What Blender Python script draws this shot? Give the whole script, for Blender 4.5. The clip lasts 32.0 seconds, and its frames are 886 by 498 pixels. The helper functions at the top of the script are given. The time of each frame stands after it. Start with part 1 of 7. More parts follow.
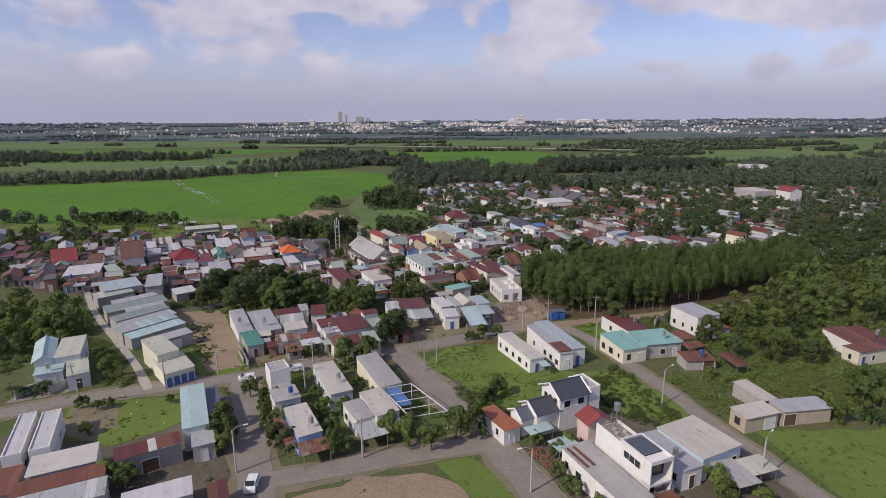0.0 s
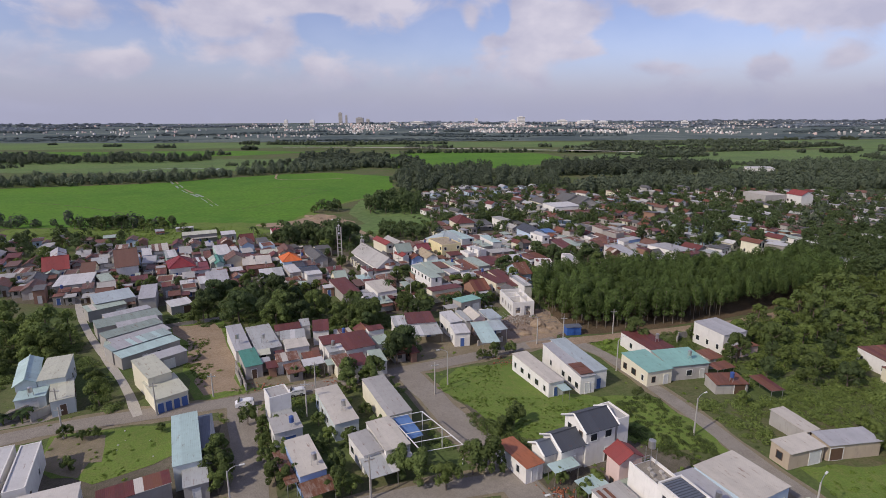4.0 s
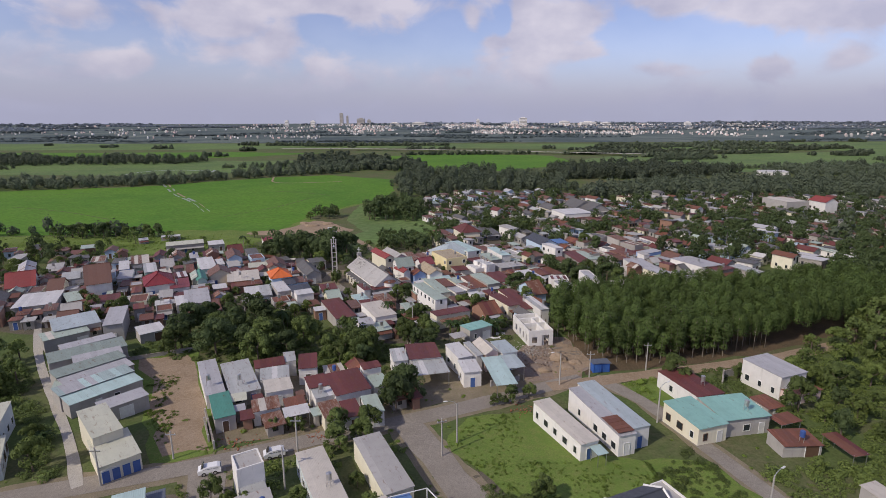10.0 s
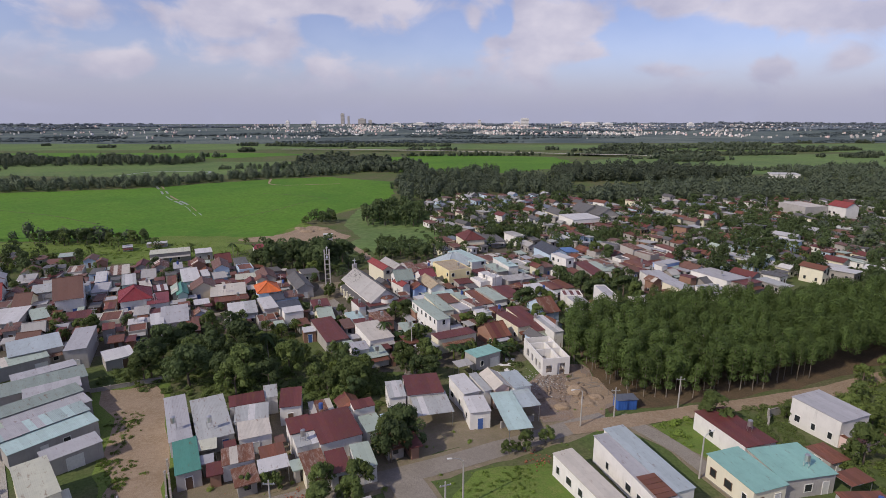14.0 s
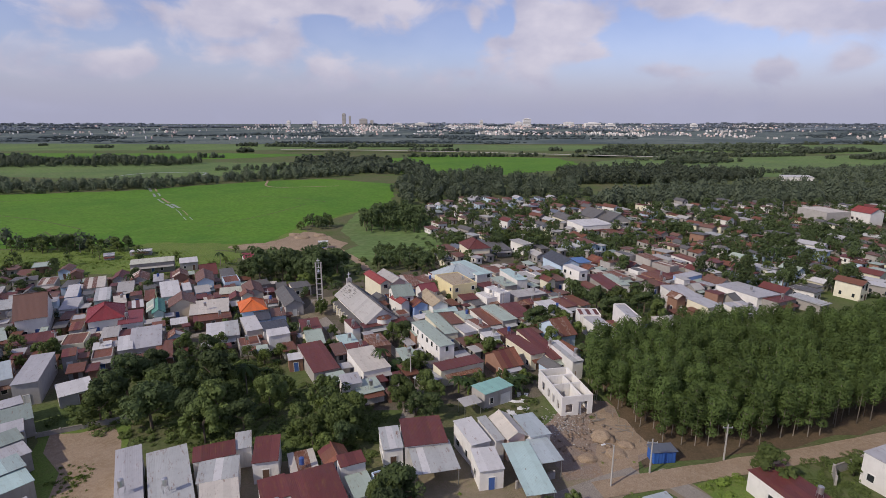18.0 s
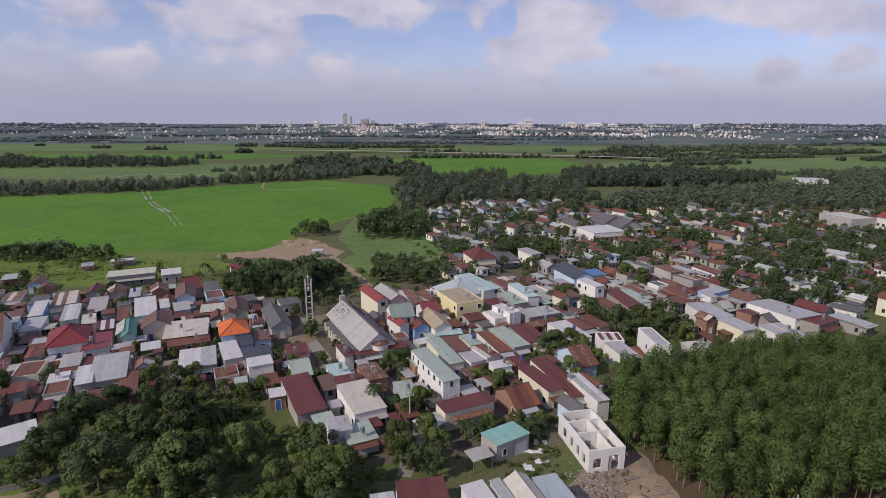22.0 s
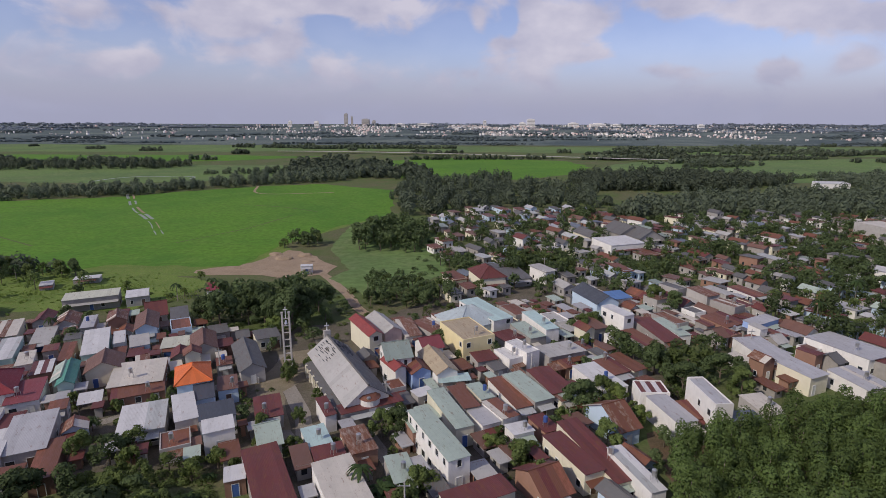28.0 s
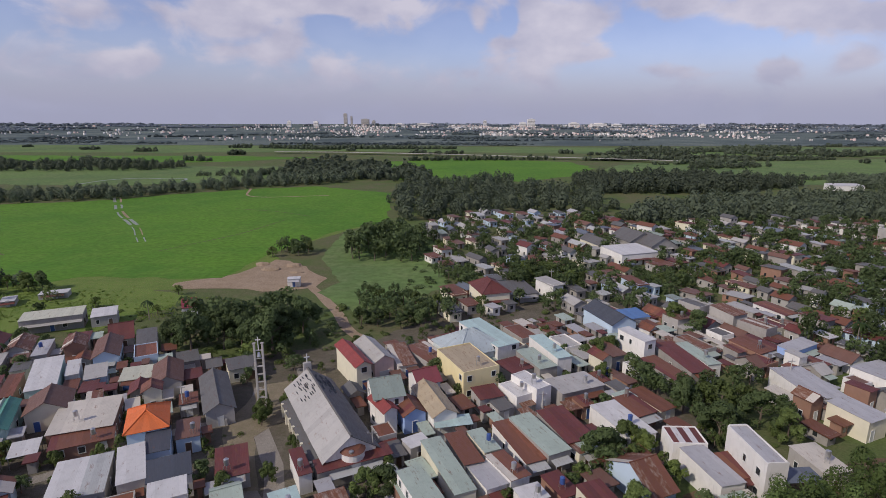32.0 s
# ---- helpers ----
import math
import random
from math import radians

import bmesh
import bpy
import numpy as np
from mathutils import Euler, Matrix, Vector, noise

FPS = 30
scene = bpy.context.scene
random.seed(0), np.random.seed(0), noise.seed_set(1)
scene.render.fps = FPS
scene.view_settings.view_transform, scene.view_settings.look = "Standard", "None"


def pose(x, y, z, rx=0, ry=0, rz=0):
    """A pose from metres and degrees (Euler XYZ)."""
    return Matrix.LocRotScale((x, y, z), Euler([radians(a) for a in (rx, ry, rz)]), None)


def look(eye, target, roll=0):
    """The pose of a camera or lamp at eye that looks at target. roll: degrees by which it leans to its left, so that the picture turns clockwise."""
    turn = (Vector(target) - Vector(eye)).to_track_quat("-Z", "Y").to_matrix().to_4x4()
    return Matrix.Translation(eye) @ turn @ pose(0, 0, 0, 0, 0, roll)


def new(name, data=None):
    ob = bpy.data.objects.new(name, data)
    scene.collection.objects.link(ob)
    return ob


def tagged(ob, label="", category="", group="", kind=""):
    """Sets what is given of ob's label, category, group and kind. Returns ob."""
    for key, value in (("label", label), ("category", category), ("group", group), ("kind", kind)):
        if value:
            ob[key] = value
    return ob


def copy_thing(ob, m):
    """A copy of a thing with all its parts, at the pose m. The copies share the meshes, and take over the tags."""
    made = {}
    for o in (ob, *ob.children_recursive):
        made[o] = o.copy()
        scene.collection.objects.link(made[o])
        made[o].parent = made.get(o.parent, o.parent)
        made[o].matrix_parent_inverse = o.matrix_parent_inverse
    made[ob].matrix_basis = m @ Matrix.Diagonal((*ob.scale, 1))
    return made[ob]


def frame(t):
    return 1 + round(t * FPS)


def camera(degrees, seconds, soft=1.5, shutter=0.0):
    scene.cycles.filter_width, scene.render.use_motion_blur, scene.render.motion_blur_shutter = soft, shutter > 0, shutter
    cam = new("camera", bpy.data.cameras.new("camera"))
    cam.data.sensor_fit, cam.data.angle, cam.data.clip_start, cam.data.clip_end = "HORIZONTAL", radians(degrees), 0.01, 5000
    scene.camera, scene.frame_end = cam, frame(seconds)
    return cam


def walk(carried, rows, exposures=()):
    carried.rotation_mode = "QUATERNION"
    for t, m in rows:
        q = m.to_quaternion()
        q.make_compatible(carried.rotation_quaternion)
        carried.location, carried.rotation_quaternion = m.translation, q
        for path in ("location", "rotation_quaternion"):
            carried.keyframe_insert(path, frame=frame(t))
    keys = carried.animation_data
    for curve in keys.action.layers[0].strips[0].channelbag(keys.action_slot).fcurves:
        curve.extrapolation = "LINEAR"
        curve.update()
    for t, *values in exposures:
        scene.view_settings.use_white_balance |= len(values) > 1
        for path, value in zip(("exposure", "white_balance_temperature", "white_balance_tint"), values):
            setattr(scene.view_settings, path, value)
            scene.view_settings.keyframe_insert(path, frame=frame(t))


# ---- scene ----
cam = camera(78.0, 32.0, soft=0.7)
PATH = [
    (0, look((0.02, 0.00, 52.00), (0.03, 97.11, 28.10), -0.358)),
    (2, look((-1.38, 3.48, 52.52), (-1.34, 100.60, 28.68), -0.340)),
    (4, look((-2.32, 8.18, 52.85), (-2.28, 105.31, 29.07), -0.311)),
    (6, look((-2.94, 13.86, 53.04), (-2.94, 111.00, 29.31), -0.275)),
    (8, look((-3.34, 20.32, 53.13), (-3.40, 117.48, 29.45), -0.233)),
    (10, look((-3.61, 27.40, 53.16), (-3.75, 124.56, 29.52), -0.187)),
    (12, look((-3.83, 34.92, 53.14), (-4.06, 132.10, 29.54), -0.138)),
    (14, look((-4.04, 42.76, 53.11), (-4.38, 139.95, 29.55), -0.089)),
    (16, look((-4.28, 50.81, 53.09), (-4.74, 148.00, 29.55), -0.041)),
    (18, look((-4.57, 58.98, 53.08), (-5.15, 156.18, 29.56), 0.004)),
    (20, look((-4.91, 67.20, 53.10), (-5.60, 164.40, 29.60), 0.043)),
    (22, look((-5.27, 75.43, 53.14), (-6.08, 172.63, 29.66), 0.076)),
    (24, look((-5.64, 83.65, 53.21), (-6.54, 180.86, 29.74), 0.100)),
    (26, look((-5.94, 91.87, 53.30), (-6.92, 189.07, 29.83), 0.113)),
    (28, look((-6.12, 100.09, 53.38), (-7.15, 197.30, 29.91), 0.114)),
    (30, look((-6.07, 108.39, 53.46), (-7.13, 205.59, 29.98), 0.100)),
    (32, look((-5.70, 116.81, 53.49), (-6.76, 214.01, 30.00), 0.070)),
]
walk(cam, PATH, [(0, 0.0, 6750, 13), (16, 0.0, 6750, 13), (24, -0.05, 6700, 13), (32, -0.12, 6650, 13)])


# ---- light ----
world = bpy.data.worlds.new("sky")
scene.world = world
world.use_nodes = True
SUN_DIR = Vector((-0.74, -0.56, 0.74)).normalized()


def build_sky():
    nt = world.node_tree
    nt.nodes.clear()
    N, L = nt.nodes.new, nt.links.new

    def math_node(op, a, b=None, c=None):
        n = N("ShaderNodeMath")
        n.operation = op
        for i, v in enumerate((a, b, c)):
            if v is None:
                continue
            if isinstance(v, (int, float)):
                n.inputs[i].default_value = v
            else:
                L(v, n.inputs[i])
        return n.outputs[0]

    def mix(fac, a, b):
        n = N("ShaderNodeMix")
        n.data_type = "RGBA"
        for v, i in ((fac, 0), (a, 6), (b, 7)):
            if isinstance(v, (tuple, int, float)):
                n.inputs[i].default_value = v
            else:
                L(v, n.inputs[i])
        return n.outputs[2]

    sky = N("ShaderNodeTexSky")
    sky.sky_type, sky.sun_disc = "NISHITA", False
    sky.sun_elevation = math.asin(SUN_DIR.z)
    sky.sun_rotation = math.atan2(SUN_DIR.x, SUN_DIR.y)
    sky.air_density, sky.dust_density, sky.ozone_density = 1.0, 0.6, 4.0
    clear = N("ShaderNodeVectorMath")
    clear.operation = "MULTIPLY"
    L(sky.outputs[0], clear.inputs[0])
    clear.inputs[1].default_value = SKY_GAIN
    tc = N("ShaderNodeTexCoord")
    sep = N("ShaderNodeSeparateXYZ")
    L(tc.outputs["Generated"], sep.inputs[0])
    x, y, z = sep.outputs
    ahead = math_node("MAXIMUM", y, 0.06)
    p, q = math_node("DIVIDE", x, ahead), math_node("DIVIDE", z, ahead)
    # puffs of cloud
    flat = N("ShaderNodeCombineXYZ")
    L(x, flat.inputs[0])
    L(y, flat.inputs[1])
    L(math_node("MULTIPLY", z, 1.7), flat.inputs[2])
    no = N("ShaderNodeTexNoise")
    no.inputs["Scale"].default_value, no.inputs["Detail"].default_value, no.inputs["Roughness"].default_value = 8.5, 8.0, 0.52
    no.inputs["Distortion"].default_value = 0.35
    L(flat.outputs[0], no.inputs["Vector"])
    total = math_node("MULTIPLY", math_node("SUBTRACT", no.outputs["Fac"], 0.50), 2.9)
    for cx, cy, sx, sy, gain in CLOUDS:
        u = math_node("MULTIPLY", math_node("SUBTRACT", p, cx), 1 / sx)
        v = math_node("MULTIPLY", math_node("SUBTRACT", q, cy), 1 / sy)
        d2 = math_node("ADD", math_node("MULTIPLY", u, u), math_node("MULTIPLY", v, v))
        total = math_node("ADD", total, math_node("MULTIPLY", math_node("POWER", 2.718, math_node("MULTIPLY", d2, -1.0)), gain))
    ramp = N("ShaderNodeMapRange")
    ramp.interpolation_type = "SMOOTHSTEP"
    L(total, ramp.inputs[0])
    ramp.inputs[1].default_value, ramp.inputs[2].default_value = -0.10, 0.50
    # body of the clouds: bright tops, grey undersides
    no2 = N("ShaderNodeTexNoise")
    no2.inputs["Scale"].default_value, no2.inputs["Detail"].default_value = 11.0, 5.0
    L(flat.outputs[0], no2.inputs["Vector"])
    shade = N("ShaderNodeMapRange")
    L(no2.outputs["Fac"], shade.inputs[0])
    shade.inputs[1].default_value, shade.inputs[2].default_value = 0.35, 0.65
    body = mix(shade.outputs[0], CLOUD_GREY, CLOUD_WHITE)
    fac = math_node("ADD", math_node("MULTIPLY", ramp.outputs[0], 0.74), 0.14)
    col = mix(fac, clear.outputs[0], body)
    # murky air low down
    low = N("ShaderNodeMapRange")
    low.interpolation_type = "SMOOTHSTEP"
    L(z, low.inputs[0])
    low.inputs[1].default_value, low.inputs[2].default_value = 0.115, 0.005
    col = mix(math_node("MULTIPLY", low.outputs[0], 0.9), col, HORIZON)
    bg = N("ShaderNodeBackground")
    bg.inputs[1].default_value = 1.0
    L(col, bg.inputs[0])
    out = N("ShaderNodeOutputWorld")
    L(bg.outputs[0], out.inputs[0])


SKY_GAIN = (0.119, 0.105, 0.126)
CLOUD_GREY, CLOUD_WHITE, HORIZON = (0.475, 0.475, 0.610, 1), (0.67, 0.65, 0.750, 1), (0.360, 0.388, 0.550, 1)
CLOUDS = ((0.189, 0.153, 0.077, 0.035, 1.30), (0.241, 0.100, 0.059, 0.013, 0.55), (0.360, 0.079, 0.069, 0.015, 0.50), (0.049, 0.159, 0.017, 0.027, 0.90), (0.082, 0.123, 0.025, 0.013, 0.70),
          (0.028, 0.072, 0.020, 0.012, 0.50), (-0.370, 0.166, 0.116, 0.031, 1.10), (-0.297, 0.114, 0.049, 0.021, 0.70), (-0.543, 0.095, 0.069, 0.022, 0.60), (-0.218, 0.086, 0.016, 0.016, 0.50),
          (-0.392, 0.114, 0.023, 0.010, 0.40), (-0.176, 0.185, 0.105, 0.015, 1.20), (-0.071, 0.175, 0.048, 0.021, 0.50), (0.592, 0.176, 0.182, 0.023, 1.30), (0.379, 0.187, 0.057, 0.013, 0.90),
          (0.574, 0.081, 0.039, 0.022, 1.10), (0.712, 0.095, 0.049, 0.025, 0.60), (0.316, 0.135, 0.043, 0.033, -1.20), (0.105, 0.159, 0.014, 0.029, -1.00), (-0.150, 0.123, 0.058, 0.027, -0.70),
          (0.006, 0.123, 0.029, 0.025, -0.70), (0.475, 0.109, 0.055, 0.021, -0.60), (-0.043, 0.100, 0.049, 0.020, -0.35), (-0.217, 0.150, 0.029, 0.017, -0.40))
build_sky()
sun = new("sun", bpy.data.lights.new("sun", "SUN"))
sun.data.energy, sun.data.angle, sun.data.color = 2.95, radians(0.6), (1.0, 0.93, 0.80)
sun.matrix_world = look(SUN_DIR * 100, (0, 0, 0))

# ---- materials ----
MATS = {}


def nodes_of(name):
    m = bpy.data.materials.new(name)
    m.use_nodes = True
    nt = m.node_tree
    return m, nt, nt.nodes["Principled BSDF"]


def noise_at(nt, scale, detail=4.0, rough=0.6, coords="Object", stretch=None):
    tc = nt.nodes.new("ShaderNodeTexCoord")
    n = nt.nodes.new("ShaderNodeTexNoise")
    n.inputs["Scale"].default_value, n.inputs["Detail"].default_value, n.inputs["Roughness"].default_value = scale, detail, rough
    src = tc.outputs[coords]
    if stretch:
        mp = nt.nodes.new("ShaderNodeMapping")
        mp.inputs["Scale"].default_value = stretch
        nt.links.new(src, mp.inputs[0])
        src = mp.outputs[0]
    nt.links.new(src, n.inputs["Vector"])
    return n.outputs["Fac"]


def span(nt, val, a, b, c=0.0, d=1.0):
    n = nt.nodes.new("ShaderNodeMapRange")
    nt.links.new(val, n.inputs[0])
    for i, v in enumerate((a, b, c, d)):
        n.inputs[i + 1].default_value = v
    return n.outputs[0]


def blend(nt, fac, a, b, mode="MIX"):
    n = nt.nodes.new("ShaderNodeMix")
    n.data_type, n.blend_type = "RGBA", mode
    for v, i in ((fac, 0), (a, 6), (b, 7)):
        if isinstance(v, tuple):
            n.inputs[i].default_value = (*v, 1) if len(v) == 3 else v
        elif isinstance(v, (int, float)):
            n.inputs[i].default_value = v
        else:
            nt.links.new(v, n.inputs[i])
    return n.outputs[2]


def vary(nt, col, amount):
    """A value shift of its own for every object."""
    info = nt.nodes.new("ShaderNodeObjectInfo")
    hsv = nt.nodes.new("ShaderNodeHueSaturation")
    nt.links.new(span(nt, info.outputs["Random"], 0, 1, 1 - amount, 1 + amount), hsv.inputs["Value"])
    nt.links.new(col, hsv.inputs["Color"])
    return hsv.outputs[0]


def relief(nt, bsdf, val, strength, dist):
    b = nt.nodes.new("ShaderNodeBump")
    b.inputs["Strength"].default_value, b.inputs["Distance"].default_value = strength, dist
    nt.links.new(val, b.inputs["Height"])
    nt.links.new(b.outputs[0], bsdf.inputs["Normal"])


def tin(name, col, rust=0.15, rough=0.55, metal=0.1):
    """Corrugated metal sheet: paint or zinc, streaked, with rust."""
    m, nt, b = nodes_of(name)
    big, fine = noise_at(nt, 0.35, 5), noise_at(nt, 2.2, 6, 0.7, stretch=(1, 0.25, 1))
    c = blend(nt, span(nt, big, 0.35, 0.7, 0, 0.45), col, tuple(v * 0.72 + 0.03 for v in col))
    grime = noise_at(nt, 0.9, 8, 0.75)
    c = blend(nt, span(nt, grime, 0.48, 0.72, 0, 0.55 if rust > 0.2 else 0.30), c, tuple(v * 0.5 + 0.015 for v in col))
    c = blend(nt, span(nt, fine, 0.62 - rust * 0.45, 0.80 - rust * 0.35), c, (0.16, 0.065, 0.035))
    nt.links.new(vary(nt, c, 0.16 if rust > 0.2 else 0.07), b.inputs["Base Color"])
    b.inputs["Roughness"].default_value, b.inputs["Metallic"].default_value = rough, metal
    nt.links.new(span(nt, fine, 0.3, 0.8, rough - 0.1, rough + 0.25), b.inputs["Roughness"])
    relief(nt, b, fine, 0.12, 0.02)
    MATS[name] = m
    return m


def plaster(name, col, dirt=0.35):
    m, nt, b = nodes_of(name)
    big, fine = noise_at(nt, 0.5, 6, 0.65), noise_at(nt, 1.6, 6, 0.7, stretch=(1, 1, 0.18))
    c = blend(nt, span(nt, big, 0.4, 0.75, 0, dirt), col, tuple(v * 0.62 for v in col))
    c = blend(nt, span(nt, fine, 0.55, 0.8, 0, dirt), c, (0.17, 0.155, 0.135))
    nt.links.new(vary(nt, c, 0.07), b.inputs["Base Color"])
    b.inputs["Roughness"].default_value = 0.85
    relief(nt, b, noise_at(nt, 9, 5), 0.2, 0.02)
    MATS[name] = m
    return m


def foliage(name, col, col2):
    m, nt, b = nodes_of(name)
    geo = nt.nodes.new("ShaderNodeNewGeometry")
    c = blend(nt, geo.outputs["Random Per Island"], col, col2)
    c = blend(nt, span(nt, noise_at(nt, 0.6, 3), 0.35, 0.7, 0, 0.6), c, tuple(v * 0.6 for v in col))
    c = vary(nt, c, 0.28)
    nt.links.new(c, b.inputs["Base Color"])
    b.inputs["Roughness"].default_value = 0.62
    b.inputs["Specular IOR Level"].default_value = 0.15
    tl = nt.nodes.new("ShaderNodeBsdfTranslucent")
    nt.links.new(c, tl.inputs["Color"])
    mx = nt.nodes.new("ShaderNodeMixShader")
    mx.inputs[0].default_value = 0.35
    nt.links.new(b.outputs[0], mx.inputs[1])
    nt.links.new(tl.outputs[0], mx.inputs[2])
    nt.links.new(mx.outputs[0], nt.nodes["Material Output"].inputs[0])
    MATS[name] = m
    return m


def soil(name, cols, scale=0.12, rough=0.95, detail=8, bump=0.5):
    m, nt, b = nodes_of(name)
    big, mid, fine = noise_at(nt, scale, detail), noise_at(nt, scale * 7, 6, 0.7), noise_at(nt, scale * 40, 4)
    c = blend(nt, span(nt, big, 0.4, 0.62), cols[0], cols[1])
    c = blend(nt, span(nt, mid, 0.45, 0.7, 0, 0.8), c, cols[2])
    c = blend(nt, span(nt, fine, 0.38, 0.68, 0, 0.62), c, tuple(v * 0.5 for v in cols[0]))
    nt.links.new(c, b.inputs["Base Color"])
    b.inputs["Roughness"].default_value = rough
    b.inputs["Specular IOR Level"].default_value = 0.15
    relief(nt, b, fine, bump, 0.25)
    MATS[name] = m
    return m


def plain(name, col, rough=0.6, metal=0.0):
    m, nt, b = nodes_of(name)
    n = noise_at(nt, 3.0, 4)
    c = blend(nt, span(nt, n, 0.35, 0.75, 0, 0.4), col, tuple(v * 0.6 for v in col))
    nt.links.new(vary(nt, c, 0.1), b.inputs["Base Color"])
    b.inputs["Roughness"].default_value, b.inputs["Metallic"].default_value = rough, metal
    MATS[name] = m
    return m


for nm, c, r in (("white", (0.58, 0.57, 0.565), 0.06), ("pale", (0.41, 0.42, 0.415), 0.14), ("paleblue", (0.40, 0.46, 0.485), 0.08),
                 ("lav", (0.41, 0.405, 0.42), 0.08), ("aqua", (0.42, 0.555, 0.54), 0.06), ("teal", (0.25, 0.47, 0.42), 0.05),
                 ("mint", (0.37, 0.44, 0.38), 0.12), ("mintlav", (0.34, 0.43, 0.42), 0.14), ("cream", (0.52, 0.52, 0.42), 0.10),
                 ("beige", (0.58, 0.54, 0.49), 0.06), ("tan", (0.56, 0.515, 0.45), 0.07), ("tanroof", (0.42, 0.34, 0.23), 0.15),
                 ("greyroof", (0.41, 0.395, 0.375), 0.08), ("slate", (0.12, 0.14, 0.18), 0.03), ("dark", (0.055, 0.062, 0.08), 0.0),
                 ("darkgrey", (0.125, 0.122, 0.12), 0.10), ("green", (0.07, 0.24, 0.19), 0.02), ("greensl", (0.24, 0.29, 0.26), 0.12),
                 ("red", (0.125, 0.030, 0.027), 0.22), ("redbright", (0.22, 0.024, 0.032), 0.05), ("redpink", (0.22, 0.05, 0.06), 0.08),
                 ("rust", (0.165, 0.060, 0.040), 0.55), ("rustbright", (0.24, 0.085, 0.05), 0.45), ("rustpale", (0.36, 0.29, 0.24), 0.75),
                 ("striperw", (0.55, 0.52, 0.50), 0.45), ("redstrip", (0.40, 0.30, 0.27), 0.4), ("bluesheet", (0.10, 0.20, 0.42), 0.02),
                 ("bluetarp", (0.03, 0.12, 0.42), 0.0), ("brown", (0.15, 0.075, 0.055), 0.1), ("redtile", (0.25, 0.045, 0.04), 0.06),
                 ("terracotta", (0.36, 0.12, 0.055), 0.2), ("orange", (0.62, 0.14, 0.03), 0.0)):
    tin("roof_" + nm, c, r, metal=0.0 if nm in ("orange", "terracotta", "redtile", "brown", "dark", "red", "rust") else 0.1)
for nm, c, dirt in (("white", (0.74, 0.72, 0.69), 0.36), ("cream", (0.70, 0.66, 0.52), 0.25), ("grey", (0.40, 0.38, 0.36), 0.5), ("pale", (0.55, 0.60, 0.60), 0.3),
                    ("concrete", (0.33, 0.31, 0.29), 0.6), ("blue", (0.30, 0.42, 0.70), 0.15), ("paleblue", (0.50, 0.62, 0.74), 0.15), ("pink", (0.66, 0.50, 0.46), 0.3),
                    ("yellow", (0.72, 0.62, 0.36), 0.2), ("brick", (0.30, 0.17, 0.12), 0.4), ("mint", (0.45, 0.60, 0.54), 0.25), ("tan", (0.46, 0.38, 0.29), 0.4)):
    plaster("wall_" + nm, c, dirt)
plain("glass", (0.03, 0.035, 0.04), 0.12)
plain("steel", (0.55, 0.55, 0.55), 0.3, 0.8)
plain("frame_white", (0.7, 0.7, 0.68), 0.5)
plain("wood_door", (0.12, 0.07, 0.045), 0.6)
plain("blue_paint", (0.06, 0.13, 0.36), 0.5)
plain("green_paint", (0.05, 0.28, 0.22), 0.5)
plain("pole_concrete", (0.42, 0.40, 0.37), 0.9)
plain("bark", (0.14, 0.11, 0.085), 0.95)
plain("bark_pale", (0.24, 0.21, 0.175), 0.95)
plain("rubber", (0.02, 0.02, 0.02), 0.8)
plain("car_white", (0.75, 0.75, 0.75), 0.25)
plain("tank_plastic", (0.05, 0.10, 0.30), 0.4)
foliage("leaf", (0.158, 0.208, 0.066), (0.100, 0.140, 0.047))
foliage("leaf_light", (0.190, 0.245, 0.070), (0.122, 0.170, 0.050))
foliage("leaf_dark", (0.120, 0.166, 0.065), (0.076, 0.110, 0.048))
foliage("leaf_acacia", (0.132, 0.190, 0.056), (0.085, 0.131, 0.042))
foliage("leaf_palm", (0.07, 0.11, 0.035), (0.035, 0.065, 0.025))
# middle-distance green, lightened and blued to carry some haze in its colour
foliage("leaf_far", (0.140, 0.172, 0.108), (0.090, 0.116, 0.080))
# far leaves paled and blued: distance haze mixed into the base colour
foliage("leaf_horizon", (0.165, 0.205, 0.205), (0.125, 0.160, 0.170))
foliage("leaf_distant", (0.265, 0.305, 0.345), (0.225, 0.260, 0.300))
foliage("leaf_low", (0.200, 0.285, 0.060), (0.140, 0.205, 0.046))
soil("ground_mix", ((0.105, 0.145, 0.048), (0.150, 0.135, 0.078), (0.085, 0.125, 0.040)), 0.05)
soil("grass", ((0.160, 0.235, 0.052), (0.120, 0.190, 0.042), (0.200, 0.215, 0.075)), 0.10)
soil("rice", ((0.108, 0.235, 0.028), (0.074, 0.185, 0.026), (0.130, 0.235, 0.040)), 0.012, bump=0.2)
# field and wood tones greyed blue, so the air haze sits in the colour
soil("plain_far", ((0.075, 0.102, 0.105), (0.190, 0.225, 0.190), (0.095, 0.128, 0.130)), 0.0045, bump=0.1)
soil("rice_dull", ((0.140, 0.220, 0.070), (0.105, 0.165, 0.066), (0.180, 0.22, 0.095)), 0.008, bump=0.2)
soil("village_soil", ((0.135, 0.115, 0.088), (0.185, 0.16, 0.128), (0.085, 0.095, 0.05)), 0.15)
soil("dirt", ((0.36, 0.27, 0.19), (0.30, 0.22, 0.145), (0.43, 0.35, 0.26)), 0.22)
soil("asphalt", ((0.300, 0.268, 0.232), (0.345, 0.310, 0.268), (0.240, 0.213, 0.185)), 0.25, 0.9)
soil("road_dust", ((0.30, 0.245, 0.18), (0.24, 0.20, 0.14), (0.20, 0.21, 0.10)), 0.4)
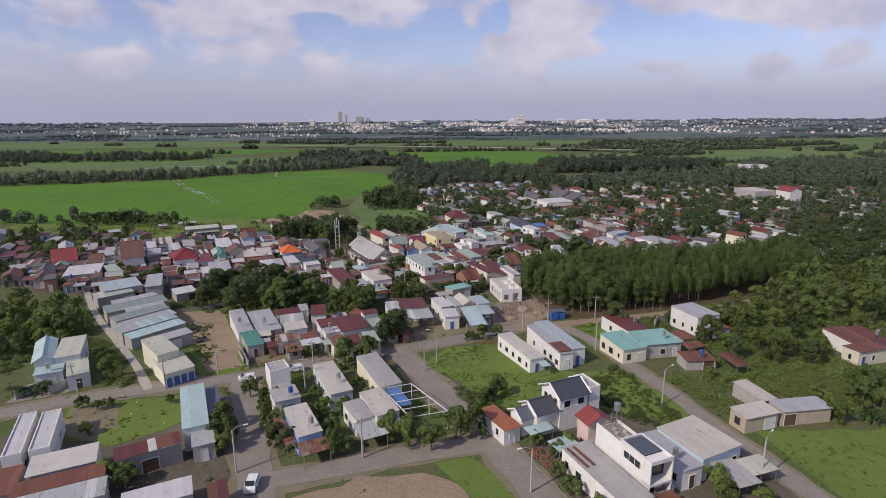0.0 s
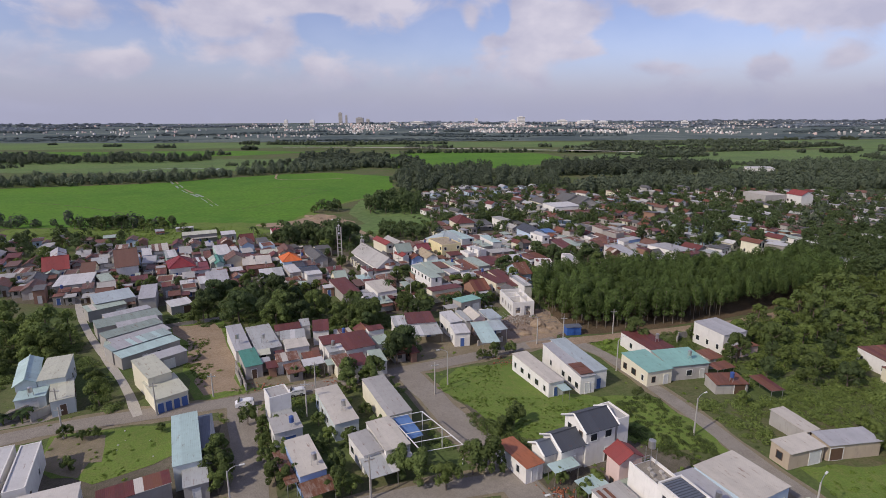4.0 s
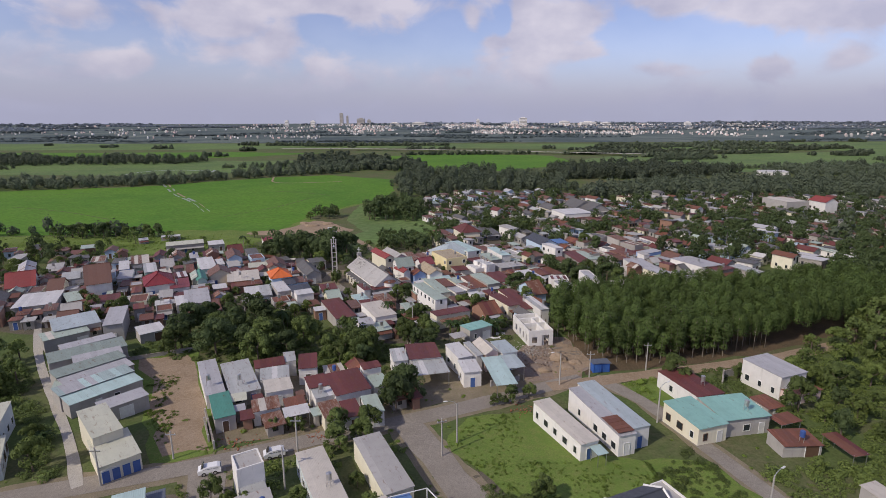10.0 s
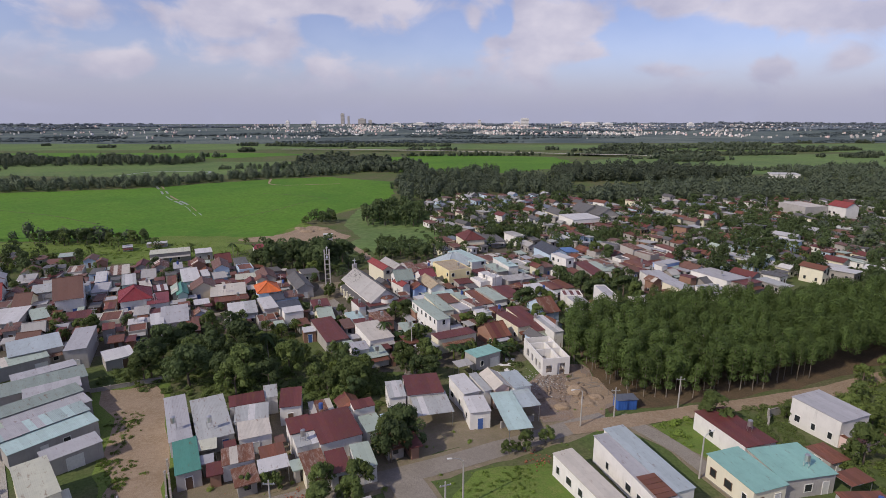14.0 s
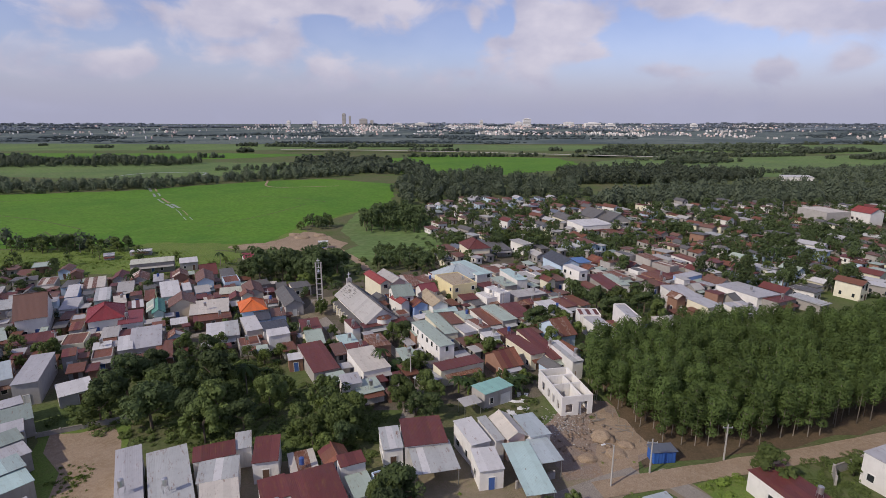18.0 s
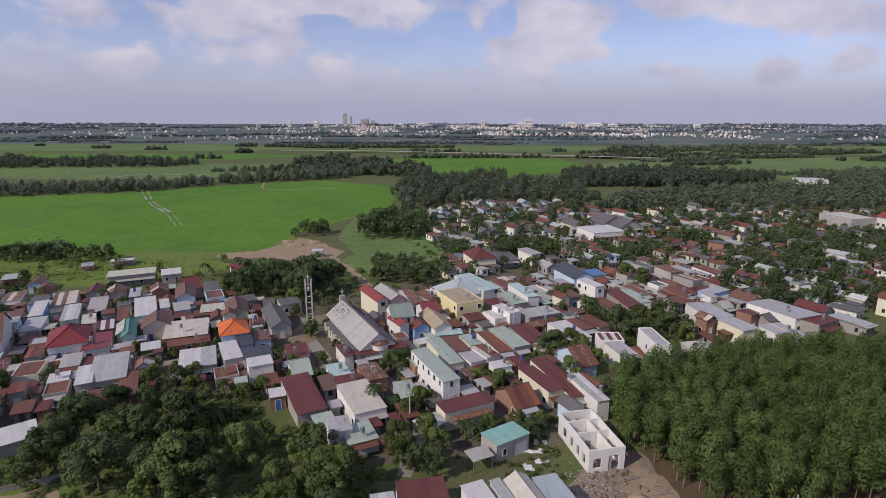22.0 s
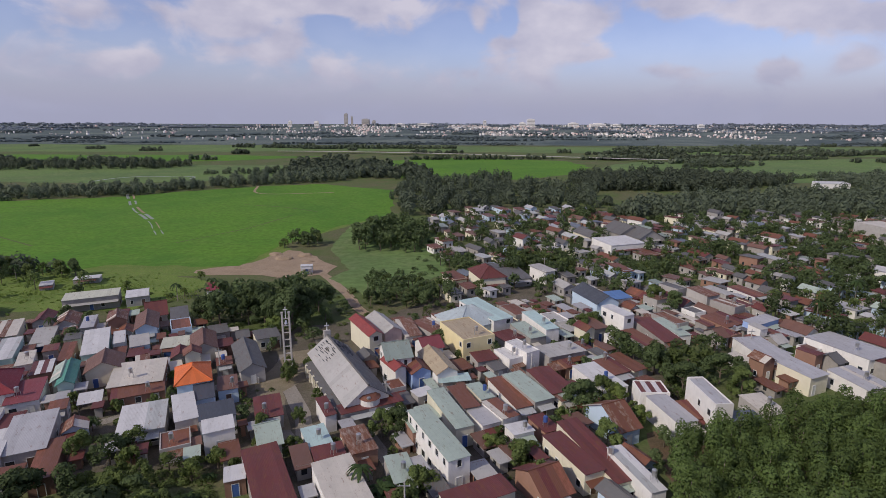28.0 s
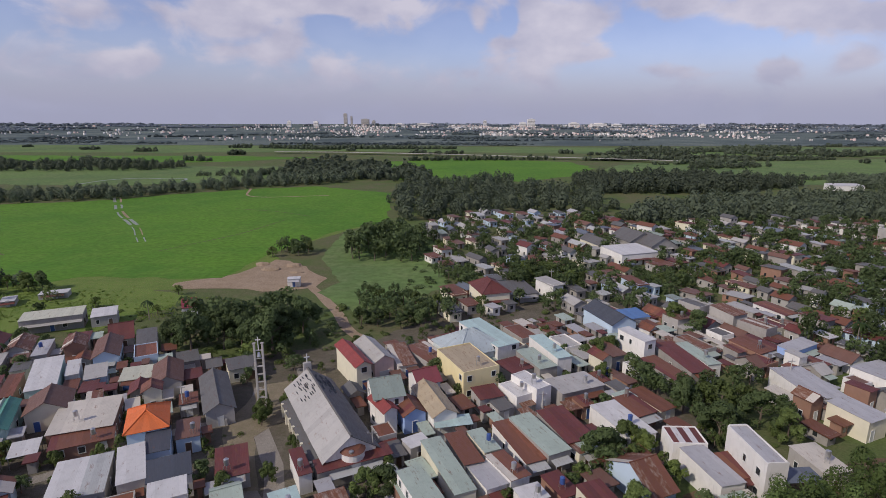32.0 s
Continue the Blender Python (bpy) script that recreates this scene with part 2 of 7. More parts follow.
soil("pavement", ((0.32, 0.29, 0.25), (0.27, 0.24, 0.205), (0.37, 0.34, 0.30)), 0.3)
soil("road_pale", ((0.50, 0.47, 0.42), (0.44, 0.41, 0.36), (0.55, 0.52, 0.47)), 0.3)
soil("rubble_grey", ((0.28, 0.22, 0.18), (0.31, 0.215, 0.145), (0.36, 0.32, 0.28)), 0.35)
soil("leaf_litter", ((0.15, 0.105, 0.065), (0.10, 0.08, 0.05), (0.19, 0.14, 0.09)), 0.3)
soil("water_edge", ((0.30, 0.32, 0.31), (0.24, 0.27, 0.25), (0.16, 0.19, 0.12)), 0.3, 0.4)


# ---- helpers for building ----
def part(name, bm, material, parent, label=""):
    me = bpy.data.meshes.new(name)
    bm.to_mesh(me)
    bm.free()
    me.materials.append(MATS[material])
    ob = new(name, me)
    ob.parent = parent
    return tagged(ob, label)


def mesh_part(name, verts, faces, material, parent=None, label="", smooth=False):
    me = bpy.data.meshes.new(name)
    me.from_pydata(verts, [], faces)
    me.materials.append(MATS[material])
    if smooth:
        me.polygons.foreach_set("use_smooth", [True] * len(me.polygons))
    ob = new(name, me)
    ob.parent = parent
    return tagged(ob, label)


def thing(name, m, label, category, group="", kind=""):
    ob = new(name)
    ob.matrix_world = m
    ob.empty_display_size = 0.3
    return tagged(ob, label, category, group, kind)


def ground_z(y):
    """The village lies on a gentle slope that runs down to the paddies."""
    return -7.0 * min(max((y - 100) / 235.0, 0.0), 1.0)


def add_box(bm, x0, x1, y0, y1, z0, z1, bevel=0.0):
    r = bmesh.ops.create_cube(bm, size=1.0)
    for v in r["verts"]:
        v.co = Vector((x0 + (v.co.x + 0.5) * (x1 - x0), y0 + (v.co.y + 0.5) * (y1 - y0), z0 + (v.co.z + 0.5) * (z1 - z0)))
    if bevel:
        es = list({e for v in r["verts"] for e in v.link_edges})
        bmesh.ops.bevel(bm, geom=es, offset=bevel, segments=1, affect="EDGES")


def box_bm(*boxes, bevel=0.0):
    bm = bmesh.new()
    for b in boxes:
        add_box(bm, *b, bevel=bevel)
    return bm


def add_cyl(bm, x, y, z0, z1, r0, r1=None, seg=10):
    r1 = r0 if r1 is None else r1
    r = bmesh.ops.create_cone(bm, cap_ends=True, segments=seg, radius1=r0, radius2=r1, depth=z1 - z0)
    for v in r["verts"]:
        v.co += Vector((x, y, (z0 + z1) / 2))


def add_bar(bm, a, b, r, seg=6):
    a, b = Vector(a), Vector(b)
    d = b - a
    res = bmesh.ops.create_cone(bm, cap_ends=True, segments=seg, radius1=r, radius2=r, depth=d.length)
    m = Matrix.Translation((a + b) / 2) @ d.to_track_quat("Z", "Y").to_matrix().to_4x4()
    for v in res["verts"]:
        v.co = m @ v.co


# ---- ground ----
def strip_mesh(name, pts, width, material, lift, label, category="road", kind="structure", step=4.0, parent=None):
    """A ribbon along a line of points that follows the slope."""
    line = []
    for (ax, ay), (bx, by) in zip(pts, pts[1:]):
        n = max(1, int(math.hypot(bx - ax, by - ay) / step))
        line += [(ax + (bx - ax) * i / n, ay + (by - ay) * i / n) for i in range(n)]
    line.append(pts[-1])
    # round the corners of the line
    for _ in range(3):
        line = [line[0]] + [((a[0] + 2 * b[0] + c[0]) / 4, (a[1] + 2 * b[1] + c[1]) / 4) for a, b, c in zip(line, line[1:], line[2:])] + [line[-1]]
    rnd = random.Random(len(line))
    vs, fs = [], []
    for i, (x, y) in enumerate(line):
        a, b = line[max(i - 1, 0)], line[min(i + 1, len(line) - 1)]
        d = Vector((b[0] - a[0], b[1] - a[1])).normalized()
        for k in (-0.5, -0.17, 0.17, 0.5):
            wob = rnd.uniform(-0.06, 0.06) * width if abs(k) == 0.5 else 0
            px, py = x - d.y * (width * k + wob), y + d.x * (width * k + wob)
            vs.append((px, py, ground_z(py) + lift))
    for i in range(len(line) - 1):
        for k in range(3):
            j = i * 4 + k
            fs.append((j, j + 1, j + 5, j + 4)[::-1])
    ob = mesh_part(name, vs, fs, material, parent)
    return tagged(ob, label, category, kind=kind)


def patch(name, pts, material, lift, label, category="field", kind="structure", wobble=0.6, seed=1):
    """A ground patch with an uneven edge that follows the slope."""
    rnd = random.Random(seed)
    ring = []
    for (ax, ay), (bx, by) in zip(pts, pts[1:] + pts[:1]):
        n = max(2, int(math.hypot(bx - ax, by - ay) / max(3.0, wobble * 4)))
        for i in range(n):
            ring.append(Vector((ax + (bx - ax) * i / n + rnd.uniform(-1, 1) * wobble, ay + (by - ay) * i / n + rnd.uniform(-1, 1) * wobble, 0)))
    bm = bmesh.new()
    face = bm.faces.new([bm.verts.new(p) for p in ring])
    bmesh.ops.triangulate(bm, faces=[face])
    lo, hi = min(p.y for p in ring), max(p.y for p in ring)
    cuts = [c for c in range(100, 336, 12) if lo < c < hi] + ([335] if lo < 335 < hi else [])
    for c in cuts:
        bmesh.ops.bisect_plane(bm, geom=bm.verts[:] + bm.edges[:] + bm.faces[:], plane_co=(0, c, 0), plane_no=(0, 1, 0))
    for v in bm.verts:
        v.co.z = ground_z(v.co.y) + lift
    bmesh.ops.recalc_face_normals(bm, faces=bm.faces[:])
    for f in bm.faces:
        if f.normal.z < 0:
            f.normal_flip()
    ob = part(name, bm, material, None)
    return tagged(ob, label, category, kind=kind)


def build_ground():
    ys = [-300, 0, 60] + list(range(100, 336, 12)) + [335, 420, 600, 1000, 2000, 3500, 4800]
    xs = [-4500, -2000, -900, -400, -200, -100, 0, 100, 200, 400, 900, 2000, 4500]
    vs = [(x, y, ground_z(y)) for y in ys for x in xs]
    n = len(xs)
    fs = [(j * n + i, j * n + i + 1, (j + 1) * n + i + 1, (j + 1) * n + i) for j in range(len(ys) - 1) for i in range(n - 1)]
    tagged(mesh_part("ground", vs, fs, "ground_mix"), "village ground of weeds, grass and bare brown soil", "ground", kind="structure")


build_ground()

# ---- roads ----
strip_mesh("road_cross", [(-96, 82), (-80, 88.4), (-72.7, 92.9), (-63.9, 96), (-52.3, 99.3), (-41, 102.7), (-33, 107), (-24.8, 110.7), (-13.2, 115.5), (-4.4, 118.9), (5, 123.3), (15.6, 128.8), (25.7, 133.7)],
           4.2, "asphalt", 0.070, "narrow worn grey asphalt lane through the village")
strip_mesh("road_west", [(-42, 105), (-35.9, 90.9), (-31.7, 80), (-27.5, 70), (-23, 55), (-18, 40)], 5.2, "asphalt", 0.076, "worn grey asphalt side road with patched edges")
strip_mesh("road_south", [(-30, 69), (-19, 71.2), (-12.7, 73.8), (-5.9, 76.7), (1.3, 78.1), (8, 79)], 4.2, "asphalt", 0.082, "curving grey asphalt lane beside bare soil")
strip_mesh("road_east", [(-11.5, 117), (-4.7, 104.3), (1.5, 91.4), (7.8, 79.6), (13.7, 65.7), (20, 50), (26, 36)], 5.2, "asphalt", 0.088, "straight grey asphalt street with pale kerb lines")
strip_mesh("lane_east", [(28, 134), (35.5, 123.7), (39.0, 109.3), (43.2, 96.2), (45.6, 85.1), (49.9, 72.5), (53, 60), (58, 45)], 3.2, "pavement", 0.094, "pale concrete lane between shrubs")
strip_mesh("road_forest", [(18, 129.5), (27.7, 132.0), (35.4, 134.0), (43.7, 136.0), (59.3, 140.0), (75.3, 144.6), (98, 154)], 4.0, "dirt", 0.100, "brown dirt road along the plantation edge")
strip_mesh("alley_west", [(-57.8, 97.5), (-68.4, 111.5), (-86.6, 131.6), (-101.5, 149.5), (-117, 171)], 1.7, "road_pale", 0.094, "narrow concrete alley beside a row of houses")
strip_mesh("kerb_line", [(4.6, 92.5), (10.6, 80.6), (16.5, 66.7), (22.8, 51)], 0.5, "pavement", 0.12, "pale raised concrete kerb beside the street", "kerb")
strip_mesh("church_lane", [(-37, 190), (-30, 180), (-34, 196), (-44, 213), (-46, 225)], 3.2, "pavement", 0.03, "pale concrete lane beside the church", "lane")
strip_mesh("village_lane", [(-12, 150), (-9, 168), (-22, 191), (-30, 206), (-40, 235)], 2.6, "pavement", 0.034, "narrow grey concrete village lane", "lane")
strip_mesh("village_lane_west", [(-100, 170), (-84, 186), (-70, 192), (-56, 208), (-40, 212)], 2.4, "pavement", 0.030, "narrow grey village lane between houses", "lane")
strip_mesh("field_track", [(-29, 254), (-33.6, 258), (-39.3, 275), (-52, 299.6), (-65, 319)], 3.4, "dirt", 0.034, "pale dirt track down to the paddies", "track")
patch("plain_far", [(-4400, 1320), (4400, 1320), (4400, 4700), (-4400, 4700)], "plain_far", 0.05, "far plain of fields and woods with haze painted in", "plain", wobble=10, seed=40)
strip_mesh("highway", [(-300, 1046), (-230, 1051), (-1, 990), (163, 923), (330, 858)], 12, "road_pale", 3.2, "pale road embankment across distant paddies", "road", step=40)

for place, (pts, wid) in enumerate((([(-96, 82), (-80, 88.4), (-72.7, 92.9), (-63.9, 96), (-52.3, 99.3), (-41, 102.7), (-33, 107), (-24.8, 110.7), (-13.2, 115.5), (-4.4, 118.9), (5, 123.3), (15.6, 128.8), (25.7, 133.7)], 6.6),
                 ([(-42, 105), (-35.9, 90.9), (-31.7, 80), (-27.5, 70), (-23, 55)], 7.6), ([(-30, 69), (-19, 71.2), (-12.7, 73.8), (-5.9, 76.7), (1.3, 78.1), (8, 79)], 6.4),
                 ([(-11.5, 117), (-4.7, 104.3), (1.5, 91.4), (7.8, 79.6), (13.7, 65.7), (20, 50)], 7.4), ([(28, 134), (35.5, 123.7), (39.0, 109.3), (43.2, 96.2), (45.6, 85.1), (49.9, 72.5), (53, 60)], 4.8))):
    strip_mesh("road_shoulder", pts, wid, "road_dust", 0.018 + 0.004 * place, "dusty brown shoulder along a lane", "verge", step=2.5)
patch("gate_yard", [(-82, 92.5), (-74, 95.5), (-71, 99), (-76, 103), (-83, 100)], "pavement", 0.03, "paved yard behind gate posts", "yard", wobble=0.2, seed=50)

# ---- lots, lawns and fields ----
patch("lawn_corner", [(-3.8, 109), (0.5, 117.5), (12, 120), (20, 105), (29, 104), (30, 88), (22, 90.5), (14, 89), (8.5, 91)], "grass", 0.055, "lush green empty lot full of weeds", "lawn", seed=2)
patch("dirt_lot", [(-21, 66), (-12.2, 70.2), (-3.9, 71.4), (1.1, 69.7), (3.4, 65.8), (6, 50), (-16, 48)], "dirt", 0.06, "bare brown soil lot", "dirt lot", seed=3)
patch("lawn_verge", [(-1.4, 73.9), (3.9, 75.3), (6.6, 72.3), (10, 65.7), (15, 50), (7, 50), (4, 65)], "grass", 0.065, "trimmed green verge beside the street", "lawn", wobble=0.2, seed=4)
patch("lot_soil", [(-68.5, 90), (-61, 91.5), (-57, 85), (-58, 80.5), (-63.5, 82)], "road_dust", 0.060, "bare brown soil in a vacant lot", "dirt lot", wobble=1.0, seed=53)
patch("weedy_lot", [(-69.5, 90.8), (-50.5, 95.6), (-45, 86), (-54.5, 79), (-64.5, 81)], "grass", 0.055, "weedy vacant lot with bare patches", "lawn", seed=5)
patch("dirt_yard", [(-75, 143.6), (-63.6, 147.4), (-57, 136), (-47.6, 118), (-43, 107.5), (-50, 105.6), (-58, 120), (-66, 133)], "dirt", 0.06, "vacant strip of reddish bare soil", "dirt lot", wobble=1.3, seed=6)
patch("weeds_strip", [(-76.5, 144), (-62.5, 149), (-58, 141), (-46, 119), (-41, 105.5), (-50, 103), (-59.5, 119)], "grass", 0.05, "weeds along a bare soil strip", "lawn", seed=8)
patch("building_site", [(12, 147), (20, 158), (28, 158), (29, 140), (20.8, 132.4), (13.5, 132)], "rubble_grey", 0.06, "churned building site with rubble and earth", "rubble", wobble=0.9, seed=7)
patch("site_earth", [(19, 133.5), (21, 147), (25, 154), (28.6, 150), (29.6, 141), (26, 134)], "dirt", 0.066, "loose ochre earth on a building site", "dirt lot", wobble=1.1, seed=54)
patch("lawn_back", [(28, 104), (38, 104), (43, 92), (44, 84), (30, 88)], "grass", 0.055, "rough green grass behind houses", "lawn", seed=9)
patch("lawn_east", [(52, 82), (76, 82), (80, 66), (56, 60)], "grass", 0.055, "overgrown green yard", "lawn", seed=10)
patch("lane_meadow", [(33, 131), (40, 134), (46, 127), (42, 120), (38, 121)], "grass", 0.055, "patch of weeds by the dirt road", "lawn", seed=11)
patch("church_yard", [(-46, 226), (-34, 232), (-30, 222), (-41, 205), (-35, 190), (-40, 189), (-48, 208)], "road_dust", 0.05, "pale concrete church yard", "yard", wobble=0.2, seed=12)
patch("meadow", [(-51, 297), (-46, 311), (-62, 350), (-62, 402), (-40, 428), (-14, 422), (-8, 330), (-6, 308), (-20, 285), (-33, 274)], "rice_dull", 0.06, "dull green meadow behind houses", "meadow", seed=13)
patch("field_edge", [(-170, 296), (-100, 300), (-60, 320), (-86, 357), (-60, 410), (-38, 436), (-46, 446), (-96, 372), (-104, 322), (-170, 318)], "grass", 0.05, "weedy green margin of the paddies", "meadow", seed=14)
patch("kitchen_fields", [(-235, 254), (-104, 258), (-90, 290), (-112, 302), (-235, 299)], "grass", 0.045, "bright green vegetable fields beside the paddies", "field", wobble=1.2, seed=52)
patch("sand_site", [(-108, 310), (-90, 322), (-80, 347), (-66, 335), (-52, 317), (-54, 303), (-62, 298), (-84, 301), (-101, 302)], "dirt", 0.09, "sandy pale brown earth works", "dirt lot", wobble=1.5, seed=15)
patch("rice_field", [(-420, 300), (-166, 303), (-156, 306), (-146, 318), (-111, 315), (-91, 318), (-87, 356), (-66, 407), (-42, 432), (-52, 560), (-124, 602), (-173, 583), (-228, 547), (-255, 517), (-330, 492), (-420, 470)], "rice", 0.10, "bright green flooded rice paddy", "rice field", wobble=2, seed=16)
patch("rice_field_north", [(-700, 640), (-330, 600), (-180, 640), (-120, 700), (-60, 690), (-40, 800), (-330, 800), (-700, 760)], "rice_dull", 0.08, "dull green paddies beyond a tree line", "rice field", wobble=4, seed=17)
patch("rice_field_middle", [(-60, 660), (60, 640), (120, 690), (170, 780), (160, 880), (0, 940), (-90, 880)], "rice", 0.10, "bright green paddies in the middle distance", "rice field", wobble=4, seed=18)
patch("rice_field_east", [(250, 640), (700, 560), (1300, 640), (1300, 900), (700, 960), (240, 860), (170, 760)], "rice_dull", 0.08, "dull green paddies on the far side", "rice field", wobble=5, seed=19)
patch("rice_field_far", [(-1400, 1080), (-500, 1060), (-180, 1120), (300, 1050), (900, 930), (1600, 1000), (1500, 1300), (300, 1250), (-600, 1300), (-1400, 1350)], "rice_dull", 0.08, "far hazy green paddies", "rice field", wobble=8, seed=20)
patch("rice_field_west", [(-1100, 820), (-560, 880), (-330, 860), (-200, 960), (-420, 990), (-1100, 980)], "rice", 0.08, "far strip of bright green paddies", "rice field", wobble=6, seed=21)
canal = [(-262, 531), (-243, 500), (-226, 472), (-203, 441), (-186, 420), (-168, 392), (-155, 372)]
krnd = random.Random(51)
for k, ((ax, ay), (bx, by)) in enumerate(zip(canal, canal[1:])):
    for off in (0.0, 4.0):
        p, q = krnd.uniform(0.0, 0.25), krnd.uniform(0.6, 0.95)
        strip_mesh("paddy_canal", [(ax + (bx - ax) * p + off, ay + (by - ay) * p), (ax + (bx - ax) * (p + q) / 2 + off + krnd.uniform(-0.8, 0.8), ay + (by - ay) * (p + q) / 2), (ax + (bx - ax) * q + off, ay + (by - ay) * q)],
                   krnd.uniform(0.7, 2.2) if k < 4 else 0.6, "water_edge" if off == 0 or k % 2 else "dirt", 0.17, "pale muddy canal stretch through the paddies", "canal", step=4)
for k, line in enumerate(([(-300, 400), (-250, 380), (-205, 352)], [(-150, 480), (-118, 470), (-92, 452)], [(-220, 345), (-196, 322)], [(-330, 450), (-290, 470)], [(-140, 360), (-116, 398), (-104, 440)])):
    strip_mesh("paddy_bund", line, 1.0, "ground_mix", 0.15, "narrow dark bund between paddies", "dyke", step=6)
strip_mesh("paddy_canal_far", [(-345, 612), (-342, 645), (-325, 664), (-300, 664), (-285, 655), (-268, 668), (-262, 640)], 3.2, "water_edge", 0.16, "pale canal beyond the tree line", "canal", step=6)
strip_mesh("paddy_dyke", [(-176, 585), (-165, 540), (-150, 532), (-100, 545)], 2.0, "dirt", 0.18, "narrow brown paddy dyke", "dyke", step=6)
patch("village_soil", [(-24, 152), (18, 160), (26, 190), (44, 204), (40, 240), (98, 276), (60, 292), (0, 284), (-28, 250), (-60, 240), (-92, 252), (-140, 236), (-160, 205), (-134, 166), (-96, 158), (-60, 178), (-36, 176)],
      "village_soil", 0.012, "trodden brown soil and concrete yards between houses", "yard", wobble=1.5, seed=30)
patch("village_soil_south", [(-56, 130), (-40, 134), (-28, 138), (-14, 128), (2, 146), (14, 142), (16, 131), (-8, 121), (-34, 110), (-42, 108)], "road_dust", 0.012, "trodden brown yards along the lane", "yard", seed=31)
patch("village_soil_block", [(-38, 99), (-30, 104), (-8, 113), (3, 88), (6, 81), (-6, 79), (-20, 74), (-27, 73)], "ground_mix", 0.012, "weedy garden soil between new houses", "yard", seed=32)
patch("village_soil_west", [(-76, 80), (-64, 92), (-42, 96), (-36, 86), (-28, 58), (-70, 50)], "village_soil", 0.012, "brown soil yards round sheds", "yard", seed=33)
patch("village_soil_east", [(13, 78), (20, 90), (28, 90), (46, 78), (50, 66), (30, 50), (22, 52)], "village_soil", 0.012, "brown soil yards round villas", "yard", seed=34)
patch("plantation_floor", [(27, 135.5), (44, 139.2), (61, 143.4), (78, 149), (98, 159), (130, 176), (130, 206), (88, 204), (60, 198), (30, 190)], "leaf_litter", 0.03, "brown leaf litter under the plantation", "forest floor", wobble=0.8, seed=41)
patch("side_verge", [(-46, 96), (-40, 96), (-30, 72), (-24, 54), (-30, 52), (-38, 76)], "village_soil", 0.013, "dusty verge beside the side road", "verge", wobble=0.8, seed=42)
patch("street_verge", [(-1.5, 101), (3.2, 101), (9, 88), (17, 70), (26, 50), (20, 46), (8, 72), (0, 90)], "village_soil", 0.013, "dusty verge beside the street", "verge", wobble=0.8, seed=43)


# ---- houses ----
STRIPES = {"rustpale": ("rust", "rustpale", "tan", "rustpale"), "striperw": ("red", "white"), "redstrip": ("beige", "red", "rust"),
           "mintlav": ("mintlav", "lav", "aqua", "mintlav"), "rust": ("rust", "rust", "red", "rust", "rustbright"), "pale": ("pale", "pale", "white"),
           "rustbright": ("rustbright", "rustbright", "rust")}


def sheet_roof(parent, a, b, c, d, kind, rnd, wide=1.15, along=None):
    """Corrugated sheets side by side from edge a-d to edge b-c; a-b is the eave, d-c the ridge. Each sheet is a piece of its own."""
    a, b, c, d = (Vector(p) for p in (a, b, c, d))
    if wide > 50:
        return
    up = (b - a).cross(d - a).normalized()
    if up.z < 0:
        up = -up
    n = max(1, round((b - a).length / wide))
    kinds = STRIPES.get(kind, (kind,))
    waves = 5
    for i in range(n):
        mat = "roof_" + (kinds[i % len(kinds)] if len(kinds) == 2 else kinds[rnd.randrange(len(kinds))])
        if kind in ("lav", "pale", "mint", "greensl") and rnd.random() < 0.05:
            mat = "roof_" + rnd.choice(("tan", "rust", "rustpale"))
        lift = up * (0.008 + 0.004 * (i % 2) + rnd.uniform(0, 0.003))
        vs, fs = [], []
        lap = rnd.uniform(-0.06, 0.06)
        for j in range(2 * waves + 1):
            k = (i + j / (2 * waves)) / n
            hi = up * (0.010 if j % 2 else 0.0)
            lo_p, hi_p = a.lerp(b, k), d.lerp(c, k)
            down = (lo_p - hi_p)
            down = down.normalized() if down.length > 0.01 else Vector((0, 0, 0))
            vs += [lo_p + lift + hi + down * lap, hi_p + lift + hi]
        m = len(vs)
        vs += [v - up * 0.05 for v in vs]
        for j in range(2 * waves):
            p = 2 * j
            fs.append((p, p + 2, p + 3, p + 1))
            fs.append((p, p + m, p + 2 + m, p + 2))
            fs.append((p + 1, p + 3, p + 3 + m, p + 1 + m))
        fs += [(0, 1, 1 + m, m), (m - 2, 2 * m - 2, 2 * m - 1, m - 1)]
        mesh_part("sheet", vs, fs, mat, parent)


def slab_bm(a, b, c, d, thick):
    """A board under a roof plane."""
    bm = bmesh.new()
    top = [bm.verts.new(Vector(p)) for p in (a, b, c, d)]
    low = [bm.verts.new(Vector(p) - Vector((0, 0, thick))) for p in (a, b, c, d)]
    bm.faces.new(top)
    bm.faces.new(low[::-1])
    for i in range(4):
        j = (i + 1) % 4
        bm.faces.new((top[j], top[i], low[i], low[j]))
    bmesh.ops.recalc_face_normals(bm, faces=bm.faces[:])
    return bm


def ring_bm(w, h, t, y0, y1, m, p):
    """A frame round an opening w by h, in one piece, t wide."""
    bm = bmesh.new()
    rows = []
    for y in (y0, y1):
        for k in (0.0, t):
            rows.append([bm.verts.new(m @ Vector(c) + p) for c in ((-w / 2 - k, y, -k), (w / 2 + k, y, -k), (w / 2 + k, y, h + k), (-w / 2 - k, y, h + k))])
    for i in range(4):
        j = (i + 1) % 4
        for a, b in ((0, 1), (1, 3), (3, 2), (2, 0)):
            bm.faces.new((rows[a][i], rows[a][j], rows[b][j], rows[b][i]))
    bmesh.ops.recalc_face_normals(bm, faces=bm.faces[:])
    return bm


def wall_axes(out):
    out = Vector(out)
    side = Vector((-out.y, out.x, 0))
    return Matrix((side, out, Vector((0, 0, 1)))).transposed()


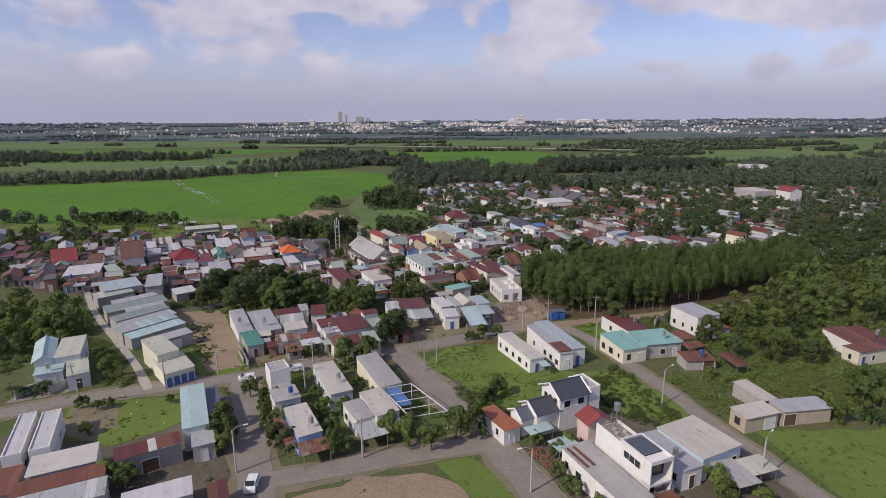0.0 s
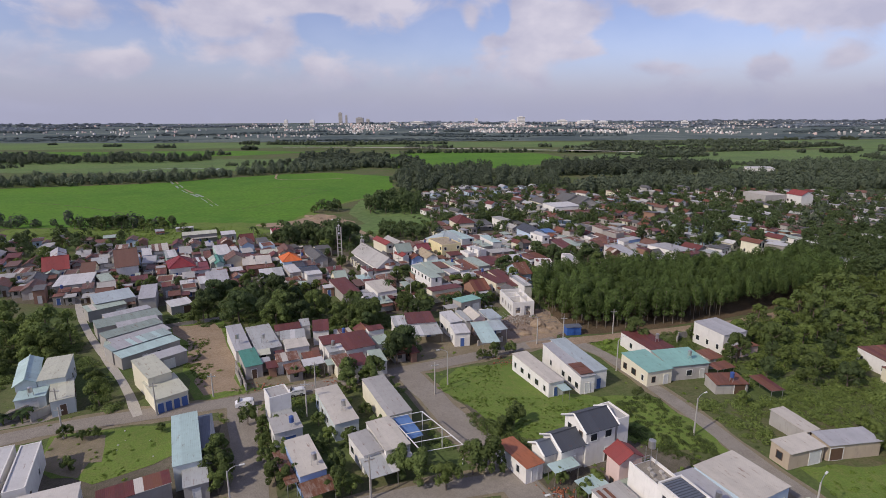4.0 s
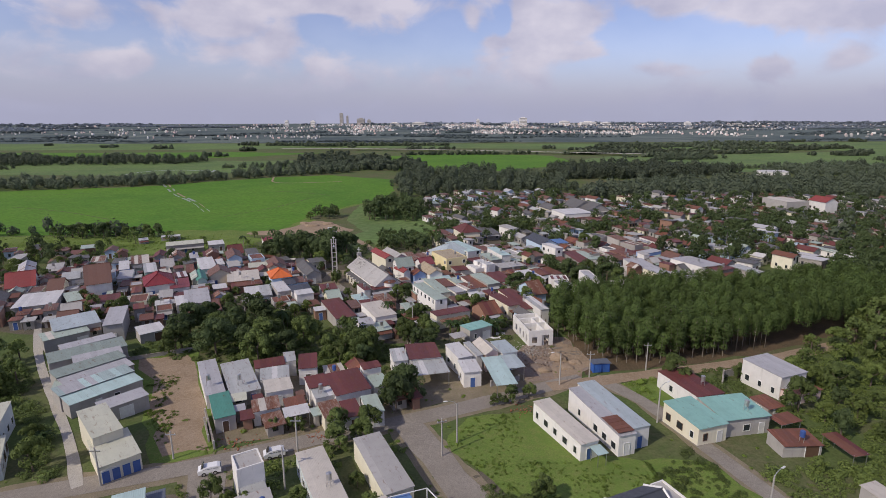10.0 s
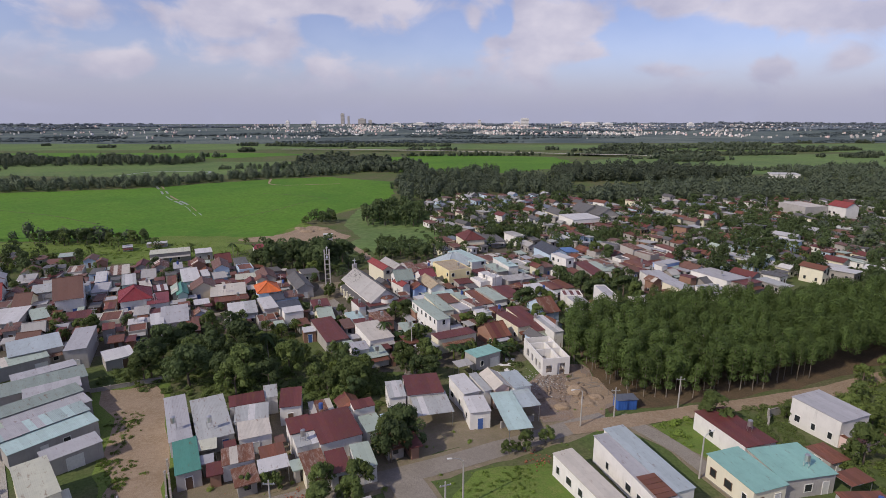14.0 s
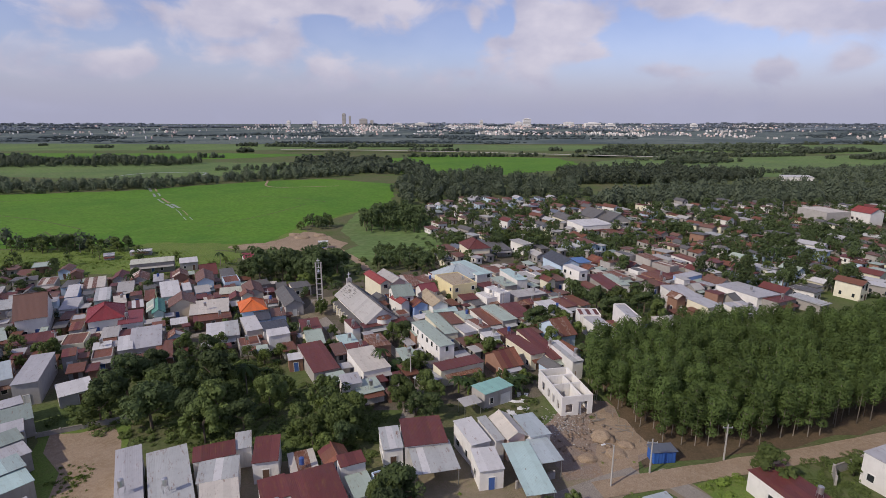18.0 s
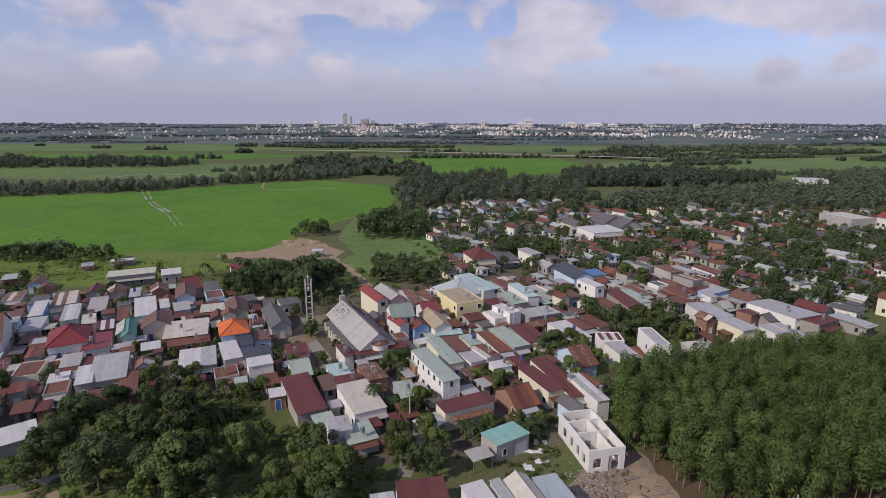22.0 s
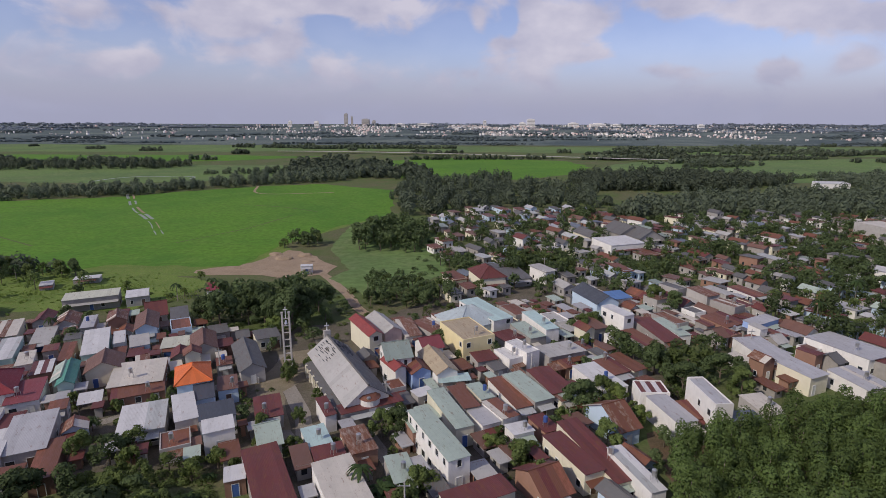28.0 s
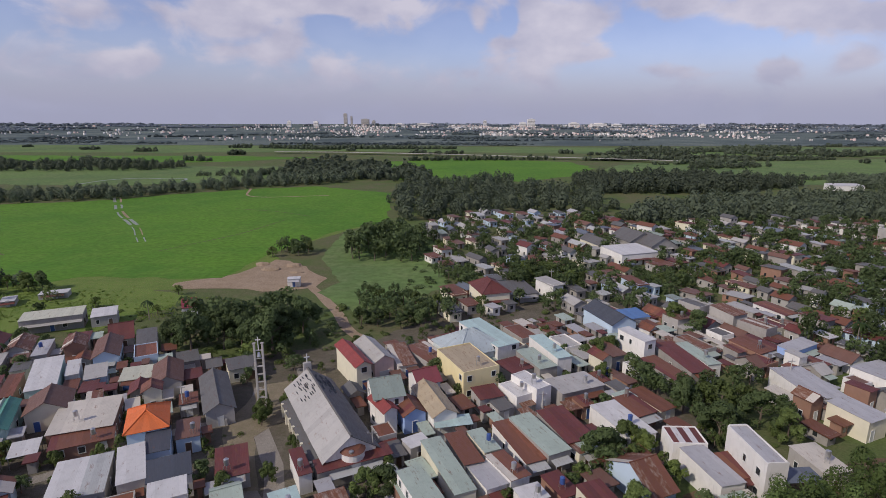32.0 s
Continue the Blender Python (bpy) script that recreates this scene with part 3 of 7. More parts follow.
def add_window(parent, p, out, w, h, paint="frame_white"):
    """A window on a wall: p its bottom middle, out the wall's outward normal."""
    m, p = wall_axes(out), Vector(p)
    frm = part("window", ring_bm(w, h, 0.10, -0.05, 0.08, m, p), paint, parent)
    bm = box_bm((-w / 2, w / 2, -0.04, 0.03, 0, h))
    for v in bm.verts:
        v.co = m @ v.co + p
    part("pane", bm, "glass", frm, "dark glass pane")


def add_door(parent, p, out, w, h, paint):
    m, p = wall_axes(out), Vector(p)
    bm = box_bm((-w / 2, w / 2, -0.05, 0.05, 0, h))
    for v in bm.verts:
        v.co = m @ v.co + p
    leaf = part("door", bm, paint, parent)
    part("door_frame", ring_bm(w, h, 0.10, -0.05, 0.09, m, p), "frame_white", leaf)


ROOFWORD = {"white": "white metal", "pale": "pale grey metal", "paleblue": "pale blue metal", "lav": "lavender-grey metal", "aqua": "aqua metal", "teal": "sea-green metal",
            "mint": "mint green metal", "mintlav": "green and grey striped metal", "cream": "cream metal", "beige": "beige metal", "tan": "grey-tan metal", "tanroof": "ochre tile",
            "greyroof": "grey metal", "slate": "blue-black metal", "dark": "dark slate", "darkgrey": "dark grey fibre-cement", "green": "dark green metal", "greensl": "grey-green metal",
            "red": "dark red metal", "redbright": "bright red metal", "redpink": "pinkish red metal", "rust": "rusty corrugated", "rustbright": "orange rusted corrugated",
            "rustpale": "patchy rusted corrugated", "striperw": "red and white striped metal", "redstrip": "red-edged metal", "bluesheet": "blue metal", "bluetarp": "blue",
            "brown": "brown tile", "redtile": "red tile", "terracotta": "terracotta tile", "orange": "bright orange tile"}
WALLWORD = {"white": "white plastered", "cream": "cream plastered", "grey": "bare grey", "pale": "pale aqua", "concrete": "stained concrete", "blue": "blue painted",
            "paleblue": "pale blue", "pink": "pink painted", "yellow": "yellow painted", "brick": "brick-walled", "mint": "mint painted", "tan": "tan rendered"}


def house(x, y, w, l, a, h, style, roof, wall, note="", windows=None, category="house", name="house", over=0.22, slope=None, fine=True, porch=None, trim=False):
    """A house on a w by l footprint, h to the eaves, turned by a degrees, its front edge towards local -y."""
    rnd = random.Random(round(x * 31 + y * 17 + w * 7))
    wide = 1.15 if fine else 60.0
    z = ground_z(y)
    storeys = "two-storey " if h > 5.9 and wall != "-" else "single-storey " if wall != "-" else ""
    if wall == "-":
        label = "open lean-to canopy with %s roof on thin posts" % ROOFWORD[roof]
        root = thing("canopy", pose(x, y, z, 0, 0, a), note or label, "canopy")
    else:
        label = "%s%s house with %s roof" % (storeys, WALLWORD[wall], ROOFWORD[roof])
        root = thing(name, pose(x, y, z, 0, 0, a), note or label, category)
    hw, hl = w / 2, l / 2
    root["half"] = (hw, hl)
    iw, il = hw - 0.1, hl - 0.1
    if wall == "-":
        bm = bmesh.new()
        for sx in (-1, 1):
            for sy in (-1, 1):
                p = bmesh.new()
                add_cyl(p, sx * (iw - 0.15), sy * (il - 0.15), -0.5, h - 0.1, 0.06, seg=6)
                part("post", p, "steel", root)
        bm.free()
        drop = (0.05 if slope is None else slope) * l
        a0, b0, c0, d0 = (-hw, -hl, h - drop / 2), (hw, -hl, h - drop / 2), (hw, hl, h + drop / 2), (-hw, hl, h + drop / 2)
        r = part("roof", slab_bm(a0, b0, c0, d0, 0.06), "steel", root)
        sheet_roof(r, a0, b0, c0, d0, roof, rnd, wide)
        return root
    if style == "flat":
        par = 0.28
        bm = box_bm((-iw, iw, -il, il, -1.2, h - 0.12))
        for q in ((-iw, -iw + 0.18, -il, il), (iw - 0.18, iw, -il, il), (-iw + 0.18, iw - 0.18, -il, -il + 0.18), (-iw + 0.18, iw - 0.18, il - 0.18, il)):
            add_box(bm, *q, h - 0.12, h + par * rnd.uniform(0.4, 1.0))
        part("wall", bm, "wall_" + wall, root)
        e = 0.2
        a0, b0, c0, d0 = (-iw + e, -il + e, h - 0.04), (iw - e, -il + e, h - 0.04), (iw - e, il - e, h + 0.02), (-iw + e, il - e, h + 0.02)
        r = part("roof", slab_bm(a0, b0, c0, d0, 0.07), "roof_" + STRIPES.get(roof, (roof,))[0], root)
        sheet_roof(r, a0, b0, c0, d0, roof, rnd, wide)
    elif style == "mono":
        drop = (rnd.choice((0.045, 0.06, -0.03)) if slope is None else slope) * l
        lo, hi = h - drop / 2, h + drop / 2
        bm = box_bm((-iw, iw, -il, il, -1.2, 0))
        for v in bm.verts:
            if v.co.z > -0.5:
                v.co.z = (lo if v.co.y < 0 else hi) - 0.1
        part("wall", bm, "wall_" + wall, root)
        o = over
        a0, b0, c0, d0 = (-hw, -hl - o, lo), (hw, -hl - o, lo), (hw, hl + o * 0.5, hi), (-hw, hl + o * 0.5, hi)
        r = part("roof", slab_bm(a0, b0, c0, d0, 0.07), "roof_" + STRIPES.get(roof, (roof,))[0], root)
        sheet_roof(r, a0, b0, c0, d0, roof, rnd, wide)
    elif style in ("gable", "gx"):
        turn = style == "gx"
        sw, sl = (hl, hw) if turn else (hw, hl)
        rise = sw * (0.55 if slope is None else slope)

        def tr(p):
            return (-p[1], p[0], p[2]) if turn else p
        bm = bmesh.new()
        cw, cl = sw - 0.1, sl - 0.1
        prof = [(-cw, -1.2), (cw, -1.2), (cw, h - 0.08), (0, h + rise - 0.12), (-cw, h - 0.08)]
        f0 = [bm.verts.new(tr((px, -cl, pz))) for px, pz in prof]
        f1 = [bm.verts.new(tr((px, cl, pz))) for px, pz in prof]
        bm.faces.new(f0)
        bm.faces.new(f1[::-1])
        for i in range(5):
            j = (i + 1) % 5
            bm.faces.new((f0[j], f0[i], f1[i], f1[j]))
        bmesh.ops.recalc_face_normals(bm, faces=bm.faces[:])
        part("wall", bm, "wall_" + wall, root)
        o = over + 0.1
        for s in (-1, 1):
            ea, eb = tr((s * (sw + o), -sl - o, h - rise * o / sw)), tr((s * (sw + o), sl + o, h - rise * o / sw))
            ra, rb = tr((0, -sl - o, h + rise)), tr((0, sl + o, h + rise))
            r = part("roof", slab_bm(ea, eb, rb, ra, 0.07), "roof_" + STRIPES.get(roof, (roof,))[0], root)
            sheet_roof(r, ea, eb, rb, ra, roof, rnd, wide=1.3 if fine else 60.0)
            if trim:
                for e0, r0 in ((ea, ra), (eb, rb)):
                    bm = bmesh.new()
                    add_bar(bm, Vector(e0) + Vector((0, 0, 0.06)), Vector(r0) + Vector((0, 0, 0.06)), 0.17, 4)
                    part("fascia", bm, "frame_white", root, "white gable trim")
        bm = bmesh.new()
        add_bar(bm, tr((0, -sl - o, h + rise + 0.06)), tr((0, sl + o, h + rise + 0.06)), 0.11)
        part("ridge_cap", bm, "roof_" + STRIPES.get(roof, (roof,))[0], root)
    elif style == "hip":
        part("wall", box_bm((-iw, iw, -il, il, -1.2, h - 0.1)), "wall_" + wall, root)
        rise = min(hw, hl) * (0.62 if slope is None else slope)
        o = over + 0.15
        rx, ry = max(hw - hl, 0.05), max(hl - hw, 0.05)
        e = [Vector((sx * (hw + o), sy * (hl + o), h - 0.1)) for sx, sy in ((-1, -1), (1, -1), (1, 1), (-1, 1))]
        tops = [Vector((sx * rx, sy * ry, h + rise)) for sx, sy in ((-1, -1), (1, -1), (1, 1), (-1, 1))]
        for i in range(4):
            j = (i + 1) % 4
            r = part("roof", slab_bm(e[i], e[j], tops[j], tops[i], 0.08), "roof_" + roof, root)
            sheet_roof(r, e[i], e[j], tops[j], tops[i], roof, rnd, wide=1.3 if fine else 60.0)
        for i in range(4):
            bm = bmesh.new()
            add_bar(bm, e[i] + Vector((0, 0, 0.06)), tops[i] + Vector((0, 0, 0.06)), 0.10)
            part("ridge_cap", bm, "roof_" + roof, root)
    if (fine and w > 3.0 and h < 5.9 and rnd.random() < 0.42) if porch is None else porch:
        deep, wide_a, tone = rnd.uniform(1.1, 2.0), iw * rnd.uniform(0.7, 1.0), rnd.choice(("pale", "rust", "red", "mint", "rustpale", "lav", "greyroof"))
        z1 = min(h - 0.35, 2.75)
        p4 = (-wide_a, -il - deep, z1 - 0.3), (wide_a, -il - deep, z1 - 0.3), (wide_a, -il - 0.02, z1), (-wide_a, -il - 0.02, z1)
        part("awning", slab_bm(*p4, 0.05), "roof_" + tone, root, "%s awning over the door" % ROOFWORD[tone])
    # openings on the faces that can be seen
    faces = [((0, -1, 0), iw, il)]
    if x > -25:
        faces.append(((-1, 0, 0), il, iw))
    elif x < -40:
        faces.append(((1, 0, 0), il, iw))
    levels = (1.0, 4.3) if h > 5.9 else (1.0,)
    if windows is None:
        windows = {"grey": 0.35, "concrete": 0.3, "brick": 0.4}.get(wall, 0.5)
    paint = rnd.choice(("frame_white", "wood_door", "wood_door", "blue_paint", "frame_white"))
    shut = rnd.choice(("frame_white", "wood_door", "frame_white"))
    for out, half, dist in faces:
        o = Vector(out)
        side = Vector((-o.y, o.x, 0))
        n = int(2 * half / (2.6 if fine else 4.5))
        for lv in levels:
            door_at = rnd.randrange(n) if n and out == (0, -1, 0) and lv == 1.0 else -1
            for i in range(n):
                s = (i + 0.5) / n * 2 * half - half
                if i == door_at:
                    wd = 2.2 if half > 2.2 and rnd.random() < 0.5 else 0.95
                    add_door(root, side * s + o * dist + Vector((0, 0, 0.02)), out, wd, 2.15 if h < 4 else 2.4, paint)
                elif rnd.random() < windows and lv + 1.4 < h:
                    add_window(root, side * s + o * dist + Vector((0, 0, lv)), out, rnd.choice((0.7, 0.95, 1.2)), 1.15, rnd.choice(("frame_white", shut)))
    return root


house(-66.3, 76.3, 2.6, 13.6, 27, 3.92, "flat", "white", "white")
house(-63.1, 77.5, 2.9, 12.5, 27, 3.92, "flat", "white", "white")
house(-55.6, 70.4, 8.6, 4.7, 26, 3.48, "mono", "beige", "white")
house(-53.2, 66.0, 11.0, 3.1, 26, 3.31, "mono", "rust", "grey")
house(-50.8, 62.5, 10.6, 3.9, 26, 3.31, "mono", "pale", "grey")
house(-60.4, 65.7, 2.9, 6.2, 25, 3.31, "mono", "rust", "grey")
house(-44.8, 73.3, 9.0, 3.0, 32, 3.65, "mono", "redstrip", "concrete")
house(-38.0, 76.7, 3.4, 4.7, 26, 3.13, "mono", "pale", "grey")
house(-42.6, 84.2, 4.0, 14.6, 26, 4.35, "mono", "aqua", "pale", slope=0.02, over=0.1, porch=False)
house(-41.1, 87.8, 2.6, 11.2, 26, 3.13, "mono", "slate", "grey")
house(-38.4, 63.3, 8.6, 3.8, 26, 3.04, "mono", "white", "grey")
house(-30.3, 63.4, 2.6, 5.2, 25, 3.04, "mono", "rust", "grey")
house(-84.4, 107.6, 3.5, 12.4, 32, 4.35, "gable", "aqua", "pale")
house(-79.2, 101.2, 4.9, 4.9, 27, 2.96, "mono", "aqua", "pale")
house(-80.0, 109.2, 4.7, 11.0, 26, 4.52, "mono", "cream", "pale", slope=0.02, over=0.1)
house(-74.1, 102.0, 3.9, 9.2, 34, 3.13, "mono", "cream", "pale", porch=False)
house(-60.2, 107.9, 4.4, 10.6, 44, 5.22, "mono", "cream", "cream", slope=0.02, over=0.1, porch=False)
shop = house(-55.2, 103.0, 5.8, 8.2, 42, 3.31, "mono", "cream", "cream", porch=False, windows=0.0)
for k in range(4):
    part("shutter", box_bm((-2.6 + k * 1.38, -1.6 + k * 1.38, -4.16, -4.06, 0.05, 2.0), bevel=0.02), "blue_paint", shop, "blue folding shutter")
house(-31.8, 96.3, 3.9, 4.2, 31, 5.39, "flat", "greyroof", "white")
house(-28.7, 89.8, 4.7, 5.3, 27, 3.31, "mono", "greyroof", "white")
house(-23.2, 80.4, 4.0, 9.6, 29, 3.73, "mono", "tan", "blue", slope=0.02, over=0.1, porch=False)
house(-21.4, 95.8, 4.3, 13.0, 27, 3.46, "mono", "tan", "pale", slope=0.02, over=0.1, porch=False)
house(-12.9, 98.8, 4.5, 14.4, 26, 3.55, "mono", "greyroof", "cream", slope=0.02, over=0.1, porch=False)
house(-14.6, 84.0, 3.3, 6.4, 31, 3.38, "mono", "greyroof", "white", slope=0.02, over=0.1, porch=False)
house(-11.3, 86.0, 4.2, 8.7, 28, 3.73, "mono", "tan", "white", slope=0.02, over=0.1, porch=False)
house(-11.9, 79.3, 4.6, 5.0, 26, 2.61, "mono", "pale", "-")
house(-8.2, 88.9, 2.6, 6.4, 27, 2.96, "mono", "bluesheet", "-")
house(9.2, 82.1, 3.3, 7.9, 28, 2.80, "mono", "terracotta", "white", porch=False)
house(23.6, 77.3, 4.1, 3.0, 21, 5.66, "gable", "redtile", "pink")
house(22.5, 66.9, 4.9, 13.6, 24, 3.48, "mono", "greyroof", "white", slope=0.02, over=0.1, porch=False)
house(18.5, 74.9, 4.1, 3.0, 28, 2.61, "mono", "aqua", "-")
house(33.4, 71.8, 3.9, 9.4, 22, 3.46, "mono", "lav", "white", slope=0.02, over=0.1, porch=False)
house(39.0, 74.6, 8.3, 8.8, 26, 3.90, "mono", "tan", "paleblue", slope=0.02, over=0.1, porch=False)
house(44.7, 69.1, 5.6, 3.6, 18, 2.61, "mono", "cream", "-")
house(41.2, 67.5, 4.0, 5.5, 18, 2.61, "mono", "greyroof", "-")
house(52.8, 83.6, 7.1, 3.5, 17, 3.04, "mono", "tan", "tan", porch=False)
house(61.8, 85.6, 9.5, 3.6, 8, 2.90, "mono", "lav", "tan", porch=False, windows=0.1)
house(57.0, 91.2, 3.2, 6.7, 18, 2.61, "mono", "tan", "grey")
house(93.7, 115.8, 10.0, 8.1, 8, 3.48, "mono", "rust", "white")
house(92.0, 109.2, 11.0, 3.9, 15, 3.31, "mono", "rust", "cream")
house(16.7, 110.6, 3.6, 14.0, 23, 3.48, "mono", "tan", "white", slope=0.02, over=0.1, porch=False, windows=1.0)
house(23.4, 112.9, 3.3, 16.0, 17, 4.18, "mono", "lav", "white", slope=0.02, over=0.1, porch=False)
house(25.9, 114.9, 3.8, 16.0, 19, 4.35, "mono", "paleblue", "white", slope=0.02, over=0.1, porch=False, windows=1.0)
house(39.8, 112.8, 6.1, 8.7, 18, 3.65, "mono", "teal", "cream", porch=False)
house(47.5, 114.7, 9.0, 7.2, 11, 3.65, "mono", "teal", "grey", porch=False)
house(44.3, 125.0, 6.1, 11.6, 15, 3.48, "mono", "red", "white")
house(63.0, 129.1, 7.1, 8.9, 21, 5.05, "mono", "lav", "white", slope=0.02, over=0.1, windows=1.0)
house(65.4, 124.0, 7.6, 3.0, 18, 2.35, "mono", "rust", "pink")
house(53.5, 106.8, 6.5, 4.4, 2, 2.35, "mono", "rust", "grey", porch=False)
house(55.0, 112.0, 4.7, 3.0, 18, 2.78, "mono", "rust", "-")
house(-1.9, 167.3, 10.3, 4.2, 26, 3.92, "mono", "red", "cream")
house(-8.3, 162.4, 5.0, 3.9, 38, 2.61, "mono", "pale", "-")
house(-13.4, 174.4, 3.9, 7.2, 19, 2.96, "mono", "mint", "grey")
house(89.6, 222.8, 9.7, 15.5, 21, 4.35, "mono", "lav", "white")
house(93.8, 216.1, 8.7, 8.8, 26, 3.92, "mono", "red", "concrete")
house(80.1, 206.3, 7.1, 8.8, 18, 3.65, "mono", "lav", "white")
house(-89.3, 162.1, 4.5, 16.0, 25, 4.79, "mono", "lav", "grey")
house(-78.3, 157.6, 6.0, 5.9, 40, 2.78, "mono", "white", "grey")
house(-63.2, 119.2, 8.0, 3.6, 48, 3.13, "mono", "lav", "grey")
house(-80.7, 129.0, 2.6, 10.1, 26, 2.96, "mono", "mint", "white")
house(-79.9, 138.9, 9.4, 4.3, 38, 3.48, "mono", "lav", "grey")
house(-83.9, 141.6, 15.0, 5.9, 40, 3.65, "mono", "greensl", "grey")
house(-86.8, 146.3, 11.1, 3.8, 44, 3.83, "mono", "lav", "grey")
house(-96.8, 153.0, 9.7, 5.3, 45, 3.48, "mono", "mint", "grey")
house(-98.1, 159.1, 10.2, 9.0, 40, 4.35, "mono", "paleblue", "grey")
house(-123.4, 181.1, 10.6, 15.7, 26, 3.48, "mono", "white", "grey")
house(-115.6, 197.6, 6.9, 16.0, 31, 5.66, "gx", "brown", "white")
house(-105.7, 183.7, 8.4, 8.1, 30, 2.78, "mono", "red", "pink")
house(-116.0, 184.8, 4.1, 9.1, 42, 3.04, "mono", "mint", "concrete")
house(-132.9, 209.5, 5.5, 9.2, 32, 3.13, "mono", "pale", "grey")
house(-152.3, 215.2, 4.7, 16.0, 34, 4.35, "gable", "lav", "pale")
house(-142.5, 199.9, 7.7, 12.7, 32, 3.48, "gx", "redtile", "white")
house(-121.2, 221.4, 3.4, 16.0, 30, 3.92, "mono", "white", "blue")
house(-110.7, 219.5, 4.3, 16.0, 30, 3.48, "mono", "pale", "mint")
house(-121.9, 233.3, 6.3, 12.0, 29, 3.31, "mono", "rustpale", "cream")
house(-102.7, 214.8, 3.4, 9.2, 32, 3.13, "mono", "tan", "white")
house(-96.9, 198.7, 8.2, 11.4, 30, 4.35, "hip", "redbright", "white")
house(-89.8, 198.0, 5.9, 9.6, 27, 3.48, "mono", "redpink", "white")
house(-95.0, 209.6, 4.1, 8.2, 30, 3.31, "mono", "striperw", "brick")
house(-87.5, 205.7, 3.4, 8.5, 28, 3.92, "gable", "mint", "concrete")
house(-80.2, 178.8, 3.2, 10.1, 29, 3.65, "mono", "white", "grey")
house(-77.2, 182.4, 6.9, 12.3, 26, 3.83, "mono", "lav", "grey")
house(-69.6, 175.9, 3.6, 12.3, 27, 3.13, "mono", "rust", "brick")
house(-86.1, 179.3, 3.9, 3.9, 27, 2.78, "mono", "white", "grey")
house(-81.6, 210.4, 7.0, 7.8, 27, 3.92, "gable", "brown", "cream")
house(-72.1, 206.6, 10.4, 10.4, 21, 3.65, "mono", "tan", "brick")
house(-68.8, 200.4, 9.7, 5.0, 26, 2.78, "mono", "rust", "brick")
house(-76.4, 197.0, 4.3, 4.8, 27, 2.61, "mono", "white", "-")
house(-58.4, 202.6, 6.3, 8.5, 25, 5.22, "hip", "orange", "paleblue")
house(-53.9, 197.1, 3.9, 6.9, 24, 4.35, "mono", "dark", "paleblue")
house(-48.3, 189.7, 6.3, 5.7, 26, 4.18, "mono", "dark", "white")
house(-54.6, 190.6, 4.0, 10.2, 29, 4.35, "mono", "white", "grey", slope=0.02, over=0.1)
house(-45.7, 184.1, 5.2, 4.5, 26, 4.52, "mono", "white", "white", slope=0.02, over=0.1)
house(-60.9, 188.0, 7.7, 9.6, 23, 3.65, "mono", "pale", "grey")
house(-52.0, 215.8, 5.2, 16.0, 27, 3.65, "gable", "darkgrey", "grey")
house(-86.6, 236.8, 5.2, 12.0, 26, 4.35, "gable", "brown", "paleblue")
house(-65.8, 223.9, 5.5, 10.6, 25, 3.92, "gable", "brown", "grey")
house(-73.7, 226.7, 7.2, 6.2, 20, 2.61, "mono", "cream", "grey")
house(-91.3, 222.6, 5.6, 15.2, 29, 4.35, "mono", "white", "mint")
house(-87.9, 226.3, 2.7, 7.3, 29, 3.92, "mono", "white", "white")
house(-102.7, 237.5, 3.2, 10.8, 27, 3.92, "mono", "lav", "grey")
house(-95.7, 218.6, 2.8, 10.2, 26, 3.31, "mono", "rust", "brick")
house(-85.7, 204.6, 2.8, 11.5, 28, 4.35, "gable", "green", "mint")
house(-117.2, 261.3, 15.1, 6.9, 25, 4.35, "mono", "cream", "concrete")
house(-105.5, 265.7, 6.6, 7.0, 27, 3.48, "mono", "white", "grey")
house(-138.1, 290.7, 8.5, 5.1, 23, 1.91, "mono", "white", "grey")
house(-147.2, 282.5, 4.1, 6.7, 31, 1.91, "mono", "white", "grey")
house(-85.6, 275.8, 4.5, 8.6, 25, 3.04, "mono", "redbright", "white")
house(-33.2, 171.7, 5.7, 14.7, 28, 3.48, "mono", "red", "grey")
house(-40.1, 193.2, 5.1, 7.6, 22, 3.13, "mono", "red", "grey")
house(-38.5, 172.6, 3.2, 3.8, 21, 2.96, "mono", "white", "brick")
house(-21.6, 169.5, 6.2, 11.8, 27, 3.92, "mono", "tan", "white", slope=0.02, over=0.1)
house(-28.6, 183.4, 4.2, 6.1, 28, 2.78, "mono", "aqua", "white")
house(-25.4, 178.2, 5.2, 4.0, 23, 3.13, "mono", "red", "concrete")
house(-21.2, 181.8, 4.5, 8.2, 25, 3.31, "mono", "rustpale", "brick")
house(-23.7, 159.2, 3.9, 4.3, 22, 3.92, "mono", "lav", "white")
house(-20.2, 158.4, 5.3, 5.4, 26, 2.78, "mono", "mint", "white")
house(-52.6, 230.5, 6.1, 5.7, 29, 3.48, "mono", "darkgrey", "cream")
house(7.5, 287.4, 9.3, 13.1, 17, 5.22, "hip", "red", "cream")
house(17.5, 293.6, 9.8, 13.6, 16, 3.48, "mono", "darkgrey", "grey")
house(72.3, 347.4, 18.4, 16.0, 18, 5.22, "mono", "white", "white", slope=0.02, over=0.1)
house(83.1, 376.1, 14.3, 16.0, 18, 3.92, "gable", "darkgrey", "concrete")
house(89.8, 365.7, 13.3, 13.7, 18, 3.92, "gable", "darkgrey", "grey")
house(63.6, 368.4, 7.8, 16.0, 18, 3.92, "gable", "darkgrey", "cream")
house(39.1, 261.5, 7.5, 14.4, 18, 4.79, "gable", "dark", "paleblue")
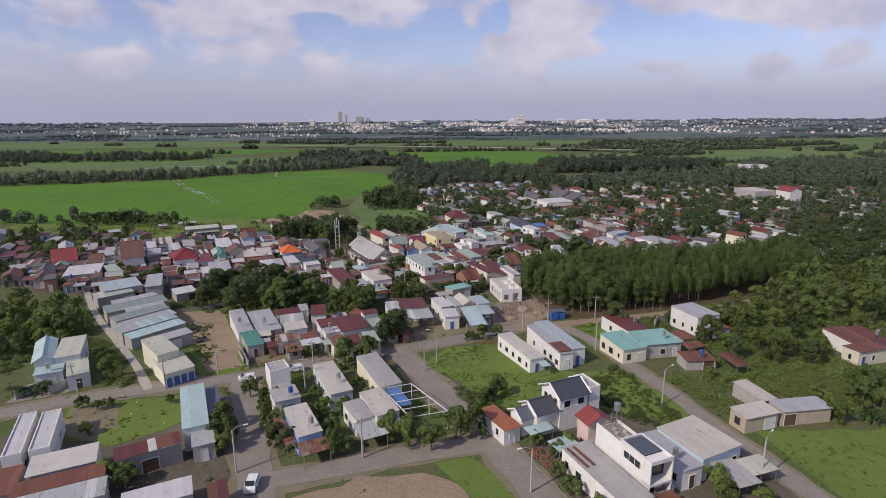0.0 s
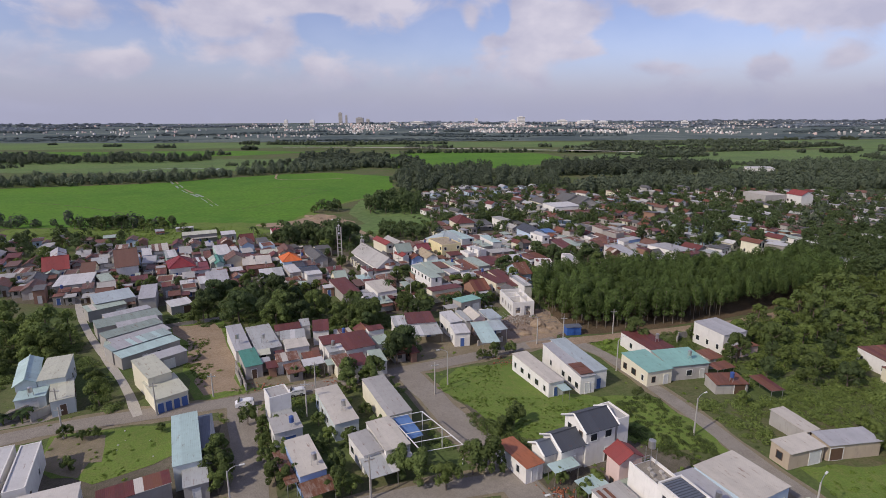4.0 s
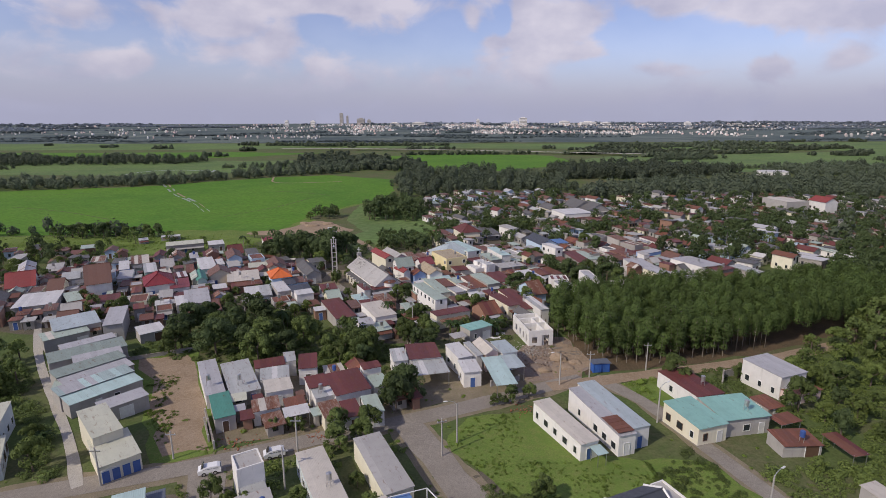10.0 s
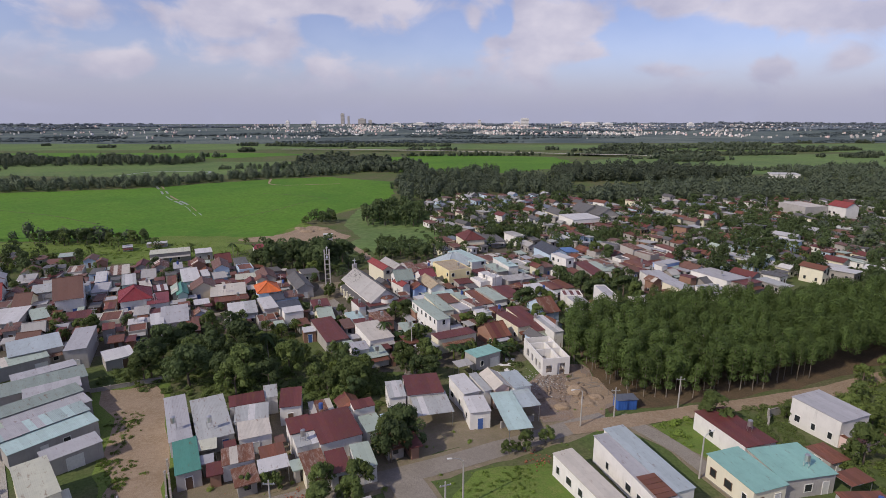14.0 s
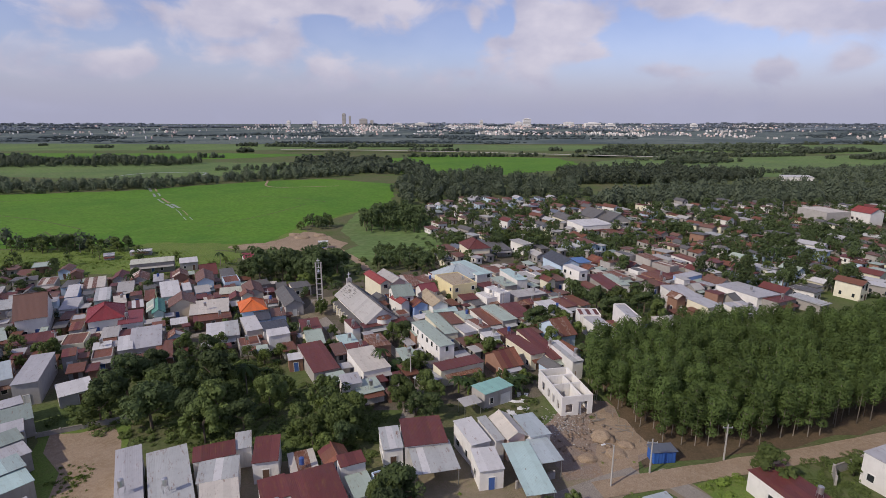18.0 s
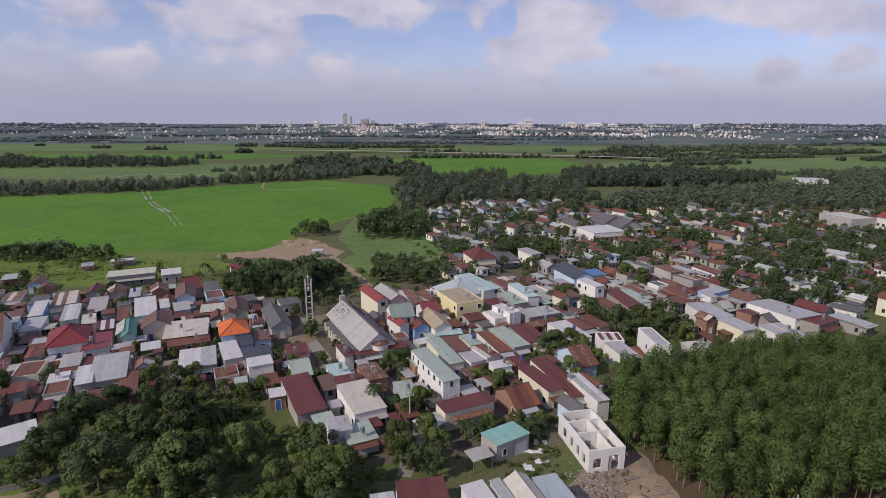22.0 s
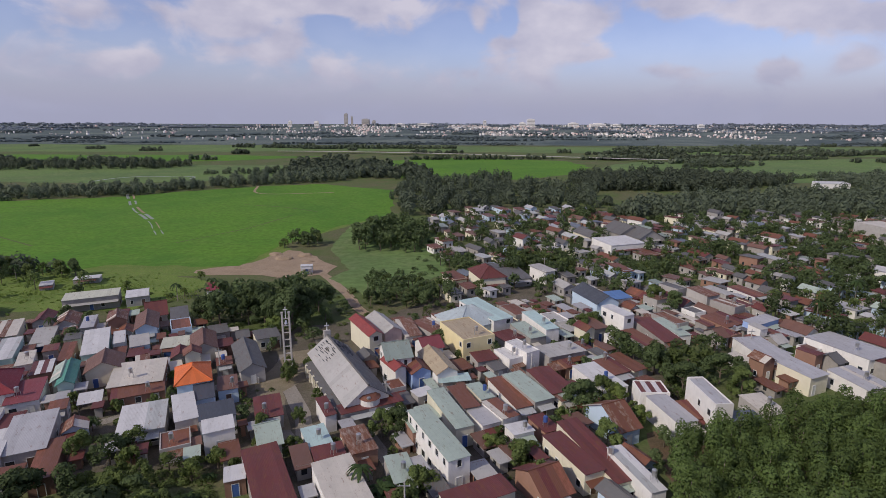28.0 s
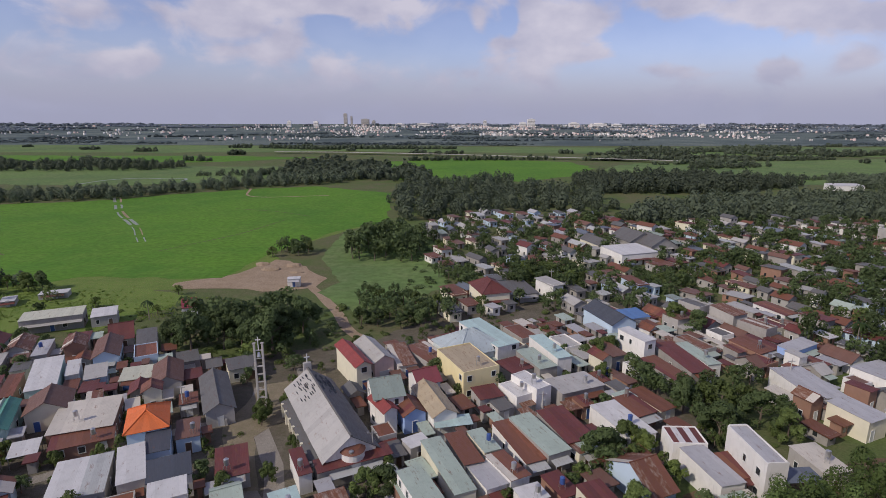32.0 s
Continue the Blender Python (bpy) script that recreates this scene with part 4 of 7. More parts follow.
house(46.7, 266.3, 8.7, 6.7, 18, 3.48, "mono", "bluesheet", "white")

house(-1.6, 227.2, 8.7, 13.2, 26, 6.30, "flat", "tanroof", "yellow")
house(2.1, 216.6, 5.3, 4.7, 21, 3.60, "mono", "red", "grey")
house(-0.6, 240.0, 13.6, 12.2, 30, 4.60, "hip", "paleblue", "pale")
house(4.1, 244.2, 6.4, 17.7, 30, 6.00, "mono", "aqua", "white", slope=0.02, over=0.1)
house(8.9, 230.0, 6.2, 6.9, 30, 3.50, "mono", "red", "grey")
house(14.2, 231.8, 4.7, 10.3, 24, 4.40, "mono", "mint", "concrete", slope=0.02, over=0.1)
house(18.0, 236.2, 3.9, 13.1, 21, 5.60, "mono", "aqua", "white", slope=0.02, over=0.1)
house(11.0, 218.4, 4.1, 7.9, 34, 5.20, "flat", "white", "white")
house(7.9, 217.1, 4.4, 6.6, 29, 3.90, "flat", "white", "white")
house(20.3, 220.7, 10.4, 6.9, 23, 3.80, "mono", "greyroof", "concrete")
house(9.8, 200.7, 4.6, 12.1, 26, 4.00, "mono", "mint", "concrete", slope=0.02, over=0.1)
house(15.1, 204.5, 5.7, 10.3, 22, 3.60, "mono", "red", "concrete")
house(17.2, 198.5, 4.9, 3.4, 26, 3.00, "mono", "mint", "cream")
house(6.1, 199.5, 3.8, 11.9, 23, 3.30, "mono", "rust", "white")
house(-3.2, 196.1, 3.5, 9.3, 20, 4.00, "mono", "rust", "concrete")
house(0.2, 198.2, 3.1, 6.8, 23, 4.10, "mono", "mint", "cream")
house(-5.9, 191.1, 3.6, 14.1, 23, 4.30, "mono", "mint", "cream", slope=0.02, over=0.1)
house(3.4, 191.0, 3.6, 7.2, 28, 4.20, "mono", "rustpale", "white")
house(0.2, 189.4, 3.7, 6.3, 26, 3.60, "mono", "lav", "white")
house(6.3, 185.2, 4.2, 3.4, 22, 3.60, "mono", "white", "white")
house(25.7, 206.1, 5.8, 11.5, 22, 3.80, "mono", "white", "white", slope=0.02, over=0.1)
house(29.4, 211.9, 6.3, 6.9, 27, 3.30, "mono", "rust", "brick")
house(29.1, 215.6, 4.2, 2.8, 28, 3.50, "mono", "mint", "white")
house(33.9, 199.0, 5.8, 5.4, -1, 4.60, "flat", "striperw", "white")
house(34.9, 191.4, 4.3, 9.6, 14, 4.30, "mono", "lav", "white", slope=0.02, over=0.1)
house(39.9, 193.4, 3.5, 6.1, 13, 3.00, "mono", "rust", "grey")
house(42.0, 192.4, 3.5, 10.5, 4, 7.20, "flat", "lav", "white")
house(53.3, 194.1, 5.1, 6.9, 12, 3.80, "mono", "tan", "grey")
house(68.2, 220.7, 7.3, 13.1, 6, 4.20, "mono", "lav", "white", slope=0.02, over=0.1)
house(69.8, 208.8, 5.8, 7.6, 24, 4.60, "mono", "lav", "cream")
house(79.0, 241.3, 10.6, 3.9, 30, 4.20, "mono", "lav", "blue")
house(48.5, 235.3, 5.5, 15.0, 13, 3.50, "mono", "red", "concrete")
house(52.9, 237.1, 3.7, 12.1, 14, 3.60, "mono", "mint", "white", slope=0.02, over=0.1)
house(42.9, 229.9, 4.6, 11.6, 23, 2.90, "mono", "rust", "concrete")
house(40.0, 241.6, 3.8, 8.8, 28, 6.60, "mono", "white", "white", slope=0.02, over=0.1)
house(70.1, 243.7, 8.7, 8.3, 28, 3.40, "mono", "rust", "brick")
house(-27.0, 229.8, 3.5, 13.5, 30, 6.00, "gable", "redtile", "cream")
house(-23.0, 234.4, 4.7, 12.9, 29, 5.00, "gable", "greyroof", "pink")
house(-16.7, 235.5, 4.6, 11.4, 19, 3.60, "mono", "rustpale", "white")
house(-10.9, 237.7, 6.1, 11.0, 34, 3.40, "mono", "rustpale", "grey")
house(-17.9, 213.0, 5.7, 7.9, 19, 6.20, "gx", "greensl", "white")
house(-17.8, 208.6, 2.7, 6.5, 33, 5.20, "gable", "redtile", "white")
house(-12.9, 209.6, 4.3, 5.8, 24, 4.00, "gable", "rust", "blue")
house(-10.7, 220.8, 4.9, 6.2, 25, 4.90, "gx", "redpink", "white")
house(-8.4, 211.5, 4.7, 11.9, 22, 4.50, "gable", "tanroof", "white")
house(-4.9, 206.1, 7.0, 3.4, 12, 3.00, "mono", "aqua", "-")
house(-11.1, 198.8, 4.0, 3.2, 33, 3.50, "mono", "white", "grey")
house(-29.0, 192.5, 2.2, 7.6, 27, 3.60, "mono", "red", "white")
house(-20.8, 193.7, 12.3, 3.2, 26, 3.60, "mono", "red", "concrete")
house(-13.9, 188.6, 1.7, 3.5, 31, 4.20, "gable", "cream", "white")
house(-11.4, 185.4, 3.6, 4.4, 25, 4.20, "mono", "mint", "brick")
house(13.7, 177.6, 3.7, 11.7, 23, 3.90, "mono", "red", "cream")
house(17.6, 178.7, 4.2, 16.5, 21, 3.90, "mono", "red", "cream")
house(22.0, 172.4, 2.7, 11.0, 18, 4.60, "mono", "pale", "white", slope=0.02, over=0.1, porch=False)

house(46.7, 189.2, 6.4, 3.2, 6, 4.0, "mono", "slate", "-", "dark slatted terrace canopy beside a tall white house")
house(36.0, 185.4, 5.4, 1.8, 18, 3.0, "mono", "mint", "-")

house(-7.9, 179.9, 3.9, 15.8, 27, 5.92, "mono", "mint", "white", slope=0.02, over=0.1, windows=1.0)

house(-50.3, 127.7, 3.6, 14.3, 29, 3.60, "mono", "lav", "white", porch=False)
house(-44.0, 117.2, 3.6, 10.0, 28, 3.00, "mono", "green", "grey", porch=False)
house(-44.7, 128.2, 5.7, 13.3, 29, 3.40, "mono", "pale", "grey", porch=False)
house(-42.2, 120.3, 3.1, 3.0, 22, 2.80, "mono", "cream", "-")
house(-40.4, 133.7, 6.2, 3.7, 22, 3.90, "mono", "red", "white", porch=False)
house(-38.1, 129.6, 5.7, 4.9, 17, 3.50, "mono", "pale", "white", porch=False)
house(-36.0, 124.6, 5.2, 5.8, 23, 3.30, "mono", "tan", "white", porch=False)
house(-32.4, 134.1, 3.9, 6.3, 13, 4.10, "mono", "red", "white", porch=False)
house(-37.1, 137.0, 2.5, 4.4, 19, 3.80, "mono", "pale", "white", porch=False)
house(-22.5, 124.7, 7.0, 8.7, 26, 3.90, "mono", "red", "white", porch=False)
house(-28.4, 124.6, 3.9, 4.6, 25, 4.00, "mono", "red", "white", porch=False)
house(-26.6, 121.4, 3.7, 4.3, 26, 3.50, "mono", "pale", "white", porch=False)
house(-23.9, 115.4, 3.5, 5.9, 25, 3.10, "mono", "rustpale", "cream", porch=False)
house(-20.3, 115.6, 3.1, 5.4, 23, 3.10, "mono", "red", "white", porch=False)
house(-16.6, 116.8, 3.1, 5.9, 21, 3.30, "mono", "mint", "white", porch=False)
house(-16.6, 126.4, 3.4, 5.3, 25, 3.30, "mono", "mint", "white", porch=False)
house(-18.7, 130.7, 3.9, 2.7, 24, 4.60, "mono", "red", "white", porch=False)
house(-36.1, 117.4, 4.8, 4.7, 23, 3.00, "mono", "rustpale", "white", porch=False)
house(-31.1, 118.4, 3.8, 3.2, 25, 2.90, "mono", "rust", "grey", porch=False)
house(-30.0, 115.4, 4.5, 3.3, 24, 2.70, "mono", "white", "-")
house(-8.4, 139.9, 7.0, 8.4, 11, 3.90, "mono", "red", "white", porch=False)
house(-13.5, 137.7, 3.3, 5.7, 14, 3.90, "mono", "pale", "white", porch=False)
house(-6.5, 133.3, 6.8, 7.2, 14, 3.20, "mono", "pale", "-")
house(-0.4, 139.0, 3.5, 6.8, 24, 4.40, "mono", "white", "white", porch=False)
house(2.8, 140.0, 1.7, 6.7, 23, 4.30, "mono", "pale", "white", porch=False)
house(5.7, 140.4, 3.1, 6.7, 20, 4.50, "gable", "tan", "pink", porch=False)
house(9.7, 141.0, 3.8, 6.9, 17, 4.40, "mono", "paleblue", "white", porch=False)
house(1.7, 132.2, 3.9, 5.2, 12, 3.70, "mono", "white", "white", porch=False)
house(7.6, 130.6, 4.4, 11.9, 11, 3.40, "mono", "aqua", "-")
house(10.8, 134.8, 3.7, 6.2, 15, 3.60, "mono", "paleblue", "-")
house(4.5, 157.4, 7.0, 4.4, 33, 3.40, "mono", "teal", "grey", porch=False)
house(-0.1, 152.6, 3.9, 3.0, 27, 2.60, "mono", "greyroof", "-")
house(-74.8, 130.4, 12.8, 4.3, 52, 3.40, "mono", "lav", "grey", porch=False)
house(-78.2, 133.2, 13.2, 4.2, 51, 3.95, "mono", "greensl", "grey", porch=False)
house(-69.3, 123.4, 13.0, 4.0, 52, 3.20, "mono", "aqua", "grey", porch=False)
house(-72.6, 126.0, 13.4, 4.1, 52, 3.75, "mono", "mintlav", "grey", porch=False)

# the dark-roofed villa: three stepped wings
house(20.8, 85.6, 5.8, 5.6, 24, 6.2, "gx", "dark", "white", "tall white wing of a villa with a dark gabled roof", windows=0.8, trim=True, porch=False)
house(16.2, 83.4, 4.4, 4.8, 26, 4.2, "gx", "dark", "white", "lower white wing of a villa with a dark gabled roof", windows=0.8, trim=True, porch=False)
house(24.9, 87.2, 2.4, 5.0, 24, 6.6, "flat", "greyroof", "white", "narrow white stair wing of a villa with a flat roof", windows=1.0)
house(13.2, 82.6, 2.6, 3.6, 26, 3.4, "gx", "slate", "white", "small white porch wing with a dark blue metal roof", trim=True, porch=False)
house(15.4, 79.2, 4.6, 2.2, 24, 2.5, "mono", "aqua", "-")


def railing(parent, a, b, z, high=0.95):
    """Posts with two rails from a to b."""
    a, b = Vector((*a, z)), Vector((*b, z))
    n = max(2, int((b - a).length / 1.1) + 1)
    for i in range(n):
        p = a.lerp(b, i / (n - 1))
        bm = bmesh.new()
        add_bar(bm, p, p + Vector((0, 0, high)), 0.03, 5)
        part("railing_post", bm, "steel", parent)
    for k in (0.5, 1.0):
        bm = bmesh.new()
        add_bar(bm, a + Vector((0, 0, high * k)), b + Vector((0, 0, high * k)), 0.03, 5)
        part("rail", bm, "steel", parent)


def modern_villa(x, y, a):
    """Long white house: raised front half with a dark roof deck, lower roof terrace behind."""
    root = thing("modern_villa", pose(x, y, ground_z(y), 0, 0, a), "modern white two-storey villa with a dark roof deck and railed terrace", "house")
    root["half"] = (2.1, 6.0)
    part("rear_wall", box_bm((-1.95, 1.95, 0.4, 5.8, -1, 5.6)), "wall_white", root)
    part("front_wall", box_bm((-1.95, 1.95, -4.3, 0.4, -1, 6.5)), "wall_white", root)
    part("balcony_slab", box_bm((-1.95, 1.95, -5.8, -4.3, 3.0, 3.3)), "wall_white", root)
    part("roof_overhang", box_bm((-1.95, 1.95, -5.8, -4.3, 6.3, 6.55)), "wall_white", root)
    for sx in (-1.95, 1.8):
        part("fin_wall", box_bm((sx, sx + 0.15, -5.8, -4.3, -1, 6.3)), "wall_white", root)
    part("balcony_glazing", box_bm((-1.75, 1.75, -4.36, -4.28, 3.4, 6.1)), "glass", root, "dark glass balcony front")
    part("ground_glazing", box_bm((-1.5, 0.4, -4.36, -4.28, 0.1, 2.7)), "glass", root, "dark glass entrance")
    part("strip_window", box_bm((-2.0, -1.92, -3.9, -0.6, 4.6, 5.6)), "glass", root, "dark strip window")
    for i in range(4):
        part("window_mullion", box_bm((-2.03, -1.93, -3.9 + i * 1.1, -3.82 + i * 1.1, 4.55, 5.65)), "frame_white", root)
    part("parapet", box_bm((-1.95, 1.95, -5.8, -5.6, 6.56, 6.85), (-1.95, -1.75, -5.6, 0.2, 6.56, 6.85), (1.75, 1.95, -5.6, 0.2, 6.56, 6.85), (-1.95, 1.95, 0.2, 0.4, 6.56, 6.85)), "wall_white", root)
    deck = part("roof_deck", box_bm((-1.7, 1.7, -3.9, 0.15, 6.5, 6.62)), "roof_dark", root, "dark slatted roof deck")
    for i in range(9):
        part("deck_slat", box_bm((-1.68, 1.68, -3.8 + i * 0.44, -3.5 + i * 0.44, 6.62, 6.68)), "roof_slate", deck)
    part("terrace_floor", box_bm((-1.75, 1.75, 0.6, 5.6, 5.6, 5.66)), "pavement", root)
    part("terrace_wall", box_bm((-1.95, -1.75, 0.4, 5.8, 5.6, 6.3), (1.75, 1.95, 0.4, 5.8, 5.6, 6.1)), "wall_white", root)
    railing(root, (-1.7, 5.6), (1.7, 5.6), 5.6)
    for i in range(5):
        part("crate", box_bm((-1.2 + i * 0.5, -0.8 + i * 0.5, 1.4 + (i % 3) * 1.1, 2.0 + (i % 3) * 1.1, 5.66, 6.0 + 0.12 * (i % 2))), "pole_concrete", root)
    for sx in (0.5, 1.5):
        for sy in (4.4, 5.4):
            bm = bmesh.new()
            add_bar(bm, (sx, sy, 5.6), (sx, sy, 8.3), 0.04, 5)
            part("tank_leg", bm, "steel", root)
    bm = bmesh.new()
    add_cyl(bm, 1.0, 4.9, 8.3, 9.4, 0.5, seg=16)
    add_cyl(bm, 1.0, 4.9, 9.4, 9.6, 0.5, 0.2, seg=16)
    part("water_tank", bm, "steel", root, "shiny steel tank on a high stand")


modern_villa(27.2, 69.8, 22)
# right-hand edge of the village
house(213, 372, 16, 20, 12, 8.0, "flat", "tan", "grey", "large plain grey two-storey block", windows=0.2)
house(229, 360, 9, 12, 12, 9.0, "gable", "redtile", "white", "tall white town house with a pointed roof")
house(330, 585, 26, 12, -8, 5.0, "mono", "white", "white", "long white farm shed by the paddies", fine=False)
house(-61.5, 305.5, 4.6, 3.2, 10, 3.2, "mono", "white", "white", "small white pump house on the earth works")


# canopies beside the near houses
house(-20.0, 74.7, 4.6, 3.4, 29, 2.5, "mono", "rustpale", "-", "patched slatted canopy before a blue house")
house(-25.9, 79.2, 1.8, 9.0, 29, 2.5, "mono", "rustpale", "-", "rusty strip roof along a blue house", slope=0.0)
house(-8.6, 81.4, 3.0, 3.0, 27, 2.7, "mono", "white", "-")
house(29.6, 62.0, 3.6, 3.0, 22, 2.5, "mono", "rust", "-")
house(55.6, 118.4, 3.8, 4.2, 18, 2.6, "mono", "rust", "grey", porch=False)
house(60.0, 104.5, 3.0, 6.0, 12, 2.5, "mono", "rust", "-")
house(20.6, 103.2, 2.0, 2.4, 20, 2.4, "mono", "aqua", "-")


def roof_patch(x, y, a, z, rect, material, label):
    """A few odd sheets lying on a roof: rect in the roof's own axes."""
    m = pose(x, y, z, 0, 0, a)
    root = thing("roof_patch", m, label, "roof sheets")
    x0, x1, y0, y1 = rect
    n = max(1, round((y1 - y0) / 1.0))
    for i in range(n):
        ya, yb = y0 + (y1 - y0) * i / n, y0 + (y1 - y0) * (i + 0.94) / n
        part("sheet", box_bm((x0, x1, ya, yb, 0.0, 0.04 + 0.015 * (i % 2))), material, root)


roof_patch(23.4, 112.9, 17, ground_z(112.9) + 4.30, (-1.5, 1.5, -7.6, -2.6), "roof_rust", "rusted sheets lying on a pale metal roof")
for sx in (-2.0, -0.9):
    roof_patch(22.5, 66.9, 24, 3.60, (sx, sx + 0.5, 1.4, 6.4), "roof_rust", "narrow rusted strip on a grey metal roof")


def church():
    w, l, a, h, rise = 8.9, 26.2, 28.5, 4.6, 3.3
    x, y = -27.4, 205.4
    root = thing("church", pose(x, y, ground_z(y) - 0.2, 0, 0, a), "long white village church with a grey gabled roof", "church")
    hw, hl = w / 2, l / 2
    prof = [(-hw + 0.3, -1.0), (hw - 0.3, -1.0), (hw - 0.3, h), (0, h + rise - 0.2), (-hw + 0.3, h)]
    bm = bmesh.new()
    f0 = [bm.verts.new((px, -hl, pz)) for px, pz in prof]
    f1 = [bm.verts.new((px, hl, pz)) for px, pz in prof]
    bm.faces.new(f0)
    bm.faces.new(f1[::-1])
    for i in range(5):
        j = (i + 1) % 5
        bm.faces.new((f0[j], f0[i], f1[i], f1[j]))
    bmesh.ops.recalc_face_normals(bm, faces=bm.faces[:])
    part("wall", bm, "wall_white", root)
    rnd = random.Random(3)
    for s, m in ((-1, "greyroof"), (1, "darkgrey")):
        ea, eb, rb, ra = (s * (hw + 0.4), -hl - 0.5, h - 0.2), (s * (hw + 0.4), hl + 0.5, h - 0.2), (0, hl + 0.5, h + rise), (0, -hl - 0.5, h + rise)
        r = part("roof", slab_bm(ea, eb, rb, ra, 0.1), "roof_" + m, root)
        sheet_roof(r, ea, eb, rb, ra, m, rnd, wide=1.5)
        # dark slipped tiles near the front
        for i in range(34):
            k, q = rnd.uniform(0.66, 0.93), rnd.uniform(0.3, 0.9)
            p = Vector(ea).lerp(Vector(eb), k).lerp(Vector(ra).lerp(Vector(rb), k), q)
            t = box_bm((-0.22, 0.22, -0.5, 0.5, 0, 0.05))
            rot = Matrix.Rotation(-s * math.atan2(rise, hw), 4, "Y")
            for v in t.verts:
                v.co = rot @ v.co + p + Vector((0, 0, 0.10))
            part("roof_tile", t, "roof_dark", r)
    bm = bmesh.new()
    add_bar(bm, (0, -hl - 0.5, h + rise + 0.1), (0, hl + 0.5, h + rise + 0.1), 0.22)
    part("ridge_cap", bm, "roof_darkgrey", root)
    # side aisle roof and buttresses on the west side
    ra, rb, rc, rd = (-hw - 1.5, -hl + 2, 2.7), (-hw + 0.2, -hl + 2, 3.3), (-hw + 0.2, hl - 1, 3.3), (-hw - 1.5, hl - 1, 2.7)
    r = part("aisle_roof", slab_bm(ra, rb, rc, rd, 0.1), "roof_darkgrey", root)
    part("aisle_wall", box_bm((-hw - 1.2, -hw + 0.2, -hl + 2, hl - 1, -1.0, 2.65)), "wall_white", root)
    for i in range(8):
        yy = -hl + 3.2 + i * (l - 5.4) / 7
        part("buttress", box_bm((-hw - 1.6, -hw - 1.15, yy - 0.25, yy + 0.25, -1.0, 2.9)), "wall_cream", root)
        if i < 7:
            add_window(root, (-hw - 1.2, yy + 1.4, 0.9), (-1, 0, 0), 1.1, 1.2, "wood_door")
    # apse on the rear gable and a cross over the front
    bm = bmesh.new()
    add_cyl(bm, 0.2, -hl - 0.1, -1.0, 5.4, 1.9, seg=20)
    part("apse", bm, "wall_white", root)
    bm = bmesh.new()
    add_cyl(bm, 0.2, -hl - 0.1, 5.4, 5.9, 2.1, 1.3, seg=20)
    part("apse_roof", bm, "roof_rust", root)
    part("front_gable", box_bm((-0.8, 0.8, hl + 0.4, hl + 1.0, h, h + rise + 1.2), bevel=0.1), "wall_grey", root)
    part("cross", box_bm((-0.09, 0.09, hl + 0.6, hl + 0.8, h + rise + 1.2, h + rise + 3.0), (-0.55, 0.55, hl + 0.62, hl + 0.78, h + rise + 2.2, h + rise + 2.4)), "frame_white", root)
    root["half"] = (hw, hl)


church()


def bell_tower(x, y):
    root = thing("bell_tower", pose(x, y, ground_z(y), 0, 0, 12), "slender twin-post concrete bell tower with a cross on top", "bell tower")
    for sx in (-0.75, 0.75):
        part("post", box_bm((sx - 0.2, sx + 0.2, -0.2, 0.2, -0.5, 14.6), bevel=0.05), "pole_concrete", root)
        part("post_cap", box_bm((sx - 0.3, sx + 0.3, -0.3, 0.3, 14.6, 14.8), bevel=0.03), "pole_concrete", root)
    for i in range(8):
        z = 1.6 + i * 1.65
        part("tie_beam", box_bm((-0.56, 0.56, -0.1, 0.1, z, z + 0.2)), "pole_concrete", root)
    bm = bmesh.new()
    add_cyl(bm, 0, 0, 12.0, 12.8, 0.42, 0.2, 12)
    part("bell", bm, "steel", root)
    part("cross", box_bm((-0.08, 0.08, -0.06, 0.06, 13.3, 16.0)), "frame_white", root)
    part("cross_arm", box_bm((-0.5, 0.5, -0.055, 0.055, 15.3, 15.48)), "frame_white", root)


bell_tower(-42.2, 214.0)


def pierced_wall(bm, length, height, thick, holes):
    """A wall along x from 0 to length with rectangular holes (x0, x1, z0, z1), no two over one another."""
    x = 0.0
    for x0, x1, z0, z1 in sorted(holes):
        add_box(bm, x, x0, 0, thick, -0.5, height)
        add_box(bm, x0, x1, 0, thick, -0.5, z0)
        add_box(bm, x0, x1, 0, thick, z1, height)
        x = x1
    add_box(bm, x, length, 0, thick, -0.5, height)


